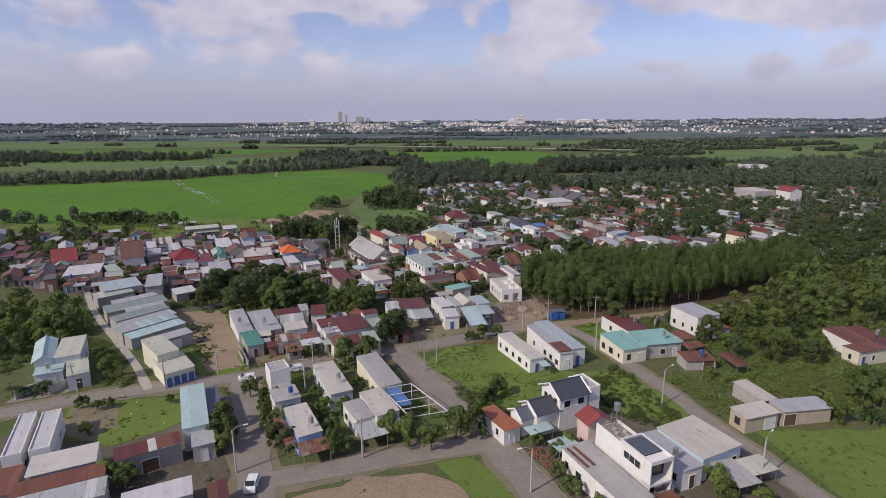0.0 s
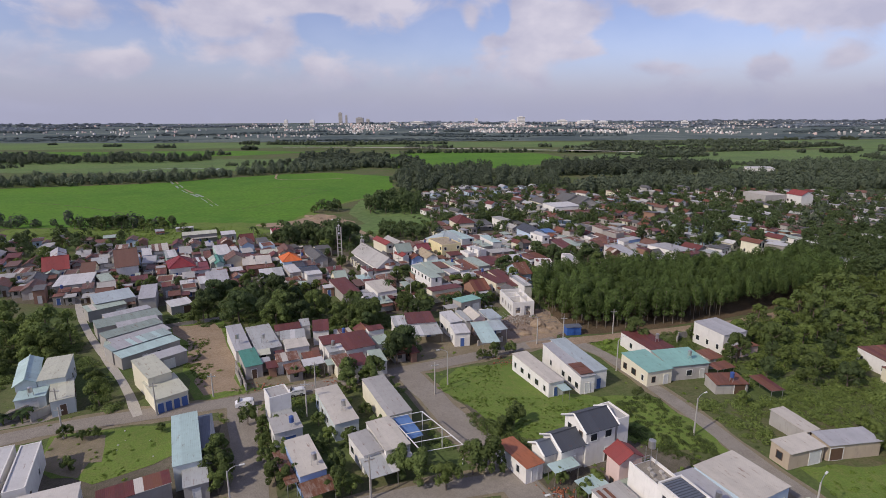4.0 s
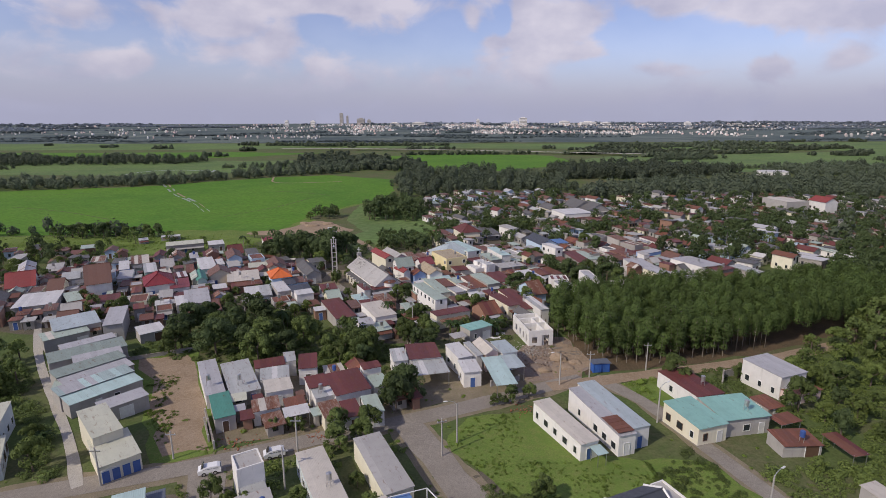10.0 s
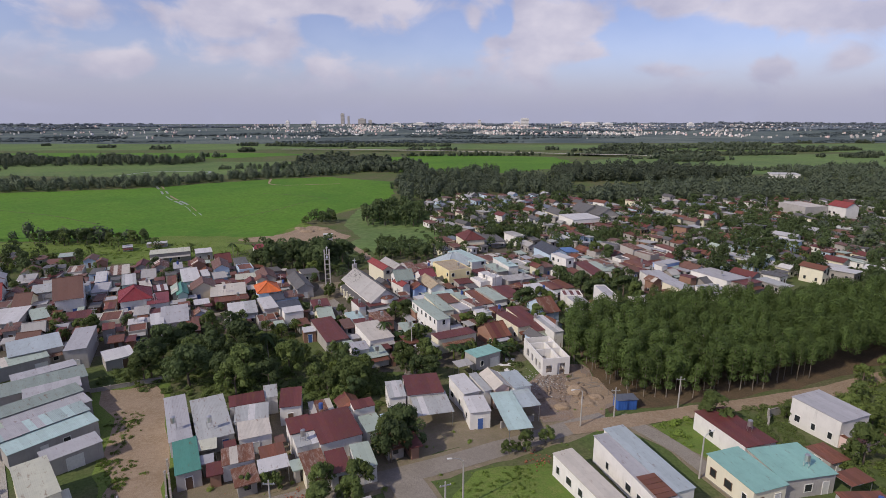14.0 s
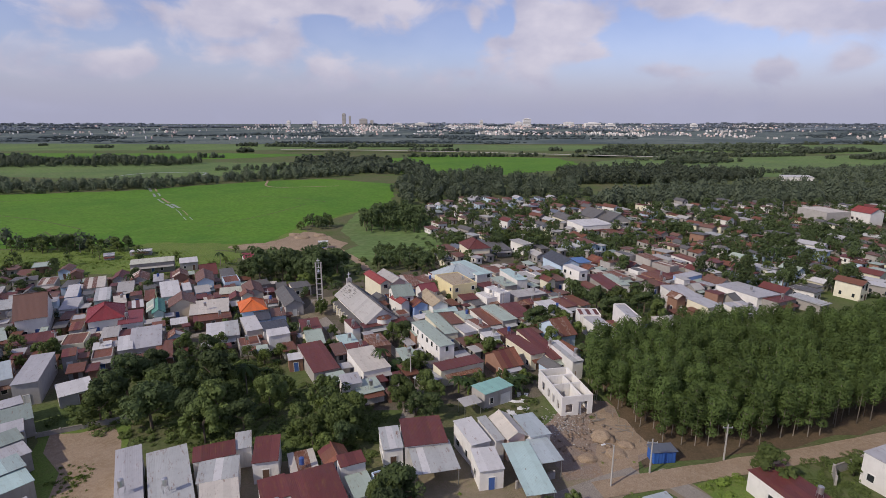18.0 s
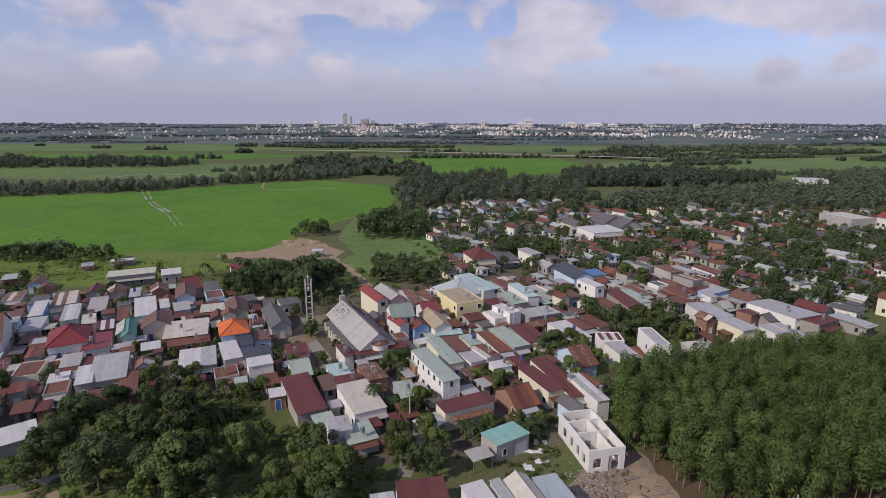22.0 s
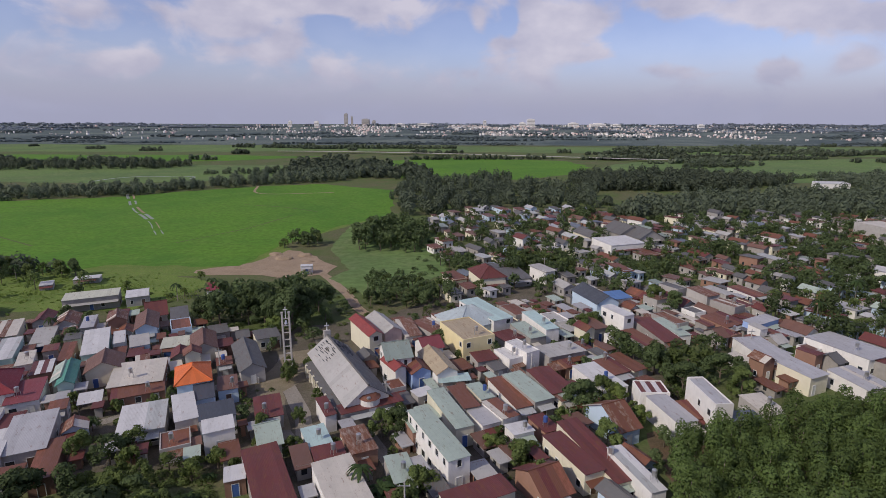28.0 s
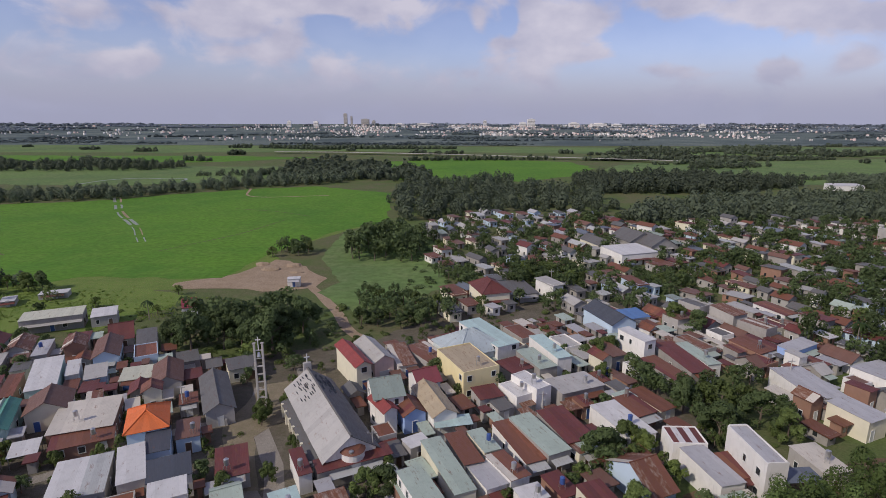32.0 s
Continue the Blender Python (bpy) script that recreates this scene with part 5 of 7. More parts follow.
def unfinished_house():
    x, y, a = 18.8, 157.6, 12
    root = thing("unfinished_house", pose(x, y, ground_z(y), 0, 0, a), "roofless white house shell under construction with empty window holes", "building shell")
    w, l, h = 6.2, 11.8, 4.2
    runs = ((-w / 2, -l / 2, 0, w, ((0.8, 2.2, 0.9, 2.6), (3.4, 5.2, 0.0, 2.9))), (-w / 2, l / 2 - 0.25, 0, w, ((2.4, 3.8, 1.0, 2.6),)),
            (-w / 2 + 0.25, -l / 2 + 0.25, 90, l - 0.5, ((1.0, 2.0, 0.9, 2.7), (3.2, 4.2, 0.9, 2.7), (5.6, 6.6, 0.9, 2.7), (8.2, 9.6, 0.9, 2.7))),
            (w / 2, -l / 2 + 0.25, 90, l - 0.5, ((1.6, 2.8, 0.9, 2.7), (5.0, 6.2, 0.9, 2.7), (8.4, 9.6, 0.9, 2.7))),
            (0.9, -l / 2 + 0.25, 90, 4.55, ((1.2, 2.2, 0.0, 2.6),)), (0.9, -0.75, 90, 3.35, ((1.0, 2.0, 0.0, 2.6),)), (-w / 2 + 0.25, -1.0, 0, w - 0.5, ((1.6, 2.6, 0.0, 2.6),)), (-w / 2 + 0.25, 2.6, 0, w - 0.5, ((3.2, 4.2, 0.0, 2.6),)))
    for wx, wy, turn, length, holes in runs:
        bm = bmesh.new()
        pierced_wall(bm, length, h, 0.25, holes)
        m = pose(wx, wy, 0, 0, 0, turn)
        for v in bm.verts:
            v.co = m @ v.co
        part("wall", bm, "wall_white", root)
    part("floor", box_bm((-w / 2, w / 2, -l / 2, l / 2, -0.5, 0.12)), "pavement", root)
    bm = bmesh.new()
    for i in range(4):
        add_bar(bm, (w / 2 + 0.5, -l / 2 + 1 + i * 2.6, 0), (w / 2 + 0.5, -l / 2 + 1 + i * 2.6, 4.6), 0.05)
    part("scaffold", bm, "wood_door", root)
    root["half"] = (w / 2, l / 2)


unfinished_house()


def steel_frame():
    root = thing("steel_carport_frame", pose(0, 0, 0), "white steel carport frame beside the street, half roofed in blue", "carport frame")
    tops = [Vector(p) for p in ((-6.0, 92.5, 3.6), (-2.6, 87.4, 3.6), (0.6, 82.8, 3.6))]
    backs = [Vector(p) for p in ((-11.2, 90.6, 3.6), (-8.2, 85.2, 3.6), (-5.6, 80.9, 3.6))]
    for p in tops + backs:
        bm = bmesh.new()
        add_bar(bm, p - Vector((0, 0, 4)), p, 0.09)
        part("post", bm, "frame_white", root)
    for run in (tops, backs):
        bm = bmesh.new()
        add_bar(bm, run[0], run[2], 0.09)
        part("beam", bm, "frame_white", root)
    for k in (0, 0.25, 0.5, 0.75, 1.0):
        bm = bmesh.new()
        add_bar(bm, tops[0].lerp(tops[2], k), backs[0].lerp(backs[2], k), 0.07)
        part("beam", bm, "frame_white", root)


steel_frame()


def tarp_tank(x, y):
    root = thing("blue_site_container", pose(x, y, ground_z(y), 0, 0, 6), "blue sheet-covered site container at the dirt road", "container")
    part("body", box_bm((-1.9, 1.9, -1.1, 1.1, 0, 2.1), bevel=0.08), "roof_bluetarp", root)
    part("roof", box_bm((-2.1, 2.1, -1.3, 1.3, 2.1, 2.2), bevel=0.03), "roof_slate", root)
    for i in range(7):
        part("rib", box_bm((-1.75 + i * 0.56, -1.65 + i * 0.56, -1.16, -1.1, 0.1, 2.0)), "roof_bluetarp", root)


tarp_tank(30.4, 137.6)


# ---- the crowded rest of the village: small houses in the gaps ----
ROT = radians(26)
TAKEN = []
for o in scene.objects:
    if "half" in o:
        p = o.matrix_world.translation
        u, v = p.x * math.cos(ROT) + p.y * math.sin(ROT), -p.x * math.sin(ROT) + p.y * math.cos(ROT)
        TAKEN.append((u, v, o["half"][0], o["half"][1]))


def near_line(x, y, lines, room):
    for pts in lines:
        for (ax, ay), (bx, by) in zip(pts, pts[1:]):
            dx, dy = bx - ax, by - ay
            t = max(0, min(1, ((x - ax) * dx + (y - ay) * dy) / (dx * dx + dy * dy)))
            if math.hypot(x - ax - t * dx, y - ay - t * dy) < room:
                return True
    return False


def in_poly(x, y, poly):
    hit = False
    for (ax, ay), (bx, by) in zip(poly, poly[1:] + poly[:1]):
        if (ay > y) != (by > y) and x < (bx - ax) * (y - ay) / (by - ay) + ax:
            hit = not hit
    return hit


VILLAGE_LANES = [[(-37, 190), (-44, 213), (-46, 225)], [(-12, 150), (-9, 168), (-22, 191), (-30, 206), (-40, 235)], [(-100, 170), (-84, 186), (-70, 192), (-56, 208), (-40, 212)],
                 [(24, 134), (26, 160), (28, 186)], [(-29, 254), (-39, 275)], [(-44, 226), (-33, 224)]]


FAR = {}


def far_face(mat, pts):
    vs, fs = FAR.setdefault(mat, ([], []))
    fs.append(tuple(range(len(vs), len(vs) + len(pts))))
    vs.extend(pts)


def far_house(x, y, w, l, a, h, style, roof, wall, rnd):
    """One of the many small far houses: walls, an overhanging roof with a thick edge, door and window recesses."""
    m = pose(x, y, ground_z(y), 0, 0, a)
    hw, hl = w / 2, l / 2

    def quad(mat, *pts):
        far_face(mat, [tuple(m @ Vector(p)) for p in pts])
    gable = style in ("gable", "gx")
    rise = hw * 0.5 if gable else rnd.choice((0.05, -0.04)) * l
    iw, il, wm, rm = hw - 0.25, hl - 0.25, "wall_" + wall, "roof_" + roof
    for sx, sy in ((0, -1), (0, 1), (-1, 0), (1, 0)):
        if sx == 0:
            c = [(-iw, sy * il, -1), (iw, sy * il, -1), (iw, sy * il, h)] + ([(0, sy * il, h + rise)] if gable else []) + [(-iw, sy * il, h)]
        else:
            c = [(sx * iw, -il, -1), (sx * iw, il, -1), (sx * iw, il, h), (sx * iw, -il, h)]
        quad(wm, *c)
    if gable:
        for s in (-1, 1):
            quad(rm, (s * (hw + 0.2), -hl - 0.2, h - 0.1), (s * (hw + 0.2), hl + 0.2, h - 0.1), (0, hl + 0.2, h + rise), (0, -hl - 0.2, h + rise))
            quad(rm, (s * (hw + 0.2), -hl - 0.2, h - 0.1), (s * (hw + 0.2), hl + 0.2, h - 0.1), (s * (hw + 0.2), hl + 0.2, h - 0.22), (s * (hw + 0.2), -hl - 0.2, h - 0.22))
    else:
        z0, z1 = h - rise / 2, h + rise / 2
        k = [(-hw - 0.2, -hl - 0.4, z0), (hw + 0.2, -hl - 0.4, z0), (hw + 0.2, hl + 0.2, z1), (-hw - 0.2, hl + 0.2, z1)]
        quad(rm, *[(px, py, pz + 0.05) for px, py, pz in k])
        for i in range(4):
            p, q = k[i], k[(i + 1) % 4]
            quad(rm, (p[0], p[1], p[2] + 0.05), (q[0], q[1], q[2] + 0.05), (q[0], q[1], q[2] - 0.14), (p[0], p[1], p[2] - 0.14))
    for i in range(int(w / 2.2)):
        xx = -iw + (i + 0.5) * 2 * iw / int(w / 2.2)
        door = rnd.random() < 0.4
        z0, z1 = (0.0, 2.2) if door else (1.0, 2.2)
        for zz in ((0, 3.3) if h > 5.5 else (0,)):
            quad("glass" if not door or zz else "wood_door", (xx - 0.45, -il - 0.03, z0 + zz), (xx + 0.45, -il - 0.03, z0 + zz), (xx + 0.45, -il - 0.03, z1 + zz), (xx - 0.45, -il - 0.03, z1 + zz))
    for i in range(int(l / 3.5)):
        yy = -il + (i + 0.5) * 2 * il / int(l / 3.5)
        quad("glass", (-iw - 0.03, yy - 0.4, 1.0), (-iw - 0.03, yy + 0.4, 1.0), (-iw - 0.03, yy + 0.4, 2.2), (-iw - 0.03, yy - 0.4, 2.2))


def infill(poly, tries, seed, roofs, walls, hmin, hmax, fine, keep_off=(), gap=0.5):
    rnd = random.Random(seed)
    us = [p[0] * math.cos(ROT) + p[1] * math.sin(ROT) for p in poly]
    vs = [-p[0] * math.sin(ROT) + p[1] * math.cos(ROT) for p in poly]
    made = 0
    for _ in range(tries):
        u, v = rnd.uniform(min(us), max(us)), rnd.uniform(min(vs), max(vs))
        x, y = u * math.cos(ROT) - v * math.sin(ROT), u * math.sin(ROT) + v * math.cos(ROT)
        if not in_poly(x, y, poly) or any(in_poly(x, y, k) for k in keep_off) or near_line(x, y, VILLAGE_LANES, 3.0):
            continue
        for w, l in ((rnd.uniform(4.0, 5.8), rnd.uniform(7, 11)), (rnd.uniform(3.6, 5), rnd.uniform(5, 8)), (rnd.uniform(2.8, 3.8), rnd.uniform(3.4, 5.5))):
            if all(abs(u - a) > w / 2 + c + gap or abs(v - b) > l / 2 + d + gap for a, b, c, d in TAKEN):
                TAKEN.append((u, v, w / 2, l / 2))
                roof = rnd.choice(roofs)
                style = rnd.choices(("mono", "flat", "gable", "gx"), (6, 2, 2, 1))[0]
                if fine:
                    house(x, y, w, l, 26 + rnd.uniform(-4, 4), rnd.uniform(hmin, hmax) * (1.0 if rnd.random() < 0.85 else 1.5), style, roof, rnd.choice(walls), windows=0.5)
                else:
                    far_house(x, y, w, l, 26 + rnd.uniform(-8, 8), rnd.uniform(hmin, hmax) * (1.0 if rnd.random() < 0.88 else 1.5), style, STRIPES.get(roof, (roof,))[0], rnd.choice(walls), rnd)
                made += 1
                break
    return made


GREENS = ([(-78, 146), (-62, 143), (-40, 138), (-18, 134), (-14, 150), (-30, 160), (-40, 172), (-66, 176), (-76, 166)], [(38, 200), (60, 202), (62, 230), (48, 246), (34, 226)],
          [(-46, 226), (-34, 232), (-30, 222), (-41, 205), (-35, 190), (-40, 189), (-48, 208)], [(-80, 244), (-50, 240), (-44, 256), (-52, 272), (-78, 262)], [(-51, 297), (-42, 311), (-18, 329), (-6, 308), (-20, 285), (-33, 260), (-44, 262)],
          [(-3, 147), (16, 147), (17, 168), (6, 170), (-3, 164)], [(28, 136), (28, 190), (52, 199), (97, 223), (150, 236), (150, 150)])
FAR_GREENS = GREENS + ([(16, 296), (40, 296), (48, 332), (20, 330)], [(60, 300), (84, 300), (86, 318), (62, 322)], [(100, 330), (128, 326), (124, 350), (104, 346)], [(30, 380), (52, 384), (48, 402), (28, 398)],
                       [(140, 300), (170, 296), (186, 330), (150, 338)], [(60, 420), (84, 410), (80, 436), (62, 440)], [(-12, 300), (6, 300), (8, 326), (-10, 330)])
# true rust and dark red roofs, their share raised in place of cloud shade
OLD_ROOFS = ("rust", "red", "rust", "rust", "red", "rust", "brown", "lav", "rustpale", "mint", "brown", "darkgrey", "greyroof", "rust", "greyroof", "darkgrey")
OLD_WALLS = ("white", "grey", "cream", "concrete", "brick", "paleblue", "grey", "concrete")
infill([(-24, 154), (18, 164), (30, 190), (48, 200), (40, 232), (20, 252), (-20, 248), (-30, 226), (-24, 196), (-34, 180)], 420, 1, OLD_ROOFS, OLD_WALLS, 2.7, 3.5, True, GREENS)
infill([(-134, 168), (-96, 160), (-60, 178), (-34, 178), (-46, 204), (-58, 236), (-92, 252), (-140, 236), (-160, 205)], 560, 2, OLD_ROOFS, OLD_WALLS, 2.7, 3.5, True, GREENS)
infill([(60, 204), (96, 224), (86, 246), (96, 282), (40, 272), (36, 246), (52, 240)], 300, 3, OLD_ROOFS, OLD_WALLS, 2.9, 3.7, True, GREENS)
infill([(-41, 112), (-44, 132), (-28, 138), (-12, 129), (-9, 122), (-34, 112)], 160, 6, ("rust", "red", "pale", "tan", "mint", "rustpale"), OLD_WALLS, 2.3, 2.9, True, ([(-21, 114), (-8, 121), (-10, 128), (-18, 127)],), 0.25)
# far walls and roofs weighted darker too, cloud shade put into the colour mix
infill([(-12, 270), (40, 272), (100, 284), (140, 292), (196, 282), (240, 300), (236, 372), (160, 410), (112, 398), (88, 452), (14, 462), (-20, 424), (-12, 330)], 1700, 4,
       ("rust", "rust", "red", "rust", "slate", "pale", "darkgrey", "greyroof", "darkgrey", "rustpale", "brown", "greensl", "brown", "lav", "darkgrey", "slate"), ("white", "grey", "cream", "grey", "paleblue", "concrete", "brick", "concrete", "concrete"), 2.6, 3.5, False, FAR_GREENS, 1.5)
infill([(90, 204), (150, 236), (175, 262), (150, 292), (98, 284), (86, 246)], 240, 11, ("rust", "red", "lav", "pale", "red", "darkgrey", "mint", "white"), OLD_WALLS, 2.8, 3.8, False, (), 1.8)
infill([(100, 284), (196, 262), (330, 260), (360, 380), (250, 430), (120, 430), (150, 340)], 1500, 8, ("rust", "red", "brown", "darkgrey", "lav", "darkgrey", "greyroof"), ("white", "cream", "concrete", "grey"), 3.0, 4.4, False, (), 1.8)
infill([(128, 196), (200, 185), (262, 250), (180, 268), (150, 240)], 200, 12, ("rust", "pale", "darkgrey", "lav", "white"), ("white", "cream", "white"), 3.0, 4.2, False, (), 3.0)
infill([(240, 250), (330, 260), (330, 350), (250, 330)], 60, 5, ("rust", "red", "pale", "tan", "lav", "white"), ("white", "cream", "grey"), 3.0, 4.0, False, (), 2.0)
infill([(-134, 168), (-128, 236), (-150, 262), (-215, 258), (-225, 180), (-180, 160)], 300, 9, OLD_ROOFS, OLD_WALLS, 2.7, 3.5, False, GREENS, 1.2)


def join_far(place, what_kind):
    for mat, (fvs, ffs) in FAR.items():
        what = mat.split("_")[-1]
        kind = "roofs" if mat.startswith("roof") else "walls" if mat.startswith("wall") else "openings"
        ob = mesh_part(place + "_" + kind, fvs, ffs, mat)
        tagged(ob, "%s, their %s %s" % (what_kind, what if kind != "openings" else "dark", kind if kind != "openings" else "doors and windows"), "houses", kind="stuff")
    FAR.clear()


join_far("far_houses", "crowded far village houses")


def lean_tos(poly, tries, seed, gap=0.05):
    """Low sheds and kitchen roofs that fill the slits between the houses."""
    rnd = random.Random(seed)
    us = [p[0] * math.cos(ROT) + p[1] * math.sin(ROT) for p in poly]
    vs = [-p[0] * math.sin(ROT) + p[1] * math.cos(ROT) for p in poly]
    for _ in range(tries):
        u, v = rnd.uniform(min(us), max(us)), rnd.uniform(min(vs), max(vs))
        x, y = u * math.cos(ROT) - v * math.sin(ROT), u * math.sin(ROT) + v * math.cos(ROT)
        if not in_poly(x, y, poly) or any(in_poly(x, y, k) for k in GREENS) or near_line(x, y, VILLAGE_LANES, 2.2):
            continue
        for w, l in ((rnd.uniform(2.6, 3.6), rnd.uniform(3.5, 6)), (rnd.uniform(1.6, 2.4), rnd.uniform(2.4, 4.2)), (rnd.uniform(1.2, 1.8), rnd.uniform(1.6, 3))):
            if all(abs(u - a) > w / 2 + c + gap or abs(v - b) > l / 2 + d + gap for a, b, c, d in TAKEN):
                TAKEN.append((u, v, w / 2, l / 2))
                far_house(x, y, w, l, 26 + rnd.uniform(-3, 3), rnd.uniform(2.1, 2.8), "mono",
                          rnd.choice(("rust", "red", "rust", "darkgrey", "red", "rustpale", "greyroof", "brown", "tan", "rust", "lav", "mint")), rnd.choice(("concrete", "brick", "grey", "concrete")), rnd)
                break


lean_tos([(-24, 154), (18, 164), (30, 190), (48, 200), (60, 204), (96, 224), (86, 246), (96, 282), (40, 272), (-20, 248), (-30, 226), (-24, 196), (-34, 180)], 1100, 21)
lean_tos([(-134, 168), (-96, 160), (-60, 178), (-34, 178), (-46, 204), (-58, 236), (-92, 252), (-140, 236), (-160, 205)], 1000, 22)
lean_tos([(-41, 112), (-44, 132), (-28, 138), (-12, 129), (-9, 122), (-34, 112)], 160, 23)
join_far("lean_to", "small lean-to sheds packed between village houses")



# ---- plants ----
def leaf_cloud(rnd, lobes, count, size, tri=False):
    """Verts and faces of leaf tufts spread over lobes (centre, radii)."""
    vs, fs = [], []
    weights = [r[0] * r[1] + r[2] * r[0] for _, r in lobes]
    for _ in range(count):
        c, r = rnd.choices(lobes, weights)[0]
        d = Vector((rnd.gauss(0, 1), rnd.gauss(0, 1), rnd.gauss(0.15, 1))).normalized()
        k = rnd.uniform(0.76, 1.05)
        p = Vector((c[0] + d.x * r[0] * k, c[1] + d.y * r[1] * k, c[2] + d.z * r[2] * k))
        n = (d + Vector((rnd.uniform(-0.4, 0.4), rnd.uniform(-0.4, 0.4), rnd.uniform(-0.2, 0.55)))).normalized()
        u = n.orthogonal().normalized()
        u.rotate(Matrix.Rotation(rnd.uniform(0, 6.28), 3, n))
        v = n.cross(u)
        s = size * rnd.uniform(0.6, 1.35)
        i = len(vs)
        if tri:
            vs += [p - u * s * 1.1 - v * s * 0.3, p + v * s * -0.6 + u * s * 0.9 + n * s * 0.15, p + u * s * rnd.uniform(-0.3, 0.5) + v * s]
            fs.append((i, i + 1, i + 2))
            continue
        vs += [p - u * s - v * s * 0.2, p + v * s * -0.75 + n * s * 0.2, p + u * s * rnd.uniform(0.7, 1.1), p + u * s * rnd.uniform(-0.3, 0.4) + v * s * 0.85]
        fs.append((i, i + 1, i + 2, i + 3))
    return vs, fs


def trunk_bm(rnd, height, r, limbs, reach, lean=0.0):
    bm = bmesh.new()
    top = Vector((rnd.uniform(-lean, lean), rnd.uniform(-lean, lean), height))
    add_bar_taper(bm, Vector((0, 0, -0.5)), top, r, r * 0.5)
    for i in range(limbs):
        k = rnd.uniform(0.5, 0.98)
        a = i * 6.283 / max(limbs, 1) + rnd.uniform(-0.4, 0.4)
        s = top * k
        add_bar_taper(bm, s, s + Vector((math.cos(a) * reach, math.sin(a) * reach, reach * rnd.uniform(0.5, 1.1))), r * 0.42, r * 0.12)
    return bm


def add_bar_taper(bm, a, b, r0, r1, seg=6):
    d = b - a
    res = bmesh.ops.create_cone(bm, cap_ends=True, segments=seg, radius1=r0, radius2=r1, depth=d.length)
    m = Matrix.Translation((a + b) / 2) @ d.to_track_quat("Z", "Y").to_matrix().to_4x4()
    for v in res["verts"]:
        v.co = m @ v.co


LIGHT, SPARSE = {}, {}


def broad_tree(seed, height, spread, leaf, count, label, core="leaf_dark"):
    rnd = random.Random(seed)
    root = thing("tree", pose(0, 0, -300), label, "tree", "village trees")
    part("trunk", trunk_bm(rnd, height * 0.5, height * 0.028, 5, spread * 0.5, 0.4), "bark", root)
    lobes = []
    for i in range(20):
        a, k = rnd.uniform(0, 6.28), 0.80 * math.sqrt(rnd.random())
        dome = 0.88 * (1 - 0.50 * k * k) - (rnd.uniform(0.18, 0.45) if i % 3 == 0 else rnd.uniform(0.0, 0.12))
        lobes.append(((math.cos(a) * spread * k, math.sin(a) * spread * k, height * max(dome, 0.24)),
                      (spread * rnd.uniform(0.20, 0.36), spread * rnd.uniform(0.20, 0.36), height * rnd.uniform(0.09, 0.16))))
    vs, fs = leaf_cloud(rnd, lobes, int(count * 1.5), 0.037 * spread + 0.07, True)
    inner = [(c, tuple(q * 0.74 for q in r)) for c, r in lobes]
    vi, fi = leaf_cloud(rnd, inner, count // 6, 0.13 * spread + 0.1, True)
    fs += [tuple(i + len(vs) for i in f) for f in fi]
    mesh_part("crown", vs + vi, fs, leaf, root)
    LIGHT[root.name] = leaf_cloud(rnd, lobes, int(count * 0.58), 0.062 * spread + 0.10, True)
    SPARSE[root.name] = leaf_cloud(rnd, lobes, 230, 0.095 * spread + 0.14, True)
    return root


def slim_tree(seed, height, label):
    rnd = random.Random(seed)
    root = thing("plantation_tree", pose(0, 0, -300), label, "tree", "plantation trees")
    part("trunk", trunk_bm(rnd, height * 0.86, 0.09, 4, 0.7, 0.25), "bark_pale", root)
    lobes = [((rnd.uniform(-0.4, 0.4), rnd.uniform(-0.4, 0.4), height * k), (1.5 * s, 1.5 * s, height * 0.135 * s)) for k, s in ((0.30, 0.65), (0.50, 0.88), (0.69, 1.0), (0.84, 0.92))]
    vs, fs = leaf_cloud(rnd, lobes, 1250, 0.165, True)
    mesh_part("crown", vs, fs, "leaf_acacia", root)
    return root


def palm(seed, height, label, name="palm_tree"):
    rnd = random.Random(seed)
    root = thing(name, pose(0, 0, -300), label, "palm" if name == "palm_tree" else "banana plant", "palms and bananas")
    banana = name != "palm_tree"
    stems = 4 if banana else 1
    for s in range(stems):
        ox, oy = (rnd.uniform(-1, 1), rnd.uniform(-1, 1)) if banana else (0, 0)
        hh = height * (rnd.uniform(0.6, 1.0) if banana else 1)
        bm = bmesh.new()
        add_bar_taper(bm, Vector((ox, oy, -0.4)), Vector((ox, oy, hh)), 0.16, 0.10)
        part("trunk", bm, "bark_pale" if not banana else "leaf_low", root)
        for f in range(14 if not banana else 7):
            a = f * 6.283 / (14 if not banana else 7) + rnd.uniform(-0.2, 0.2)
            ln, up = (2.6, rnd.uniform(0.1, 0.9)) if not banana else (1.8, rnd.uniform(0.7, 1.2))
            wid = 0.32 if not banana else 0.34
            vs, fs = [], []
            for i in range(6):
                k = i / 5
                r = ln * k
                zz = hh + ln * (up * k - 1.15 * k * k)
                px, py = ox + math.cos(a) * r, oy + math.sin(a) * r
                ww = wid * math.sin(math.pi * (0.12 + 0.85 * k))
                sx, sy = -math.sin(a) * ww, math.cos(a) * ww
                vs += [(px - sx, py - sy, zz - 0.18 * ww), (px, py, zz), (px + sx, py + sy, zz - 0.18 * ww)]
            for i in range(5):
                j = 3 * i
                fs += [(j, j + 1, j + 4, j + 3), (j + 1, j + 2, j + 5, j + 4)]
            mesh_part("frond", vs, fs, "leaf_palm", root)
    return root


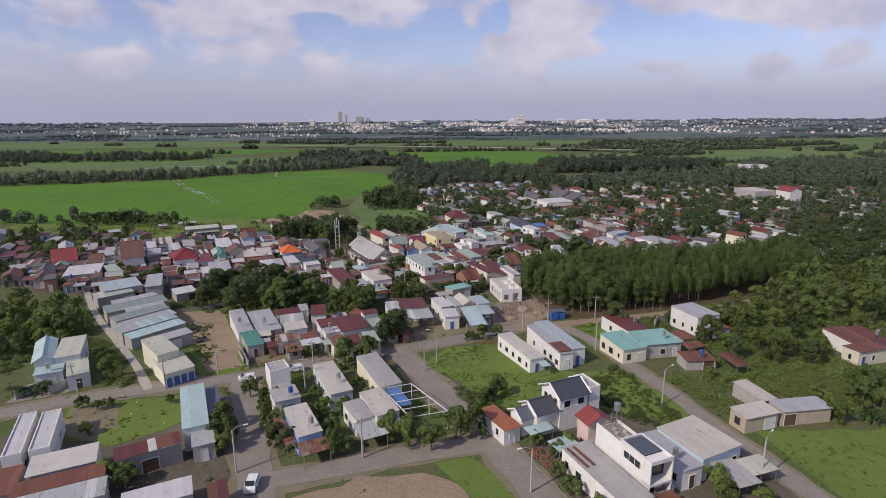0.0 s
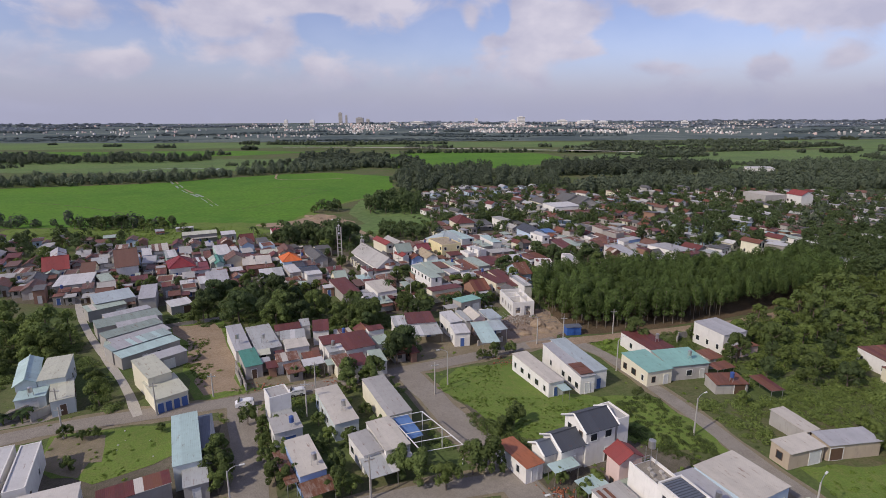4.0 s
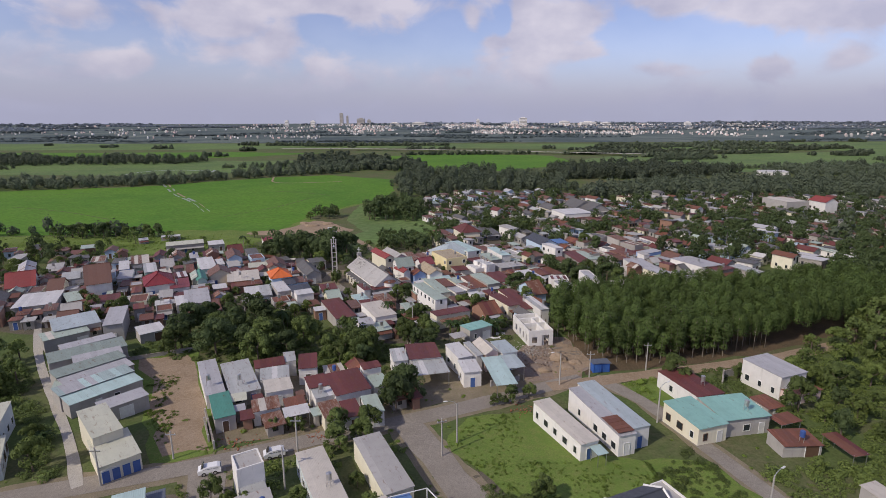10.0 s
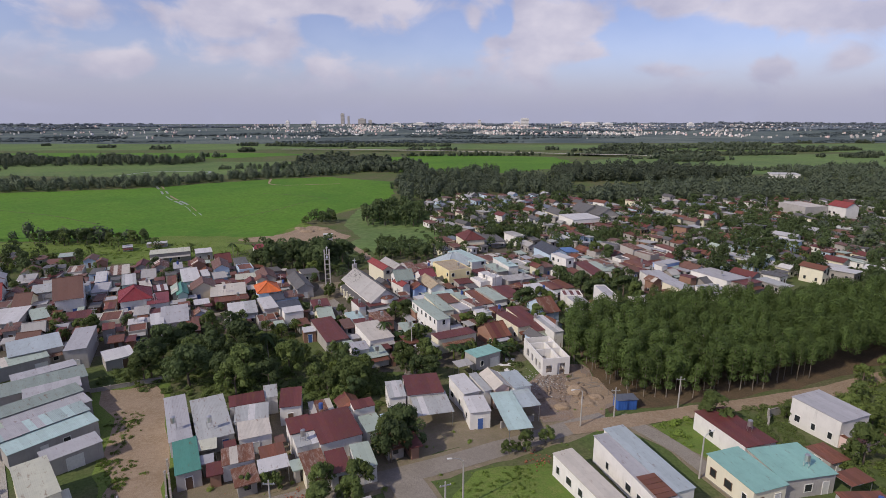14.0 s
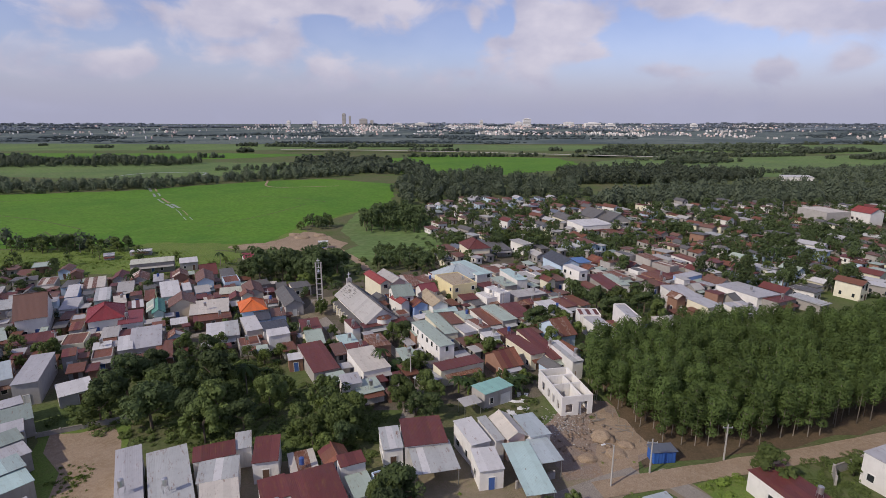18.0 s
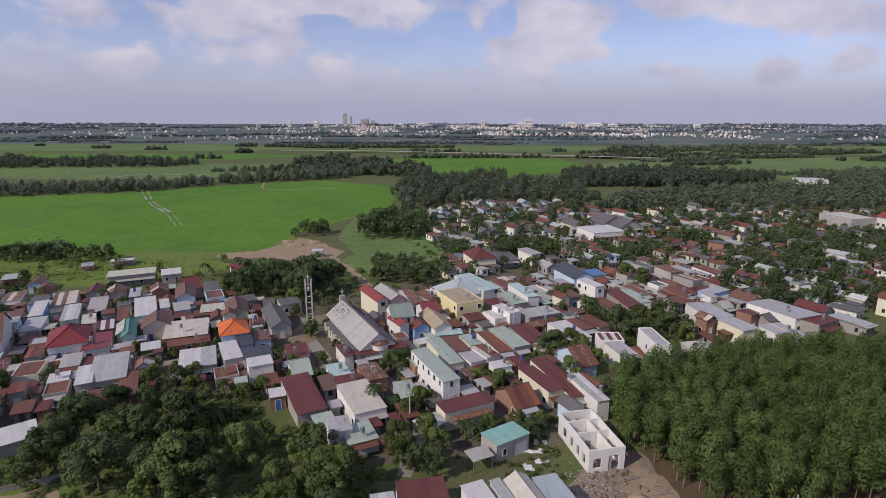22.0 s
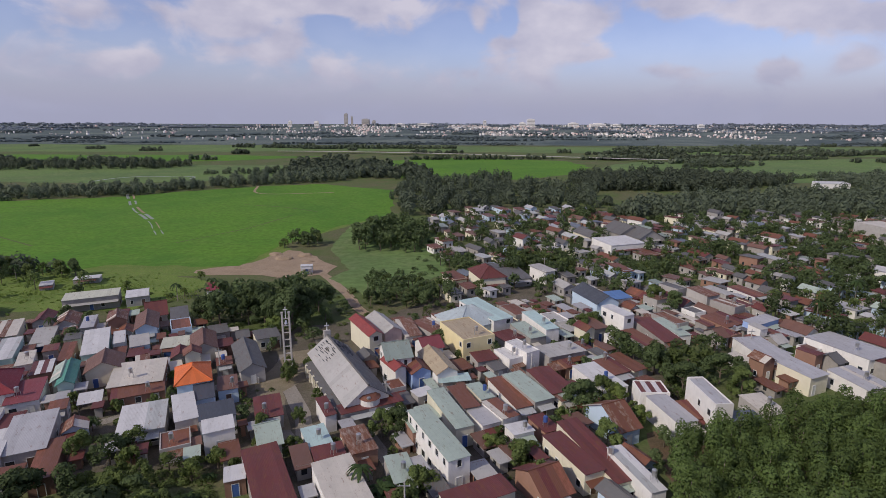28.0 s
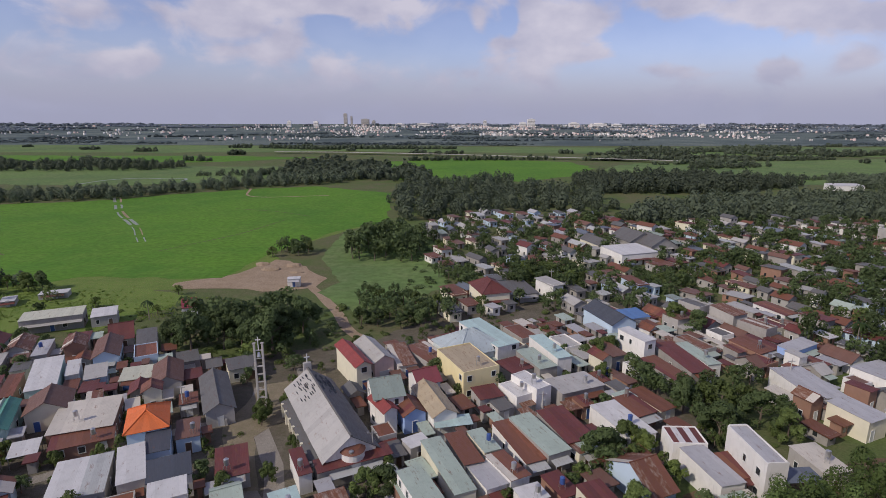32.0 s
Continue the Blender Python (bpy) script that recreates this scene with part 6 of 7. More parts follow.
def scatter(name, vs, fs, spots, material, label, category, tilt=0.0):
    """Copies of one small shape joined into one mesh. Spots: x, y, z, scale, height scale, turn."""
    base = np.array([tuple(v) for v in vs], float)
    sizes = [len(f) for f in fs]
    idx = np.array([i for f in fs for i in f])
    allv, alli = [], []
    for k, (x, y, z, s, sz, t) in enumerate(spots):
        c, sn = math.cos(t), math.sin(t)
        q = np.empty_like(base)
        q[:, 0] = x + s * (base[:, 0] * c - base[:, 1] * sn)
        q[:, 1] = y + s * (base[:, 0] * sn + base[:, 1] * c)
        q[:, 2] = z + sz * base[:, 2]
        allv.append(q)
        alli.append(idx + k * len(base))
    v = np.concatenate(allv)
    ii = np.concatenate(alli).astype(np.int32)
    tot = np.tile(np.array(sizes, np.int32), len(spots))
    me = bpy.data.meshes.new(name)
    me.vertices.add(len(v))
    me.vertices.foreach_set("co", v.ravel())
    me.loops.add(len(ii))
    me.loops.foreach_set("vertex_index", ii)
    me.polygons.add(len(tot))
    me.polygons.foreach_set("loop_start", np.concatenate(([0], np.cumsum(tot)[:-1])).astype(np.int32))
    me.polygons.foreach_set("loop_total", tot)
    me.update(calc_edges=True)
    me.materials.append(MATS[material])
    return tagged(new(name, me), label, category, kind="stuff")


def inside(x, y, poly):
    hit = False
    for (ax, ay), (bx, by) in zip(poly, poly[1:] + poly[:1]):
        if (ay > y) != (by > y) and x < (bx - ax) * (y - ay) / (by - ay) + ax:
            hit = not hit
    return hit


def fill(poly, gap, rnd, jitter=0.45):
    """Spots on a shaken grid inside a polygon."""
    x0, x1 = min(p[0] for p in poly), max(p[0] for p in poly)
    y0, y1 = min(p[1] for p in poly), max(p[1] for p in poly)
    out, y = [], y0
    while y < y1:
        x = x0
        while x < x1:
            px, py = x + rnd.uniform(-1, 1) * gap * jitter, y + rnd.uniform(-1, 1) * gap * jitter
            if inside(px, py, poly):
                out.append((px, py))
            x += gap
        y += gap
    return out


FOOT = [(o.matrix_world.translation.x, o.matrix_world.translation.y, max(abs(c) for c in (o["half"]))) for o in scene.objects if "half" in o]


def clear_of_houses(x, y, room=1.0):
    return all(abs(x - hx) > hr + room or abs(y - hy) > hr + room for hx, hy, hr in FOOT)


LANES = [((-80, 88.4), (-41, 102.7)), ((-41, 102.7), (25.7, 133.7)), ((-41, 103), (-23, 55)), ((-30, 69), (8, 79)), ((-11.5, 117), (20, 50)), ((28, 134), (39, 109.3)),
         ((39, 109.3), (45.6, 85.1)), ((45.6, 85.1), (58, 45)), ((27.7, 132.4), (75, 146.2)), ((-57, 97.5), (-103.3, 151.7))]


def clear_of_lanes(x, y, room=3.6):
    for (ax, ay), (bx, by) in LANES:
        dx, dy = bx - ax, by - ay
        t = max(0, min(1, ((x - ax) * dx + (y - ay) * dy) / (dx * dx + dy * dy)))
        if math.hypot(x - ax - t * dx, y - ay - t * dy) < room:
            return False
    return True


TREES = [broad_tree(11, 7.5, 3.4, "leaf", 1250, "leafy green broadleaf tree with a rounded crown"),
         broad_tree(12, 6.0, 2.8, "leaf_light", 1150, "bright green broadleaf tree with a loose crown"),
         broad_tree(13, 9.5, 4.2, "leaf_dark", 1500, "large dark green shade tree with a dense crown"),
         broad_tree(14, 5.0, 2.3, "leaf", 1000, "small green fruit tree with a low crown"),
         broad_tree(15, 8.0, 3.0, "leaf_dark", 1250, "tall dark green tree with an uneven crown")]
PALMS = [palm(21, 6.5, "coconut palm with drooping fronds"), palm(22, 2.4, "clump of banana plants with broad leaves", "banana_plant")]
SLIM = [slim_tree(31, 10.0, "slender plantation tree with a pale trunk and narrow crown"), slim_tree(32, 9.3, "slender plantation tree with a pale trunk and narrow crown"),
        slim_tree(33, 10.7, "slender plantation tree with a pale trunk and narrow crown")]


def plant(kind, x, y, s=1.0, turn=None, rnd=random.Random(77)):
    src = TREES[kind] if isinstance(kind, int) else (PALMS[0] if kind == "palm" else PALMS[1])
    t = rnd.uniform(0, 360) if turn is None else turn
    ob = copy_thing(src, pose(x, y, ground_z(y), 0, 0, t))
    ob.scale = (s * rnd.uniform(0.92, 1.08), s * rnd.uniform(0.92, 1.08), s * rnd.uniform(0.9, 1.1))
    return ob


STEM = ([(sx * 0.15, sy * 0.15, z) for z in (-0.5, 4.0) for sx, sy in ((-1, -1), (1, -1), (1, 1), (-1, 1))], [(0, 1, 5, 4), (1, 2, 6, 5), (2, 3, 7, 6), (3, 0, 4, 7)])


def grove(poly, gap, kinds, smin, smax, seed, room=0.6, single=0):
    """Trees over a polygon: the nearest are trees of their own, the others one wood for each kind."""
    rnd = random.Random(seed)
    spots = [(x, y) for x, y in fill(poly, gap, rnd) if clear_of_houses(x, y, room) and clear_of_lanes(x, y)]
    spots.sort(key=lambda p: p[1] + abs(p[0]) * 0.3)
    for x, y in spots[:single]:
        plant(rnd.choice(kinds), x, y, rnd.uniform(smin, smax), rnd=rnd)
    rest = {}
    for x, y in spots[single:]:
        k = rnd.choice([q for q in kinds if isinstance(q, int)])
        s = rnd.uniform(smin, smax)
        rest.setdefault((k, y > 255), []).append((x, y, ground_z(y), s, s * rnd.uniform(0.9, 1.1), rnd.uniform(0, 6.28)))
    for (k, far), some in rest.items():
        for o in TREES[k].children:
            kind = "grove_crowns" if "crown" in o.name else "grove_trunks"
            shape = (SPARSE if far else LIGHT)[TREES[k].name] if kind == "grove_crowns" else STEM
            scatter(kind, *shape, some, o.data.materials[0].name,
                    "dense crowns of a village grove" if kind == "grove_crowns" else "brown trunks of a village grove", "grove")


# big tree groups
grove([(128, 178), (190, 180), (262, 240), (250, 268), (180, 268), (150, 238), (130, 206)], 5.6, (2, 2, 4), 0.6, 1.05, 174, -1.0)
grove([(-200, 252), (-100, 256), (-84, 290), (-110, 302), (-200, 296)], 17, (0, 1, 3, 2), 0.5, 0.9, 171, -0.5)
grove([(-225, 165), (-134, 168), (-128, 236), (-150, 262), (-225, 258)], 8, (0, 2, 3, 1), 0.5, 0.9, 172, -0.8)
grove([(16, 296), (40, 296), (48, 332), (20, 330)], 5.0, (2, 4, 0), 0.6, 0.9, 63, 0.2)
grove([(60, 300), (84, 300), (86, 318), (62, 322)], 5.0, (2, 4, 0), 0.5, 0.8, 64, 0.2)
grove([(100, 330), (128, 326), (124, 350), (104, 346)], 5.5, (2, 4), 0.6, 0.9, 65, 0.2)
grove([(30, 380), (52, 384), (48, 402), (28, 398)], 6, (2, 4), 0.6, 0.9, 66, 0.2)
grove([(140, 300), (170, 296), (186, 330), (150, 338)], 5.5, (2, 4), 0.7, 1.0, 67, 0.2)
grove([(60, 420), (84, 410), (80, 436), (62, 440)], 6, (2, 4), 0.7, 1.0, 68, 0.2)
grove([(-12, 268), (200, 290), (230, 360), (100, 440), (-10, 440)], 8.6, (2, 2, 4, 0), 0.35, 0.9, 69, -1.8)
grove([(-130, 170), (40, 160), (48, 230), (20, 260), (-120, 250)], 8, (0, 1, 3, 2), 0.35, 0.6, 70, -0.8)
grove([(100, 284), (196, 262), (330, 260), (360, 380), (250, 430), (120, 430), (150, 340)], 8.4, (2, 2, 4), 0.5, 1.0, 170, -1.2)
grove([(-86, 100), (-70, 112), (-62, 104), (-60, 99), (-80, 92)], 4.0, (0, 1, 3, "banana"), 0.7, 1.0, 41, single=14)
grove([(-120, 110), (-88, 112), (-84, 128), (-100, 146), (-140, 150)], 4.6, (0, 1, 3, "banana", 1), 0.75, 1.1, 42, single=16)
grove([(-75, 146), (-62, 144), (-40, 140), (-33, 150), (-34, 164), (-50, 172), (-72, 166)], 6.0, (0, 1, 4, 2, "palm", 0), 0.6, 1.35, 43, single=30)
grove([(-33, 140), (-20, 134), (-16, 145), (-18, 158), (-32, 152)], 4.2, (0, 1, 2), 0.7, 1.0, 44, single=10)
grove([(-14, 118), (-8, 121), (-9, 127), (-13.5, 126)], 3.6, (2, 0), 0.7, 0.9, 45, -1.5, single=8)
grove([(-13, 150), (-4, 150), (-8, 172), (-15, 166)], 4.5, (0, 2), 0.6, 0.85, 46, 0.2, single=8)
grove([(46, 96), (60, 100), (90, 106), (120, 130), (84, 150), (66, 132), (50, 106)], 6.2, (1, 3, 1, 0, 4), 0.45, 1.0, 47, single=30)
grove([(46, 84), (62, 90), (88, 100), (100, 90), (78, 84)], 4.8, (1, 3, "banana", 1, 0), 0.55, 0.9, 48, single=26)
grove([(84, 150), (120, 130), (170, 150), (190, 190), (121, 176)], 6.0, (0, 1, 1), 0.8, 1.2, 49, single=8)
grove([(22, 192), (30, 186), (33, 200), (28, 206)], 4.4, (0, 2, 1), 0.5, 0.8, 50, single=6)
grove([(38, 204), (58, 204), (62, 230), (48, 246), (34, 226)], 4.8, (2, 4, 0), 0.62, 0.92, 51, single=8)
grove([(84, 226), (126, 226), (150, 260), (140, 290), (100, 280), (86, 246)], 7.5, (2, 4, 0), 0.6, 1.0, 52, -0.6, single=0)
grove([(-80, 244), (-50, 240), (-44, 256), (-52, 272), (-78, 262)], 5.6, (2, 2, 4), 1.0, 1.35, 53, single=10)
grove([(-36, 258), (-10, 262), (-8, 280), (-32, 276)], 5.0, (2, 4), 0.6, 0.85, 54, single=8)
grove([(-56, 348), (-18, 337), (-10, 380), (-44, 400)], 6.0, (2, 2, 4), 0.8, 1.35, 55, single=0)
grove([(-38, 281), (-17, 279), (-10, 293), (-32, 292)], 4.6, (2, 4, 0), 0.6, 0.9, 155, single=0)
grove([(-86, 350), (-70, 352), (-66, 362), (-84, 364)], 6, (0, 2), 0.7, 1.0, 56, single=4)
grove([(-200, 288), (-150, 290), (-146, 304), (-200, 304)], 6.5, (0, 2, "palm"), 0.7, 1.0, 57, single=6)
grove([(6, 172), (16, 160), (12, 168), (22, 186), (14, 190)], 4.0, (0, 1, "banana"), 0.5, 0.8, 58, 0.2, single=10)
grove([(-42, 176), (-30, 186), (-36, 200), (-46, 180)], 4.5, (0, "banana"), 0.5, 0.75, 59, 0.2, single=8)
grove([(-70, 170), (-40, 160), (-40, 180), (-66, 184)], 4.4, (2, 0, "banana", 1), 0.5, 0.78, 60, 0.2, single=8)
grove([(-110, 168), (-90, 174), (-88, 186), (-108, 182)], 4.5, (0, 3), 0.6, 0.8, 61, 0.2, single=5)
grove([(16, 300), (40, 300), (46, 330), (20, 330)], 6.0, (2, 0), 0.6, 0.9, 62, 0.2, single=0)
for px, py, k, s in ((4.6, 80.6, 0, 0.8), (-5.5, 79, 3, 1.1), (-8.5, 80.5, 3, 1.0), (-2.0, 76.8, 1, 0.8), (-36.2, 79.5, 3, 1.1), (-34.8, 76.5, 1, 0.7),
                     (-30.8, 92, 3, 0.7), (-27.8, 84, 3, 0.8), (-24.5, 77.5, 3, 0.8), (-17.5, 88, 3, 0.7), (-18.8, 81, 3, 0.8), (14.6, 78.2, 3, 0.6), (19.5, 76.6, 1, 0.55),
                     (20, 62, 3, 0.7), (17.6, 66, 3, 0.75), (16.5, 70, 3, 0.6), (38, 64, 1, 0.7), (43, 63.5, 1, 0.6), (9.5, 122.9, 0, 0.5), (6.5, 121.9, 3, 0.6), (13.0, 125.4, 3, 0.7),
                     (-17, 108.5, 0, 0.75), (-21, 107.5, 0, 0.75), (-14.5, 104, 3, 0.7), (-12, 100, 3, 0.6), (44, 131, 0, 0.95), (58.5, 133.5, 3, 0.8), (-15, 187, 2, 0.75),
                     (-10.5, 172, 0, 0.7), (-37, 215, 3, 0.9), (-41, 209, 3, 0.8), (-52, 238, 1, 1.0), (20, 196.5, 2, 0.85), (25, 190, 1, 0.8), (-60, 82, 3, 0.5), (-63, 89.8, 3, 0.4), (-51, 92.2, 3, 0.4)):
    plant(k, px, py, s)
for px, py, k, s in ((-37.8, 83.0, 0, 0.72), (-17.6, 75.6, 3, 0.95), (-15.6, 76.2, 1, 0.6), (2.0, 80.4, 0, 0.75), (-27.3, 79.0, 3, 0.8), (-46.0, 68.3, 3, 0.9), (-49, 69.5, 1, 0.7), (-66.1, 90.6, 3, 0.6), (-61.6, 90.8, 3, 0.5),
                     (-33.6, 92.5, 1, 0.5), (-32.6, 89.6, 3, 0.6), (-31.4, 86.4, 1, 0.55), (-30.2, 83.0, 3, 0.6), (9.9, 94.2, 3, 0.9), (8.4, 91.4, 3, 0.8), (17.4, 74.8, 3, 0.7), (19.4, 72.0, 1, 0.6), (21.8, 68.8, 3, 0.7),
                     (38.2, 66.4, 1, 0.75), (-21.6, 111.4, 0, 0.72), (-16.6, 112.3, 0, 0.75), (-12.6, 119.6, 2, 0.85), (-10.6, 124.6, 2, 0.85), (-12.9, 122.4, 0, 0.9), (-28.9, 113.2, 3, 0.6), (-33.2, 112.4, 3, 0.6), (-31, 113.4, 1, 0.45), (-36.9, 94.6, 3, 0.8), (-22.6, 86.2, 3, 0.7), (-21.4, 89.4, 1, 0.5), (-16.4, 97.4, 3, 0.6), (-13.6, 92.0, 3, 0.7), (-9.2, 96.6, 1, 0.5), (-24.2, 94.0, 3, 0.6)):
    plant(k, px, py, s)
for px, py, s in ((-45, 160, 1.0), (-19, 171, 0.9), (100, 250, 1.1), (-94, 268, 0.9), (24, 178, 0.6), (-112, 236, 0.8), (124, 268, 1.2), (-64, 266, 0.8)):
    plant("palm", px, py, s)

for px, py, k, s in ((9.5, 161.5, "banana", 1.2), (12.0, 165.0, 1, 0.6), (-0.5, 160.5, "banana", 1.3), (2.0, 163.5, 3, 0.8), (7.5, 165.5, 3, 0.7), (-17.8, 187.1, 0, 0.75), (-9.1, 171.6, 3, 0.90), (-15.3, 170.1, "banana", 1.30), (1.2, 182.4, 1, 0.70), (5.2, 178.0, 0, 0.80), (8.3, 173.3, 3, 1.00), (15.3, 191.8, 3, 0.80),
                     (25.0, 200.5, 0, 0.85), (29.8, 239.1, 0, 0.90), (-67.1, 179.5, 0, 0.80), (-70.5, 195.2, 3, 0.70), (-64.1, 197.7, 3, 0.70), (-53.6, 237.6, 1, 0.95), (-41.0, 210.8, 3, 0.90),
                     (-32.2, 181.9, 3, 0.80), (-38.5, 183.8, 1, 0.60), (-34.0, 192.3, 3, 0.70), (58.5, 263.1, 0, 1.00), (61.1, 256.3, 2, 0.90), (27.5, 199.8, 1, 0.90), (21.3, 184.1, 0, 0.80),
                     (18.6, 179.6, 3, 0.80), (33.6, 242.7, 0, 0.80), (29.3, 230.3, 3, 0.90), (3.1, 186.4, 3, 0.70), (7.8, 181.1, 1, 0.60), (18.3, 199.4, 3, 0.70), (-32.8, 201.1, 3, 0.60)):
    plant(k, px, py, s)


# the plantation: front rows as trees of their own, the rest as one wood
FOREST = [(32.6, 139.6), (44, 140.8), (61, 145), (78, 150), (98, 160), (128, 177), (128, 201), (92, 190), (66, 189), (47, 185), (28, 176), (25.4, 168), (25.2, 158), (29.6, 146)]
frnd = random.Random(5)
spots = fill(FOREST, 2.55, frnd, 0.30)
spots.sort(key=lambda p: (p[0] - 26) * 0.55 + (p[1] - 132) * 0.8 if p[0] < 75 else 400 + p[0])
for fx, fy in spots[:96]:
    t = copy_thing(SLIM[frnd.randrange(3)], pose(fx, fy, ground_z(fy), frnd.uniform(-2, 2), frnd.uniform(-2, 2), frnd.uniform(0, 360)))
    k = frnd.uniform(0.86, 1.1)
    t.scale = (k, k, k * frnd.uniform(0.92, 1.06))
rest = [(fx, fy, ground_z(fy), frnd.uniform(0.8, 1.15), frnd.uniform(0.80, 1.14), frnd.uniform(0, 6.28)) for fx, fy in spots[96:]]
slim_trunk = [o for o in SLIM[0].children if o.name.startswith("trunk")][0].data
for k in range(4):
    shape = random.Random(36 + k)
    lobes = [((shape.uniform(-0.5, 0.5), shape.uniform(-0.5, 0.5), 9.8 * q), (1.36 * g * shape.uniform(0.85, 1.15), 1.36 * g * shape.uniform(0.85, 1.15), 1.75 * g)) for q, g in ((0.58, 0.95), (0.75, 1.05), (0.88, 0.82))]
    scatter("plantation_crowns", *leaf_cloud(shape, lobes, 880, 0.165, True), rest[k::4], "leaf_acacia", "dense green crowns of the plantation", "wood")
scatter("plantation_trunks", [v.co for v in slim_trunk.vertices], [tuple(p.vertices) for p in slim_trunk.polygons], rest[:200], "bark_pale", "pale thin trunks of the plantation", "wood")

# shrubs and weeds
srnd = random.Random(9)
sv, sf = leaf_cloud(srnd, [((0, 0, 0.42), (0.8, 0.8, 0.5)), ((0.5, 0.3, 0.3), (0.6, 0.5, 0.4))], 80, 0.19, True)


fine_v, fine_f = leaf_cloud(srnd, [((0, 0, 0.45), (0.7, 0.7, 0.5)), ((0.5, 0.3, 0.3), (0.5, 0.5, 0.35)), ((-0.4, 0.3, 0.35), (0.45, 0.45, 0.4))], 170, 0.105, True)


def shrubs(name, poly, gap, s0, s1, material, label, seed, room=0.3):
    rnd = random.Random(seed)
    out = []
    for x, y in fill(poly, gap, rnd, 0.6):
        if clear_of_houses(x, y, room) and clear_of_lanes(x, y, 2.6):
            lush = noise.noise(Vector((x * 0.22, y * 0.22, seed)))
            if material == "leaf_low" and lush < -0.08 and rnd.random() < 0.7:
                continue
            s = (s0 + (s1 - s0) * rnd.random() ** 1.6) * (0.8 + 0.9 * max(lush, 0))
            out.append((x, y, ground_z(y), s * 1.15, s * rnd.uniform(0.6, 1.1), rnd.uniform(0, 6.28)))
    if out:
        near = s1 > 1.1 and min(p[1] for p in poly) < 120
        scatter(name, fine_v if near else sv, fine_f if near else sf, out, material, label, "shrubs")


shrubs("lot_weeds", [(-3.5, 108.5), (0.5, 117), (12, 119.5), (20, 104.5), (29, 103.5), (29.5, 88.5), (22, 91), (14, 89.5), (8.5, 91.5)], 0.62, 0.08, 0.42, "leaf_low", "low green weeds over an empty lot", 71)
shrubs("kerb_bushes", [(2, 98), (8, 94), (12, 88), (9.5, 87), (3, 93)], 1.0, 0.6, 1.2, "leaf", "bushes along the street kerb", 72)
shrubs("east_thicket", [(28, 100), (38, 108), (50, 84), (46, 70), (30, 88)], 1.2, 0.4, 1.2, "leaf", "green thicket between lane and houses", 73)
shrubs("lane_thicket", [(44, 100), (60, 104), (90, 110), (96, 96), (52, 80)], 1.3, 0.5, 1.6, "leaf_light", "overgrown green thicket east of the lane", 74)
shrubs("yard_weeds", [(52, 82), (78, 84), (84, 66), (54, 58)], 1.3, 0.2, 0.5, "leaf_low", "weeds in an overgrown yard", 75)
shrubs("west_thicket", [(-130, 100), (-88, 104), (-76, 104), (-70, 99), (-60, 99), (-76, 120), (-92, 138), (-130, 150)], 1.5, 0.7, 1.9, "leaf", "dense green thicket west of the alley", 76)
shrubs("middle_thicket", [(-78, 148), (-62, 143), (-40, 138), (-18, 134), (-14, 150), (-30, 168), (-56, 178), (-76, 168)], 1.8, 0.6, 1.6, "leaf", "dark green thicket in the middle of the village", 77)
shrubs("soil_weeds", [(-67, 135), (-61, 136), (-53, 120), (-51, 106), (-60, 119)], 0.7, 0.15, 0.6, "leaf_low", "weeds along bare soil", 78)
shrubs("soil_weeds_edge", [(-62, 147), (-58, 140), (-44, 118), (-40, 106), (-44, 106), (-48, 118)], 0.9, 0.15, 0.6, "leaf_low", "weeds beside bare soil", 79)
shrubs("meadow_weeds", [(33, 131), (40, 134), (46, 127), (42, 120), (38, 121)], 1.2, 0.4, 1.0, "leaf_low", "weeds by the dirt road", 80)
shrubs("house_weeds", [(40, 118), (70, 118), (80, 140), (60, 142), (46, 132)], 1.35, 0.5, 1.3, "leaf", "green bushes round a white house", 81)
shrubs("site_weeds", [(4, 150), (12, 146), (18, 166), (10, 172), (2, 166)], 1.7, 0.4, 1.0, "leaf", "weeds beside the building site", 82)
shrubs("street_hedge", [(14, 80), (24, 60), (27, 48), (22, 48), (17, 62)], 1.4, 0.6, 1.3, "leaf", "bushes beside the street", 83)
shrubs("west_verge", [(-36, 84), (-33, 84), (-28, 70), (-30, 68)], 1.0, 0.5, 1.0, "leaf", "bushes along the side road", 84)
shrubs("garden_rows", [(-170, 262), (-120, 266), (-120, 298), (-170, 296)], 2.2, 0.25, 0.7, "leaf_low", "kitchen garden greenery by the paddies", 85)
shrubs("village_green", [(-130, 165), (30, 150), (60, 215), (40, 280), (-120, 280)], 5.2, 0.6, 1.6, "leaf", "small bushes between village houses", 86, 0.2)
shrubs("far_village_green", [(-20, 290), (120, 270), (220, 380), (110, 460), (-20, 440)], 5.5, 1.0, 2.2, "leaf_dark", "dark bushes between far village houses", 87, 0.2)
shrubs("east_village_green", [(125, 215), (262, 230), (350, 290), (350, 390), (180, 420), (125, 300)], 5.0, 1.2, 2.6, "leaf_dark", "dark bushes between houses at the eastern edge", 93, 0.2)
shrubs("south_weeds", [(-60, 86), (-46, 92), (-44, 86), (-54, 79)], 1.0, 0.14, 0.4, "leaf_low", "low weeds on a vacant lot", 88)
shrubs("near_ground_weeds", [(-100, 60), (80, 60), (110, 130), (60, 140), (-100, 130)], 2.9, 0.15, 0.55, "leaf_low", "scattered weeds on open ground", 89, 0.1)
shrubs("front_weeds", [(-44, 100), (-8, 112), (4, 90), (-22, 74), (-36, 78)], 1.3, 0.35, 1.0, "leaf_light", "garden weeds between new houses", 90, 0.1)

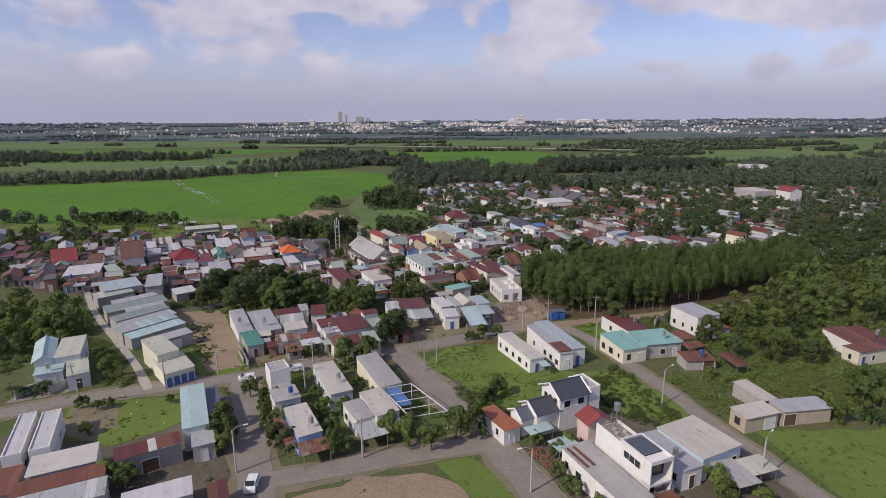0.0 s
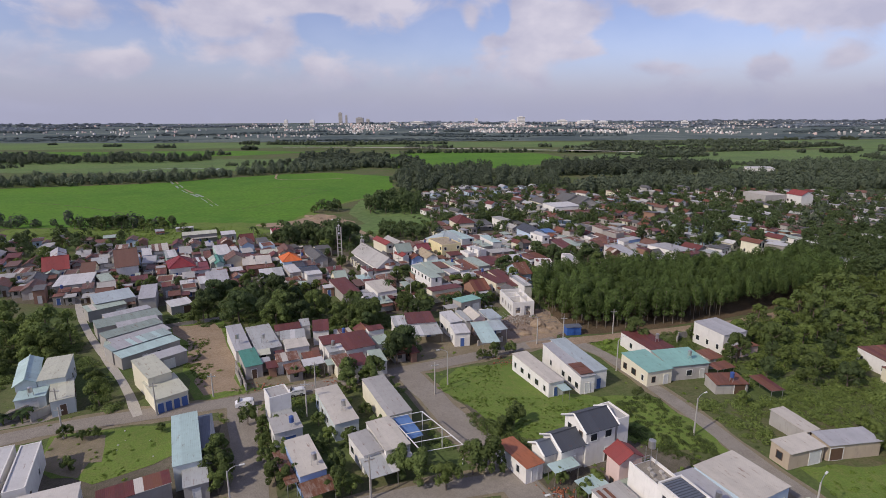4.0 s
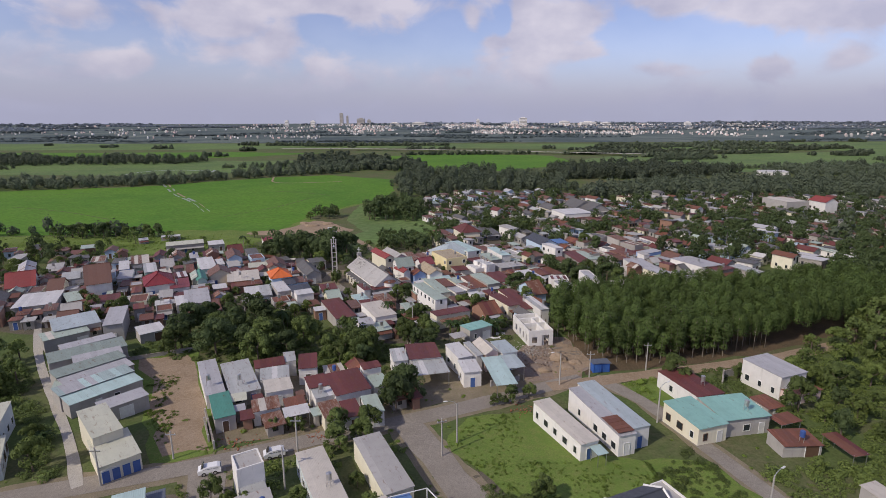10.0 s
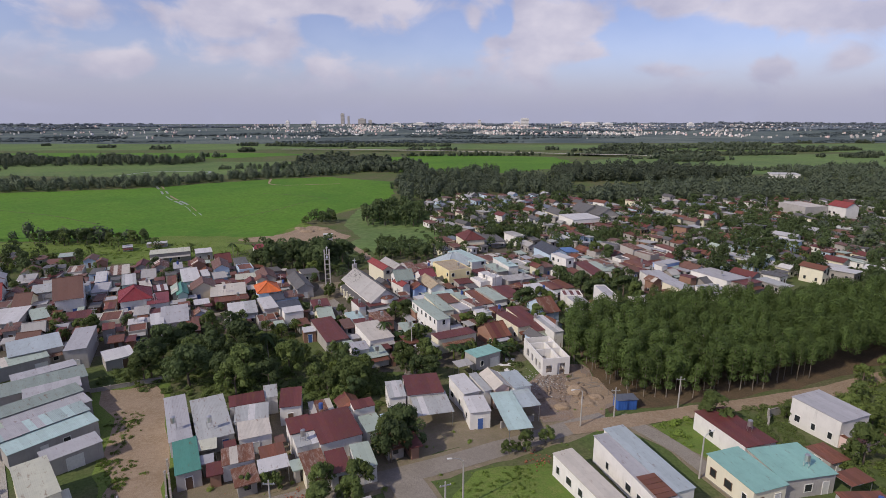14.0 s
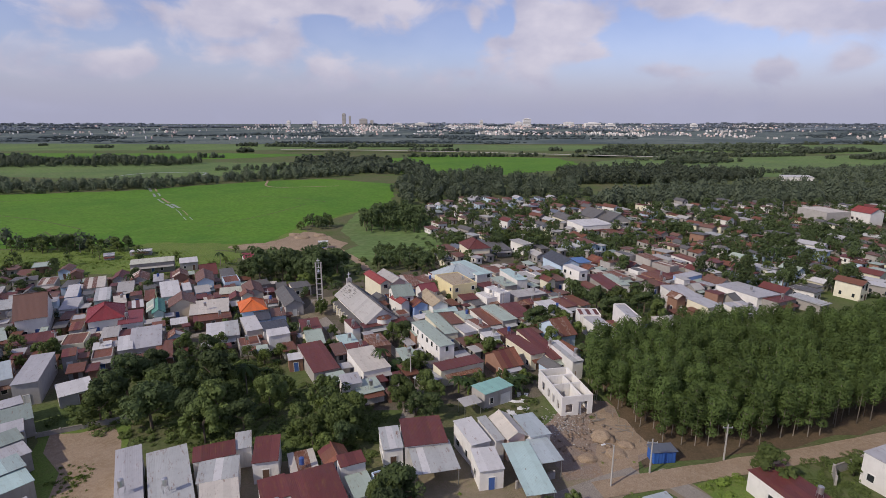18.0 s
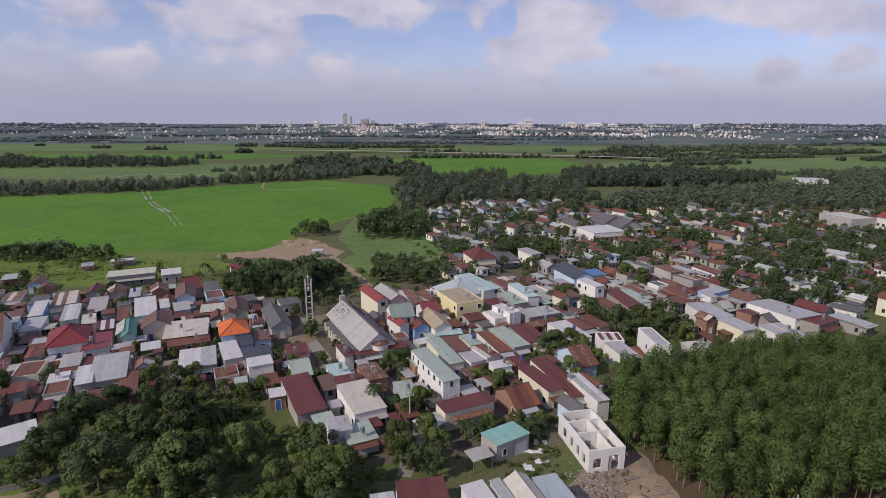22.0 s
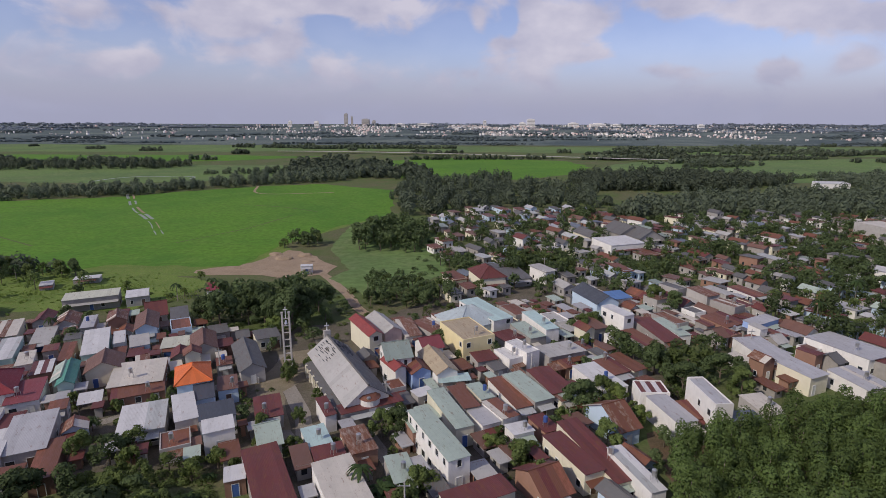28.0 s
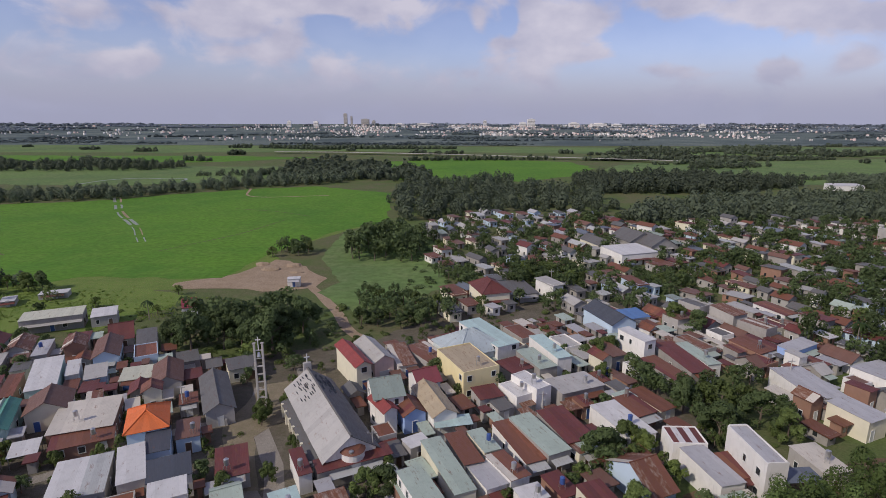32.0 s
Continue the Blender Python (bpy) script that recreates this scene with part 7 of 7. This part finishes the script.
shrubs("west_field_bushes", [(-230, 250), (-100, 254), (-84, 292), (-110, 304), (-230, 300)], 2.6, 0.2, 0.6, "leaf_low", "bushes and crops beside the paddies", 191)

shrubs("east_scrub", [(58, 96), (112, 104), (140, 140), (118, 160), (84, 150), (66, 134), (56, 120)], 1.9, 0.6, 1.8, "leaf_light", "dense green scrub between gardens and plantation", 192)


# beds of crops in rows beside the paddies
crnd_beds = random.Random(301)
for bx, by, wide, deep, turn in ((-150, 272, 26, 16, 20), (-122, 284, 22, 12, 24), (-176, 276, 20, 18, 18), (-96, 276, 12, 14, 26), (-150, 292, 24, 8, 22), (-200, 280, 22, 16, 18)):
    c, sn, bed = math.cos(radians(turn)), math.sin(radians(turn)), []
    for row in range(int(deep / 1.6)):
        for k in range(int(wide / 0.9)):
            if crnd_beds.random() < 0.85:
                u, v = k * 0.9 - wide / 2 + crnd_beds.uniform(-0.2, 0.2), row * 1.6 - deep / 2 + crnd_beds.uniform(-0.15, 0.15)
                q = crnd_beds.uniform(0.3, 0.6)
                bed.append((bx + u * c - v * sn, by + u * sn + v * c, ground_z(by + u * sn + v * c), q, q * 0.9, crnd_beds.uniform(0, 6.28)))
    scatter("crop_bed", sv[:90], sf[:30], bed, "leaf_low", "rows of green vegetables in a garden bed", "crops")


# far woods
far_rnd = random.Random(10)
fv, ff = leaf_cloud(far_rnd, [((0, 0, 4.0), (2.6, 2.6, 3.2)), ((1.6, 0.8, 3.0), (2.2, 2.2, 2.4))], 105, 0.72, True)
gv, gf = leaf_cloud(far_rnd, [((0, 0, 3.4), (3.2, 3.2, 2.6))], 30, 1.8, True)


def woods(name, poly, gap, s0, s1, seed, material="leaf_far", label="dark green belt of distant trees, greyed by painted haze", tall=1.0):
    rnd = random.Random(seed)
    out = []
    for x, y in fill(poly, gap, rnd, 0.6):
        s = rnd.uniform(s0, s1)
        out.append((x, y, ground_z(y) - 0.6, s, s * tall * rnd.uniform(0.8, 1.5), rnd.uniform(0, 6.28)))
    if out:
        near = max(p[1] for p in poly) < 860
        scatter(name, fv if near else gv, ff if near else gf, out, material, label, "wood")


# the leaf colour of these belts already holds their haze
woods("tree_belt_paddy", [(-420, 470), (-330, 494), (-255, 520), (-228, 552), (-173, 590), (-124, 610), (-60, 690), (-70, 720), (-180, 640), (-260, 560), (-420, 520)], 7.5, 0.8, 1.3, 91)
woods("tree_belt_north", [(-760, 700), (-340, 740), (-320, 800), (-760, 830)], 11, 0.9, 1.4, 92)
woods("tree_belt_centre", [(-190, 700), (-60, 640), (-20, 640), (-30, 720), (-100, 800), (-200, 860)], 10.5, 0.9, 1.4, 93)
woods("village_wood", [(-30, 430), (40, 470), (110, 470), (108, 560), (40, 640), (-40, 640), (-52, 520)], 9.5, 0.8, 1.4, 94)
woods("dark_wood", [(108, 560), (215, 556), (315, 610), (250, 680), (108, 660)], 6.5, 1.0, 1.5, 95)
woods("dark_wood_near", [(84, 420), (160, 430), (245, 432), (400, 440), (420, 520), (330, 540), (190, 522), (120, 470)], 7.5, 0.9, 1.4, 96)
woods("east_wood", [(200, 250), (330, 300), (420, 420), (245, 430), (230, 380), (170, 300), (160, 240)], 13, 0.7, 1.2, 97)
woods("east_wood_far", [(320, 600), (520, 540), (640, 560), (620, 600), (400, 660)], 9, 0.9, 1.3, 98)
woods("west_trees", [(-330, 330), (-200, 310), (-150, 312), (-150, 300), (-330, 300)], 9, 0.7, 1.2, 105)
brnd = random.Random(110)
# clumps beyond 2300 m take the paler leaf colour, with more haze painted in
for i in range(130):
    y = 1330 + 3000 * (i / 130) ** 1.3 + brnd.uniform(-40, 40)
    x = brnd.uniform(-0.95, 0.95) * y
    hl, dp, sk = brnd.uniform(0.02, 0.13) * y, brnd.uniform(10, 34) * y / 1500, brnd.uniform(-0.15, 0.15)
    woods("far_belt", [(x - hl, y - hl * sk), (x - hl * 0.4, y - dp * 0.5), (x + hl, y + hl * sk), (x + hl * 0.6, y + dp + hl * sk), (x - hl * 0.7, y + dp - hl * sk)], 12 * y / 1500, 0.9 * y / 1500, 1.7 * y / 1500, 120 + i, "leaf_horizon" if y < 2300 else "leaf_distant", "clump of trees on the far plain, haze painted in its leaves", 0.5)
for i in range(70):
    y = 640 + 680 * brnd.random()
    x, hl, sk, dp = brnd.uniform(-0.9, 0.9) * y, brnd.choice((12, 20, 35, 60, 110)) * brnd.uniform(0.7, 1.3), brnd.uniform(-0.3, 0.3), brnd.uniform(5, 22)
    if -0.05 < x / y < 0.22 and y < 900 and hl > 40:
        continue
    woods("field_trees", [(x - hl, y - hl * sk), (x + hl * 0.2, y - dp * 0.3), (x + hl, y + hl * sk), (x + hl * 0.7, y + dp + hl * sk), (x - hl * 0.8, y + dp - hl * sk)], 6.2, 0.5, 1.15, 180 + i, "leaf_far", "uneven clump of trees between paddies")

for src in TREES + PALMS + SLIM:
    for o in list(src.children_recursive) + [src]:
        bpy.data.objects.remove(o)


# ---- street furniture and vehicles ----
def lamp_pole(x, y, height, turn, arm=True):
    root = thing("street_lamp" if arm else "utility_pole", pose(x, y, ground_z(y), 0, 0, turn), "grey concrete street pole with a curved lamp arm" if arm else "plain grey concrete utility pole with insulators",
                 "street lamp" if arm else "utility pole", "street poles")
    bm = bmesh.new()
    add_cyl(bm, 0, 0, -0.5, height, 0.16, 0.10, 10)
    part("pole", bm, "pole_concrete", root)
    if arm:
        bm = bmesh.new()
        pts = [Vector((0, 0, height - 0.3)), Vector((0.4, 0, height + 0.25)), Vector((1.1, 0, height + 0.5)), Vector((1.8, 0, height + 0.55))]
        for a, b in zip(pts, pts[1:]):
            add_bar(bm, a, b, 0.045)
        part("arm", bm, "steel", root)
        part("lamp", box_bm((1.6, 2.3, -0.13, 0.13, height + 0.45, height + 0.60), bevel=0.04), "frame_white", root)
    else:
        part("crossarm", box_bm((-0.8, 0.8, -0.06, 0.06, height - 0.7, height - 0.55)), "steel", root)
        for sx in (-0.7, 0, 0.7):
            bm = bmesh.new()
            add_cyl(bm, sx, 0, height - 0.55, height - 0.35, 0.05, 0.03, 6)
            part("insulator", bm, "frame_white", root)


for px, py, hh, tt, arm in ((-31.1, 71.6, 7.2, 20, True), (-27.0, 97.1, 7.0, 0, False), (-12.7, 75.0, 7.0, 30, False), (-4.0, 105.2, 6.8, 200, False), (45.6, 68.6, 7.2, 40, True), (39.9, 90.4, 7.0, 30, True),
                            (34.6, 115.5, 7.0, 30, True), (-1.5, 109.0, 7.4, 190, True), (-54.5, 97.8, 6.5, 0, False), (-66.5, 90.4, 6.0, 0, False), (-72.5, 98.0, 5.5, 0, False), (-27.2, 105.2, 7.0, 0, False),
                            (20.2, 130.6, 7.0, 200, True), (27.2, 133.9, 6.0, 0, False), (40.5, 137.5, 6.5, 0, False), (-47.0, 104.6, 5.0, 0, False), (-12, 165, 7, 0, False), (-18, 196, 7, 0, False), (-57, 212, 7, 0, False),
                            (12, 210, 7, 0, False), (30, 300, 8, 0, False), (-96, 178, 7, 0, False), (68, 226, 7, 0, False), (12.2, 66.8, 7.0, 200, True), (55.5, 55.5, 7, 200, True)):
    lamp_pole(px, py, hh, tt, arm)


def van(x, y, turn, paint, label, length=4.5, high=1.85, category="van"):
    root = thing(category.replace(" ", "_"), pose(x, y, ground_z(y) + 0.06, 0, 0, turn), label, category, "parked vehicles")
    hl = length / 2
    side = [(-hl, 0.35), (-hl, 0.95), (-hl + 0.25, 1.05), (-hl + 0.75, high - 0.08), (-hl + 1.1, high), (hl - 0.5, high), (hl - 0.12, high - 0.15), (hl, 1.0), (hl, 0.35)]
    bm = bmesh.new()
    a = [bm.verts.new((px, -0.82 if pz < 1.1 else -0.70, pz)) for px, pz in side]
    b = [bm.verts.new((px, 0.82 if pz < 1.1 else 0.70, pz)) for px, pz in side]
    bm.faces.new(a)
    bm.faces.new(b[::-1])
    for i in range(len(side)):
        j = (i + 1) % len(side)
        bm.faces.new((a[j], a[i], b[i], b[j]))
    bmesh.ops.recalc_face_normals(bm, faces=bm.faces[:])
    body = part("body", bm, paint, root)
    for sy in (-1, 1):
        y0, y1 = sorted((sy * 0.735, sy * 0.80))
        for x0, x1 in ((-hl + 0.8, -hl + 1.7), (-hl + 1.85, hl - 1.3), (hl - 1.15, hl - 0.4)):
            part("side_window", box_bm((x0, x1, y0, y1, 1.12, high - 0.22), bevel=0.01), "glass", body)
    bm = box_bm((-0.03, 0.03, -0.62, 0.62, 0, 0.78))
    m = pose(-hl + 0.45, 0, 1.10, 0, 34, 0)
    for v in bm.verts:
        v.co = m @ v.co
    part("windscreen", bm, "glass", body)
    part("rear_window", box_bm((hl - 0.09, hl - 0.02, -0.55, 0.55, 1.15, high - 0.3)), "glass", body)
    for sx in (-hl + 0.85, hl - 0.85):
        for sy in (-0.74, 0.74):
            bm = bmesh.new()
            r = bmesh.ops.create_cone(bm, cap_ends=True, segments=14, radius1=0.33, radius2=0.33, depth=0.2)
            bmesh.ops.rotate(bm, verts=r["verts"], matrix=Matrix.Rotation(radians(90), 3, "X"))
            for v in bm.verts:
                v.co += Vector((sx, sy, 0.33))
            wheel = part("wheel", bm, "rubber", root)
            bm = bmesh.new()
            r = bmesh.ops.create_cone(bm, cap_ends=True, segments=10, radius1=0.19, radius2=0.19, depth=0.22)
            bmesh.ops.rotate(bm, verts=r["verts"], matrix=Matrix.Rotation(radians(90), 3, "X"))
            for v in bm.verts:
                v.co += Vector((sx, sy, 0.33))
            part("rim", bm, "steel", wheel)
    for sy in (-0.6, 0.6):
        part("headlight", box_bm((-hl - 0.03, -hl + 0.03, sy - 0.14, sy + 0.14, 0.72, 0.9), bevel=0.02), "frame_white", body)


van(-39.6, 100.9, 20, "car_white", "white hatchback parked at the lane corner", 3.3, 1.35, "car")
van(-31.0, 105.2, 22, "car_white", "white hatchback parked beside a grey house", 3.3, 1.4, "car")
van(-27.6, 68.2, 95, "car_white", "white hatchback parked on the side road", 3.4, 1.42, "car")


def water_tank(x, y, z, turn, blue=False):
    root = thing("water_tank", pose(x, y, z, 0, 0, turn), "blue plastic rooftop water tank on a steel stand" if blue else "shiny steel rooftop water tank on a stand", "water tank", "roof tanks")
    for sx in (-0.4, 0.4):
        for sy in (-0.3, 0.3):
            part("leg", box_bm((sx - 0.03, sx + 0.03, sy - 0.03, sy + 0.03, -0.3, 0.8)), "steel", root)
    bm = bmesh.new()
    add_cyl(bm, 0, 0, 0.8, 1.8, 0.4, seg=14)
    add_cyl(bm, 0, 0, 1.8, 1.95, 0.4, 0.15, seg=14)
    part("tank", bm, "tank_plastic" if blue else "steel", root)


trnd = random.Random(17)
roofed = [o for o in scene.objects if "half" in o and o.name.startswith("house") and o.matrix_world.translation.y < 262]
roofed.sort(key=lambda o: o.matrix_world.translation.y)
for o in roofed:
    if trnd.random() < 0.26:
        wall = [c for c in o.children if c.name.startswith("wall")]
        if not wall or len(wall[0].data.vertices) == 10:
            continue
        top = max(v.co.z for v in wall[0].data.vertices)
        hw, hl = o["half"]
        p = o.matrix_world @ Vector((hw * trnd.uniform(-0.5, 0.5), -hl * trnd.uniform(0.3, 0.7), top))
        water_tank(p.x, p.y, p.z, trnd.uniform(0, 90), trnd.random() < 0.2)


# yard and boundary walls
def yard_wall(x0, y0, x1, y1, high, material, label):
    d = math.hypot(x1 - x0, y1 - y0)
    root = thing("boundary_wall", pose(x0, y0, min(ground_z(y0), ground_z(y1)), 0, 0, math.degrees(math.atan2(y1 - y0, x1 - x0))), label, "wall")
    part("panel", box_bm((0, d, -0.09, 0.09, -0.5, high)), material, root)
    part("coping", box_bm((-0.05, d + 0.05, -0.13, 0.13, high, high + 0.08)), "pavement", root)
    n = max(2, int(d / 3.2) + 1)
    for i in range(n):
        s = d * i / (n - 1)
        part("pillar", box_bm((s - 0.16, s + 0.16, -0.16, 0.16, -0.5, high + 0.2), bevel=0.02), material, root)


for x0, y0, x1, y1, hh, mm in ((-81, 94, -78.2, 99.5, 1.6, "wall_grey"), (-76, 96, -73.4, 101.5, 1.6, "wall_grey"), (-75.8, 143.4, -63.2, 149.4, 1.0, "wall_concrete"), (-41.6, 107.4, -47.3, 117.6, 1.7, "wall_grey"),
                               (-43.4, 109.5, -46.4, 115, 1.4, "wall_grey"), (26, 64, 32, 66.4, 1.2, "wall_white"), (20, 58.5, 27, 63, 1.0, "wall_white"), (55.6, 133.8, 62.0, 136.4, 1.6, "wall_grey"),
                               (55.6, 133.8, 54.0, 131.0, 1.6, "wall_grey"), (12, 132.5, 6, 130, 1.2, "wall_grey"), (-47.5, 209, -51.5, 221, 1.5, "wall_grey")):
    yard_wall(x0, y0, x1, y1, hh, mm, "low %s boundary wall with pillars" % {"wall_grey": "grey rendered", "wall_white": "white painted", "wall_concrete": "bare concrete"}[mm])

# rubble, planks and sheets on the building site
rr = random.Random(23)
rv, rf = [], []
for dx in (-1, 1):
    for dy in (-1, 1):
        for dz in (0, 1):
            rv.append((dx * 0.5 + rr.uniform(-0.15, 0.15), dy * 0.4 + rr.uniform(-0.15, 0.15), dz * 0.5 + rr.uniform(-0.1, 0.1)))
rf = [(0, 1, 3, 2), (4, 6, 7, 5), (0, 4, 5, 1), (2, 3, 7, 6), (1, 5, 7, 3), (0, 2, 6, 4)]
spots = []
for i in range(420):
    x, y = rr.uniform(12.5, 28), rr.uniform(133.5, 152)
    if math.hypot(x - 18.5, (y - 146) * 0.7) < 6.5 * rr.uniform(0.3, 1.2):
        s = rr.uniform(0.15, 0.6)
        spots.append((x, y, ground_z(y), s, s, rr.uniform(0, 6.28)))
scatter("rubble", rv, rf, spots, "rubble_grey", "heap of broken brick and concrete rubble", "rubble")
for i in range(26):
    x, y = rr.uniform(7, 13), rr.uniform(150, 160)
    sh = thing("plaster_sheet", pose(x, y, ground_z(y) + 0.08, rr.uniform(-8, 8), rr.uniform(-8, 8), rr.uniform(0, 180)), "white foam board lying on the weeds", "sheet", "boards on the ground")
    part("board", box_bm((-0.8, 0.8, -0.4, 0.4, 0, 0.07), bevel=0.02), "frame_white", sh)
    if i > 9:
        break


spots = []
for i in range(260):
    x, y = rr.gauss(17.0, 2.4), rr.gauss(148.5, 2.6)
    q = rr.uniform(0.08, 0.32)
    spots.append((x, y, ground_z(y) + 0.04, q, q * 0.6, rr.uniform(0, 6.28)))
scatter("plaster_rubble", rv, rf, spots, "pole_concrete", "pale grey plaster and concrete rubble", "rubble")
for i in range(16):
    x, y = rr.uniform(20.5, 27.5), rr.uniform(138.5, 151)
    plank = thing("plank", pose(x, y, ground_z(y) + 0.14, rr.uniform(-3, 3), rr.uniform(-4, 4), rr.uniform(0, 180)), "weathered timber plank lying on churned earth", "plank", "timber on the building site")
    part("board", box_bm((-1.4, 1.4, -0.11, 0.11, 0, 0.05), bevel=0.01), "bark_pale", plank)
for i in range(9):
    y = 140.5 + i * 2.1
    x = 29.2 - i * 0.55
    post = thing("fence_post", pose(x, y, ground_z(y), rr.uniform(-4, 4), rr.uniform(-4, 4), 0), "thin leaning timber fence post at the plantation edge", "fence post", "fence posts by the plantation")
    bm = bmesh.new()
    add_cyl(bm, 0, 0, -0.3, rr.uniform(1.2, 1.6), 0.06, 0.05, 7)
    part("post", bm, "bark_pale", post)


# loose bricks by the street and pale litter on the vacant lot
spots = []
for cx, cy, n, spread, big in ((14.6, 76.0, 60, 1.0, 0.32), (15.8, 73.6, 40, 0.8, 0.3), (11.0, 120.4, 30, 1.2, 0.3), (-38.2, 108.8, 40, 1.4, 0.28), (-26.0, 111.6, 30, 1.2, 0.25)):
    for i in range(n):
        x, y, q = rr.gauss(cx, spread), rr.gauss(cy, spread), rr.uniform(0.5, 1.0) * big
        spots.append((x, y, ground_z(y) + 0.05, q, q, rr.uniform(0, 6.28)))
scatter("brick_rubble", rv, rf, spots, "roof_terracotta", "scattered loose red bricks beside the road", "rubble")
spots = []
for i in range(6):
    x, y = rr.uniform(-58, -47), rr.uniform(84, 93)
    q = rr.uniform(0.12, 0.32)
    spots.append((x, y, ground_z(y) + 0.08, q, q * 0.3, rr.uniform(0, 6.28)))
scatter("litter", rv, rf, spots, "frame_white", "pale litter and rubble on a vacant lot", "litter")


# earth heaps
def heap(x, y, r, h, material, label):
    bm = bmesh.new()
    bmesh.ops.create_icosphere(bm, subdivisions=3, radius=1.0)
    for v in bm.verts:
        k = 1 + 0.25 * noise.noise(v.co * 1.7 + Vector((x, y, 0)))
        v.co = Vector((v.co.x * r * k, v.co.y * r * k * 0.8, max(v.co.z, -0.2) * h * k))
    ob = part("earth_mound", bm, material, None)
    ob.location = (x, y, ground_z(y) - 0.05)
    tagged(ob, label, "earth heap")


for x, y, r, h in ((22.6, 143.6, 2.2, 1.5), (23.5, 139, 1.8, 0.9), (26.0, 141.5, 1.5, 0.8), (18.5, 137.5, 1.7, 0.8), (-78, 330, 4, 1.3), (-84, 338, 3, 1.0), (-70, 336, 3.4, 1.2), (-66, 325, 2.6, 0.9)):
    heap(x, y, r, h, "dirt", "heap of loose brown earth")

# ---- the distant city ----
crnd = random.Random(40)
cube_v = [(-0.5, -0.5, 0), (0.5, -0.5, 0), (0.5, 0.5, 0), (-0.5, 0.5, 0), (-0.5, -0.5, 1), (0.5, -0.5, 1), (0.5, 0.5, 1), (-0.5, 0.5, 1)]
cube_f = [(0, 1, 5, 4), (1, 2, 6, 5), (2, 3, 7, 6), (3, 0, 4, 7), (4, 5, 6, 7)]
for mat, share, label in (("wall_white", 620, "pale distant town houses"), ("wall_pink", 380, "reddish distant town houses"), ("wall_grey", 1300, "grey distant town houses")):
    spots = []
    while len(spots) < share:
        y = crnd.uniform(1550, 3900)
        x = (crnd.gauss(0.14, 0.22) if crnd.random() < 0.72 else crnd.uniform(-0.8, 0.85)) * y
        if -0.80 < x / y < 0.85 and noise.noise(Vector((x * 0.004, y * 0.0022, 3.0))) >  0.02:
            s = crnd.uniform(2.5, 5.5) * (1 + (y - 1500) / 3000)
            spots.append((x, y, ground_z(y), s, crnd.uniform(3.2, 6.5) * (1 + (y - 1500) / 3000), crnd.uniform(0, 1.57)))
    scatter("city_houses", cube_v, cube_f, spots, mat, label, "town")


def tower_block(x, y, w, d, h, wall, label):
    root = thing("tower_block", pose(x, y, ground_z(y)), label, "tower block")
    part("wall", box_bm((-w / 2, w / 2, -d / 2, d / 2, 0, h)), wall, root)
    part("roof_plant", box_bm((-w / 4, w / 4, -d / 4, d / 4, h, h + 4)), wall, root)
    n = int(h / 9)
    for i in range(n):
        part("window_band", box_bm((-w / 2 + 1, w / 2 - 1, -d / 2 - 0.4, -d / 2, 4 + i * 9, 7 + i * 9)), "wall_concrete", root)


for u, yy, w, h, wall in ((609, 3950, 24, 80, "wall_grey"), (619, 3950, 14, 62, "wall_grey"), (642, 3980, 52, 44, "wall_grey"), (656, 3980, 24, 34, "wall_grey"), (919, 3800, 50, 46, "wall_white"), (905, 3700, 40, 26, "wall_white"),
                          (842, 3800, 22, 36, "wall_white"), (990, 3700, 60, 24, "wall_white"), (1030, 3500, 90, 22, "wall_white"), (740, 3600, 80, 20, "wall_white"), (515, 3500, 22, 34, "wall_white"), (560, 3300, 26, 34, "wall_white"),
                          (1060, 3300, 50, 20, "wall_white"), (1200, 3000, 30, 24, "wall_white"), (700, 3700, 60, 18, "wall_white")):
    tower_block((u - 784) / 968.1 * yy, yy, w, w * 0.6, h, wall, "tall grey tower on the city skyline" if wall == "wall_grey" else "long white block on the city skyline")
